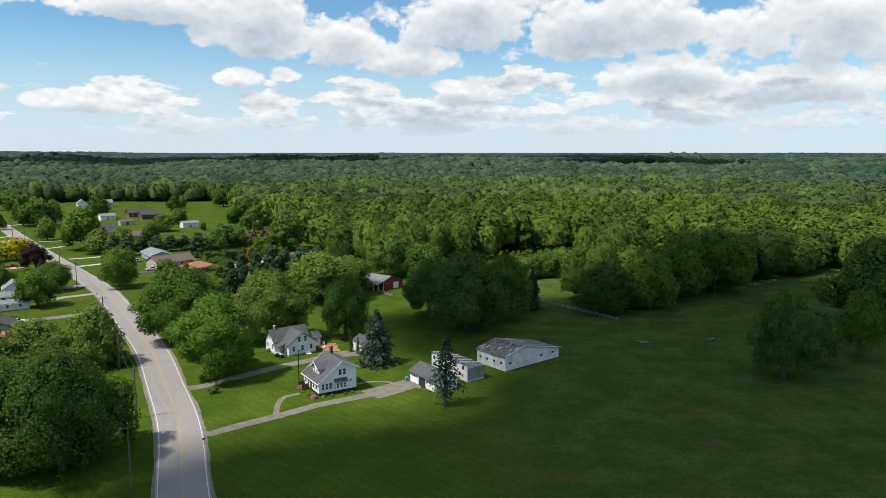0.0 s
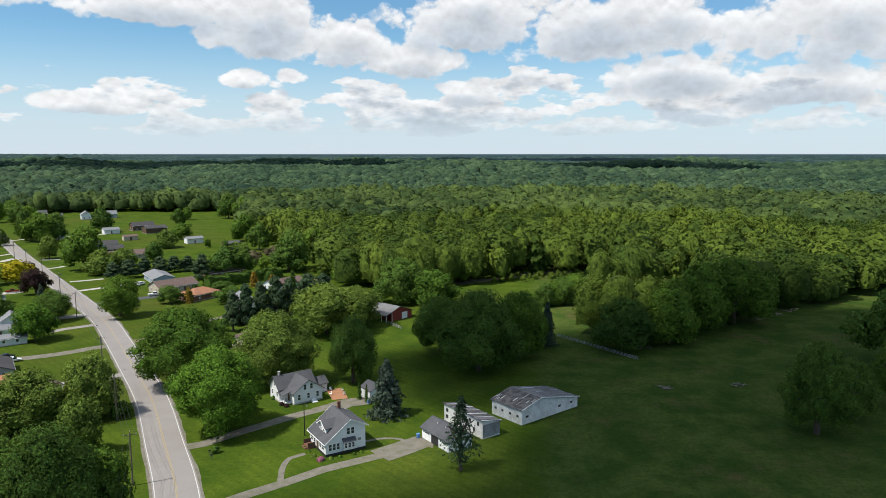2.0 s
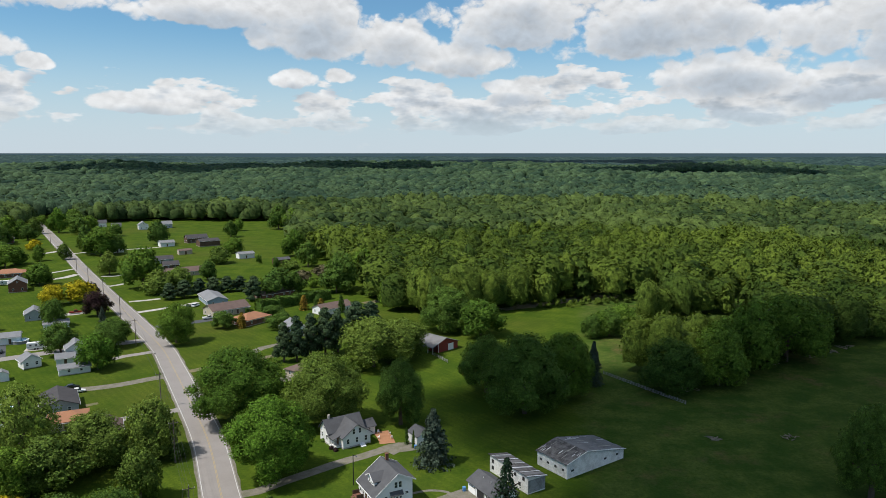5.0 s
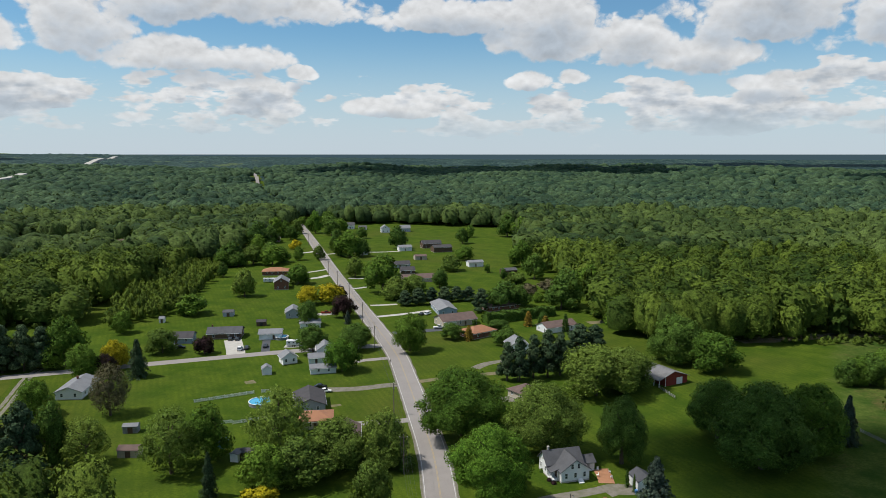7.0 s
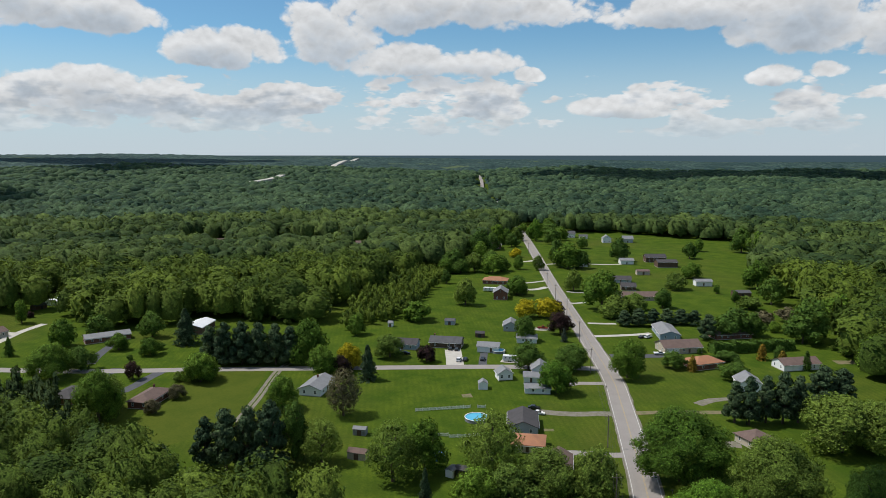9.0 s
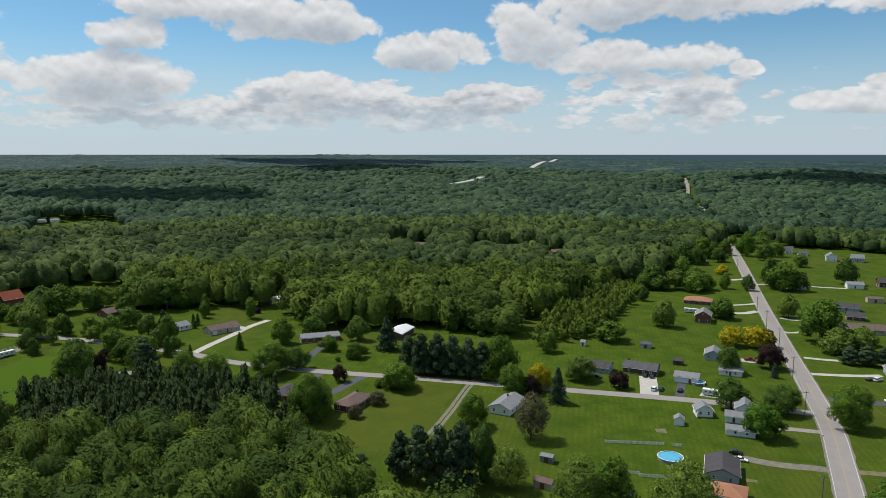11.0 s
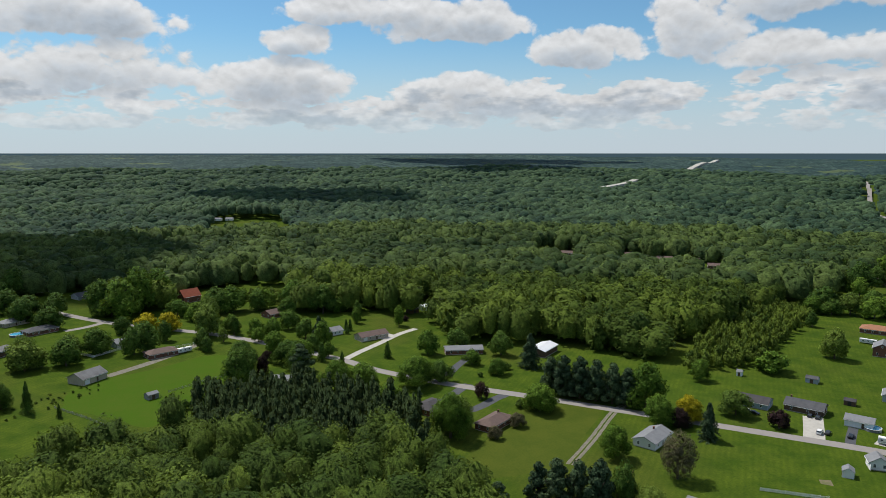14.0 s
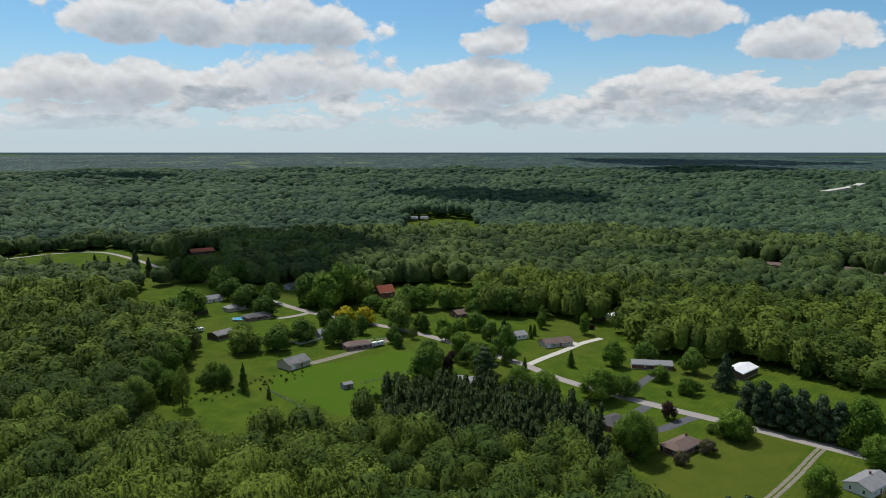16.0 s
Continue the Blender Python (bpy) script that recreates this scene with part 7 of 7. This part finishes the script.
tree("cone", "orange", -113.6, 307.4, 7.3, 2.6, "on the lawn")
tree("round", "dark", -121.2, 306.3, 8.7, 5.6, "on the lawn")
tree("cone", "orange", -95.8, 344.9, 7.7, 2.9, "on the lawn")
tree("cone", "orange", -86.7, 343.4, 6.5, 2.8, "on the lawn")
tree("cone", "dark", -76.0, 340.4, 9.1, 2.5, "on the lawn")
tree("round", "dark", -107.3, 331.6, 5.8, 6.4, "on the lawn")
tree("round", "dark", -95.6, 307.3, 8.2, 6.7, "on the lawn")
tree("bush", "dark", -121.2, 335.5, 3.0, 1.4, "on the lawn")
tree("pine", "pine", -79.6, 258.2, 15.5, 4.8, "on the lawn")
tree("pine", "pine", -75.1, 259.3, 17.8, 5.0, "on the lawn")
tree("pine", "pine", -71.3, 265.3, 17.5, 5.1, "on the lawn")
tree("pine", "pine", -66.4, 268.0, 19.2, 5.6, "on the lawn")
tree("pine", "pine", -62.6, 272.6, 17.5, 5.2, "on the lawn")
tree("pine", "pine", -61.4, 302.3, 14.3, 7.7, "on the lawn")
tree("pine", "pine", -55.4, 305.8, 13.6, 6.2, "on the lawn")
tree("big", "pale", -45.4, 254.8, 20.2, 14.1, "on the lawn")
tree("big", "pale", -37.3, 267.4, 16.8, 12.0, "on the lawn")
tree("big", "dark", -21.7, 309.6, 21.5, 12.4, "at the edge of the meadow")
tree("round", "maple", -7.9, 302.8, 17.2, 11.2, "at the edge of the meadow")
tree("round", "dark", 39.0, 302.0, 10.7, 4.9, "at the edge of the meadow")
tree("round", "dark", 46.7, 305.3, 12.8, 6.2, "at the edge of the meadow")
tree("round", "maple", 54.9, 317.6, 12.4, 6.7, "at the edge of the meadow")
tree("round", "maple", 42.5, 304.8, 11.3, 5.7, "at the edge of the meadow")
tree("round", "maple", 76.0, 254.0, 22.4, 9.6, "at the edge of the meadow")
tree("round", "maple", 89.5, 261.9, 27.8, 12.2, "at the edge of the meadow")
tree("big", "maple", 106.2, 272.0, 28.2, 14.0, "at the edge of the meadow")
tree("round", "dark", -356.1, 44.2, 18.7, 9.4, "along the side road")
tree("round", "pale", -411.9, -58.4, 16.8, 10.3, "on the lawn")
tree("round", "dark", -413.4, -39.3, 15.9, 8.9, "on the lawn")
tree("round", "dark", -432.0, -26.3, 16.3, 8.5, "on the lawn")
tree("round", "dark", -429.4, -1.5, 19.1, 9.1, "on the lawn")
tree("round", "yellow", -473.9, -1.1, 13.6, 8.5, "along the side road")
tree("round", "yellow", -472.6, 11.4, 13.6, 8.5, "along the side road")
tree("round", "dark", -423.4, 29.8, 13.4, 4.9, "along the side road")
tree("round", "maple", -457.8, 48.6, 12.2, 5.6, "along the side road")
tree("round", "maple", -441.7, 61.9, 11.8, 6.2, "along the side road")
tree("round", "purple", -382.5, 60.3, 7.1, 3.2, "along the side road")
tree("round", "dark", -360.7, 72.8, 15.4, 6.6, "along the side road")
tree("big", "maple", -322.9, 97.4, 13.4, 8.9, "along the side road")
tree("big", "maple", -314.1, 121.8, 16.4, 9.4, "along the side road")
tree("round", "dark", -317.3, 135.4, 11.7, 6.5, "along the side road")
tree("big", "pale", -258.6, 119.3, 16.1, 7.8, "on the lawn")
tree("big", "maple", -290.0, 101.2, 12.7, 6.9, "on the lawn")
tree("round", "maple", -317.2, 166.8, 9.2, 5.3, "on the lawn")
tree("spruce", "pine", -321.5, 187.7, 18.5, 7.2, "on the lawn")
tree("round", "maple", -337.3, 161.5, 8.9, 5.2, "on the lawn")
tree("round", "purple", -287.5, 144.2, 8.7, 3.4, "on the lawn")
tree("round", "pale", -271.1, 155.8, 4.4, 2.6, "on the lawn")
tree("round", "bare", -252.2, 144.4, 6.2, 3.9, "on the lawn")
tree("round", "bare", -243.7, 129.8, 6.0, 3.0, "on the lawn")
tree("round", "maple", -265.0, 162.9, 12.7, 7.2, "on the lawn")
tree("bush", "dark", -316.6, 156.9, 2.8, 1.4, "on the lawn")
tree("round", "maple", -364.9, 146.6, 15.2, 6.7, "on the lawn")
tree("spruce", "dark", -365.3, 123.1, 9.5, 3.1, "on the lawn")
tree("round", "maple", -449.4, 127.7, 11.4, 3.8, "on the lawn")
tree("bush", "purple", -444.5, 159.5, 4.2, 2.7, "on the lawn")
tree("round", "dark", -424.0, 98.8, 12.2, 4.6, "on the lawn")
tree("cone", "dark", -424.9, 115.1, 5.4, 1.8, "on the lawn")
tree("round", "dark", -350.1, -65.6, 10.3, 3.9, "by the paddock")
tree("round", "dark", -352.7, -58.0, 12.7, 4.8, "by the paddock")
tree("spruce", "dark", -343.1, -46.5, 14.4, 3.2, "by the paddock")
tree("spruce", "pale", -332.0, -32.9, 6.6, 1.7, "by the paddock")
tree("spruce", "pine", -775.5, -273.1, 9.0, 3.0, "along the side road")
tree("spruce", "pine", -774.0, -258.8, 7.8, 3.0, "along the side road")
tree("spruce", "pine", -732.8, -218.4, 20.0, 6.2, "along the side road")
tree("spruce", "pine", -680.8, -190.0, 18.7, 5.2, "along the side road")
tree("round", "dark", -662.6, -159.2, 8.9, 4.4, "along the side road")
tree("round", "dark", -645.6, -132.8, 15.3, 8.0, "along the side road")
tree("round", "dark", -544.6, -76.8, 17.5, 11.2, "along the side road")
tree("round", "dark", -567.4, -93.6, 18.2, 11.7, "along the side road")
tree("round", "dark", -406.7, 267.6, 13.8, 3.9, "on the lawn")
tree("round", "maple", -322.3, 103.6, 5.6, 2.2, "along the side road")
tree("cone", "bare", -332.8, 80.9, 6.3, 2.5, "on the lawn")
tree("round", "maple", -334.1, 470.4, 13.9, 8.3, "beside the country road")
tree("round", "dark", -354.1, 484.2, 15.4, 8.1, "beside the country road")
tree("round", "maple", -433.2, 617.8, 18.0, 9.0, "beside the country road")
tree("round", "dark", -417.7, 571.7, 18.1, 9.6, "beside the country road")
tree("round", "maple", -388.5, 515.2, 17.1, 8.7, "beside the country road")
tree("round", "pale", -441.2, 650.4, 16.9, 7.5, "beside the country road")
tree("round", "maple", -481.0, 721.7, 13.1, 6.9, "beside the country road")
tree("round", "dark", -351.6, 441.1, 13.2, 7.6, "on the lawn")
tree("round", "maple", -360.1, 433.8, 13.2, 7.6, "on the lawn")
tree("round", "bright", -446.3, 688.6, 15.6, 8.5, "beside the country road")
tree("round", "dark", -396.3, 649.2, 18.6, 10.3, "beside the country road")
tree("round", "maple", -404.7, 681.5, 16.9, 8.2, "beside the country road")
tree("round", "dark", -472.0, 763.5, 14.2, 7.1, "beside the country road")
tree("round", "dark", -529.2, -24.6, 17.2, 9.0, "on the lawn")
tree("round", "dark", -548.1, -12.0, 17.8, 9.8, "on the lawn")
tree("big", "dark", -516.2, 43.3, 19.2, 11.3, "on the lawn")
tree("round", "maple", -518.4, 76.5, 15.9, 9.3, "on the lawn")
tree("round", "dark", -422.4, 88.9, 13.9, 6.7, "on the lawn")
tree("round", "maple", -380.4, 79.7, 12.3, 7.0, "along the side road")
tree("round", "maple", -495.7, 29.3, 13.1, 6.9, "on the lawn")
tree("round", "dark", -449.6, 83.2, 14.0, 7.4, "on the lawn")
tree("round", "maple", -379.0, 93.2, 9.1, 3.8, "on the lawn")
tree("round", "dark", -396.3, 88.4, 10.1, 5.6, "on the lawn")
tree("round", "maple", -485.5, 125.2, 12.3, 6.1, "on the lawn")
tree("round", "dark", -475.4, -15.2, 11.7, 5.8, "on the lawn")
tree("bush", "dark", -322.9, 174.7, 3.4, 2.7, "on the lawn")
tree("round", "dark", -371.2, 166.7, 12.9, 7.3, "on the lawn")
tree("round", "maple", -312.1, 199.2, 8.9, 5.1, "on the lawn")
tree("bush", "dark", -51.8, 154.0, 1.7, 1.0, "on the lawn")
tree("bush", "maple", -52.0, 178.5, 4.5, 3.1, "beside the country road")
tree("round", "pale", -80.5, 152.5, 14.2, 5.0, "beside the country road")
tree("bush", "dark", -82.1, 174.5, 4.5, 2.6, "beside the country road")
tree("cone", "dark", -25.1, 187.5, 4.9, 0.8, "beside the white garage")
tree("cone", "dark", -23.0, 185.3, 4.9, 0.6, "beside the white garage")
tree("bush", "yellow", -106.7, 143.2, 4.8, 4.5, "in the back garden")
tree("spruce", "pine", -121.1, 141.8, 11.8, 2.6, "in the back garden")
tree("big", "maple", -400.4, -108.1, 20.8, 10.3, "by the paddock")
tree("big", "dark", -420.1, -101.8, 20.2, 9.6, "by the paddock")
tree("big", "maple", -370.7, -92.9, 20.9, 9.8, "by the paddock")
tree("big", "dark", -342.8, -89.5, 20.0, 8.9, "by the paddock")
tree("big", "maple", -387.7, -87.8, 18.8, 8.2, "by the paddock")
tree("round", "dark", -431.4, -93.3, 14.6, 7.6, "by the paddock")
tree("big", "pale", -316.8, -87.5, 19.3, 9.1, "by the paddock")
tree("round", "maple", -337.8, -79.8, 15.1, 6.4, "by the paddock")
tree("big", "maple", -522.6, -17.5, 29.7, 14.8, "on the lawn")
tree("big", "dark", -539.8, -31.7, 26.2, 12.3, "on the lawn")
tree("big", "maple", -557.0, 4.8, 30.0, 14.0, "on the lawn")
tree("big", "pale", -450.5, 33.7, 21.6, 11.0, "on the lawn")
tree("pine", "pine", -358.6, 74.2, 15.3, 7.5, "on the lawn")
tree("round", "maple", -399.2, 94.3, 16.9, 5.7, "on the lawn")
tree("big", "dark", -486.8, 113.2, 22.4, 11.3, "on the lawn")
tree("big", "maple", -510.5, 96.6, 22.5, 12.2, "on the lawn")
tree("round", "dark", -505.0, -58.6, 16.3, 9.1, "on the lawn")
tree("round", "dark", -529.1, -78.4, 18.3, 9.6, "on the lawn")
tree("big", "dark", -591.5, -107.2, 25.9, 12.2, "on the lawn")
tree("big", "dark", -646.6, -142.9, 25.5, 12.3, "on the lawn")
tree("round", "dark", -331.6, 399.9, 11.0, 4.1, "on the lawn")
tree("round", "pale", -361.4, 412.8, 8.9, 3.0, "on the lawn")
tree("round", "pale", -374.3, 401.7, 7.6, 2.6, "on the lawn")
tree("round", "pale", -346.8, 453.2, 17.2, 9.0, "on the lawn")
tree("round", "maple", -332.5, 458.2, 16.6, 10.2, "on the lawn")
tree("round", "maple", -440.7, 612.7, 23.3, 10.7, "on the lawn")
tree("round", "dark", -415.8, 603.3, 15.5, 8.7, "on the lawn")
tree("round", "dark", -402.4, 533.3, 27.1, 12.1, "on the lawn")
tree("spruce", "dark", -449.9, 574.3, 18.9, 5.2, "on the lawn")
tree("round", "dark", -358.9, 442.9, 20.8, 11.2, "on the lawn")
tree("round", "maple", -327.9, 487.9, 12.4, 5.1, "on the lawn")
tree("round", "bright", -423.3, 660.2, 26.7, 9.3, "on the lawn")
tree("round", "dark", -440.9, 717.4, 16.4, 12.0, "on the lawn")
tree("round", "dark", -315.2, 526.4, 24.9, 7.7, "on the lawn")
tree("big", "pale", -186.5, 380.3, 13.8, 9.3, "on the lawn")
tree("round", "maple", -188.4, 406.5, 10.9, 7.7, "on the lawn")
tree("big", "dark", -118.7, 377.7, 16.8, 10.8, "at the wood's edge")
tree("pine", "pine", -128.5, 366.4, 13.3, 6.7, "on the lawn")
tree("big", "dark", -87.7, 395.3, 23.7, 10.4, "at the wood's edge")
tree("round", "maple", -106.6, 403.4, 6.5, 3.6, "at the wood's edge")
tree("bush", "bare", -107.3, 433.1, 8.7, 7.0, "at the wood's edge")
tree("bush", "bare", -116.2, 416.8, 8.5, 7.4, "at the wood's edge")
tree("round", "maple", -151.3, 524.6, 22.1, 9.4, "at the wood's edge")
tree("round", "dark", -128.1, 475.1, 20.0, 8.9, "at the wood's edge")
tree("round", "dark", -220.7, 708.5, 26.5, 10.0, "at the wood's edge")
tree("round", "maple", -204.2, 702.1, 23.7, 11.5, "at the wood's edge")
tree("round", "maple", -82.3, 428.9, 21.3, 10.2, "at the wood's edge")
tree("round", "maple", -67.7, 403.9, 16.7, 8.0, "at the wood's edge")
tree("round", "maple", -54.1, 360.6, 17.9, 8.5, "at the wood's edge")
tree("bush", "pale", -134.7, 452.3, 9.2, 7.4, "at the wood's edge")
tree("round", "maple", -483.7, 782.2, 14.9, 10.9, "on the lawn")
tree("round", "dark", -354.0, 638.5, 13.0, 6.9, "on the lawn")
tree("big", "maple", -321.1, 84.8, 17.1, 8.6, "on the lawn")
tree("cone", "dark", -372.7, 88.2, 11.0, 3.0, "on the lawn")
tree("cone", "dark", -362.9, 97.1, 7.4, 1.8, "on the lawn")
tree("cone", "dark", -433.1, 116.5, 7.4, 1.8, "on the lawn")
tree("cone", "dark", -432.7, 119.0, 7.4, 1.8, "on the lawn")
tree("spruce", "pine", -413.1, 95.2, 16.0, 5.7, "on the lawn")
tree("round", "dark", -375.5, 71.4, 14.5, 9.0, "on the lawn")
tree("round", "maple", -399.0, 66.7, 13.4, 7.0, "on the lawn")
tree("round", "maple", -431.7, 151.3, 15.0, 4.3, "on the lawn")
tree("round", "dark", -461.7, 131.5, 13.4, 3.8, "on the lawn")
tree("big", "dark", -348.4, 184.1, 14.8, 7.1, "on the lawn")
tree("big", "maple", -251.2, 114.1, 20.7, 8.1, "on the lawn")
tree("big", "dark", -440.2, -27.9, 14.6, 8.4, "on the lawn")
tree("big", "dark", -423.6, -6.7, 17.5, 7.4, "on the lawn")
tree("round", "dark", -447.9, 9.9, 13.3, 5.3, "on the lawn")
tree("round", "dark", -414.7, 31.5, 9.6, 3.9, "on the lawn")
tree("open", "pale", -432.7, 41.8, 10.0, 3.4, "on the lawn")
tree("round", "dark", -448.6, 49.4, 13.4, 4.3, "on the lawn")
tree("open", "pale", -491.0, 37.1, 18.6, 8.6, "on the lawn")
tree("round", "maple", -516.1, 17.7, 12.8, 10.3, "on the lawn")
tree("round", "maple", -515.7, 54.9, 19.6, 12.3, "on the lawn")
tree("round", "maple", -425.4, 61.5, 9.9, 4.7, "on the lawn")
tree("round", "maple", -437.6, 71.9, 12.4, 6.3, "on the lawn")
tree("round", "dark", -482.5, 87.9, 16.1, 6.6, "on the lawn")
tree("round", "dark", -513.0, 71.5, 17.0, 8.2, "on the lawn")
tree("big", "maple", -536.0, -7.3, 35.3, 12.8, "on the lawn")
tree("round", "dark", -538.1, -19.9, 17.8, 6.4, "on the lawn")
tree("round", "dark", -561.8, -36.4, 21.3, 8.1, "on the lawn")
tree("open", "pale", -420.0, -59.6, 18.4, 8.5, "on the lawn")
tree("round", "pale", -429.1, -40.0, 14.3, 7.6, "on the lawn")
tree("open", "bare", -418.6, -87.3, 14.2, 4.4, "on the lawn")
tree("open", "pale", -324.8, -70.5, 21.9, 4.5, "on the lawn")
tree("round", "maple", -359.3, -64.3, 12.2, 5.8, "on the lawn")
tree("big", "maple", -515.9, -113.6, 21.9, 12.7, "on the lawn")
tree("big", "dark", -467.8, -110.6, 24.0, 11.5, "on the lawn")
tree("round", "dark", -544.7, -59.8, 18.1, 10.1, "on the lawn")
tree("round", "dark", -632.6, -99.6, 24.2, 12.8, "on the lawn")
tree("spruce", "dark", -738.0, -179.7, 27.5, 9.1, "on the lawn")
tree("round", "dark", -667.3, -139.9, 16.8, 8.2, "on the lawn")
tree("round", "dark", -322.8, 17.6, 4.9, 2.0, "on the lawn")
tree("big", "dark", -367.3, 45.8, 19.0, 8.5, "on the lawn")
tree("round", "purple", -362.6, 55.8, 10.9, 3.5, "on the lawn")

# ---- clouds whose shadows lie on the land ----
cloud(178, 150, 162, 150, 0, 1)
cloud(26, 89, 88, 64, 0, 2)
cloud(20, 228, 27, 24, 0, 3)
cloud(36, 203, 23, 16, 0, 5)
cloud(-760, -85, 115, 170, 96, 4)
cloud(-1480, 300, 260, 140, 78, 6)
cloud(-780, 2600, 640, 260, 10, 9)
cloud(500, 2160, 500, 200, 0, 10)
cloud(-3400, 1760, 780, 330, 62, 11)
cloud(-2450, -858, 260, 150, 109, 12)
cloud(-2670, 1330, 390, 180, 63, 13)
cloud(-1056, 2232, 380, 190, 25, 14)
cloud(300, 3500, 700, 330, -5, 15)
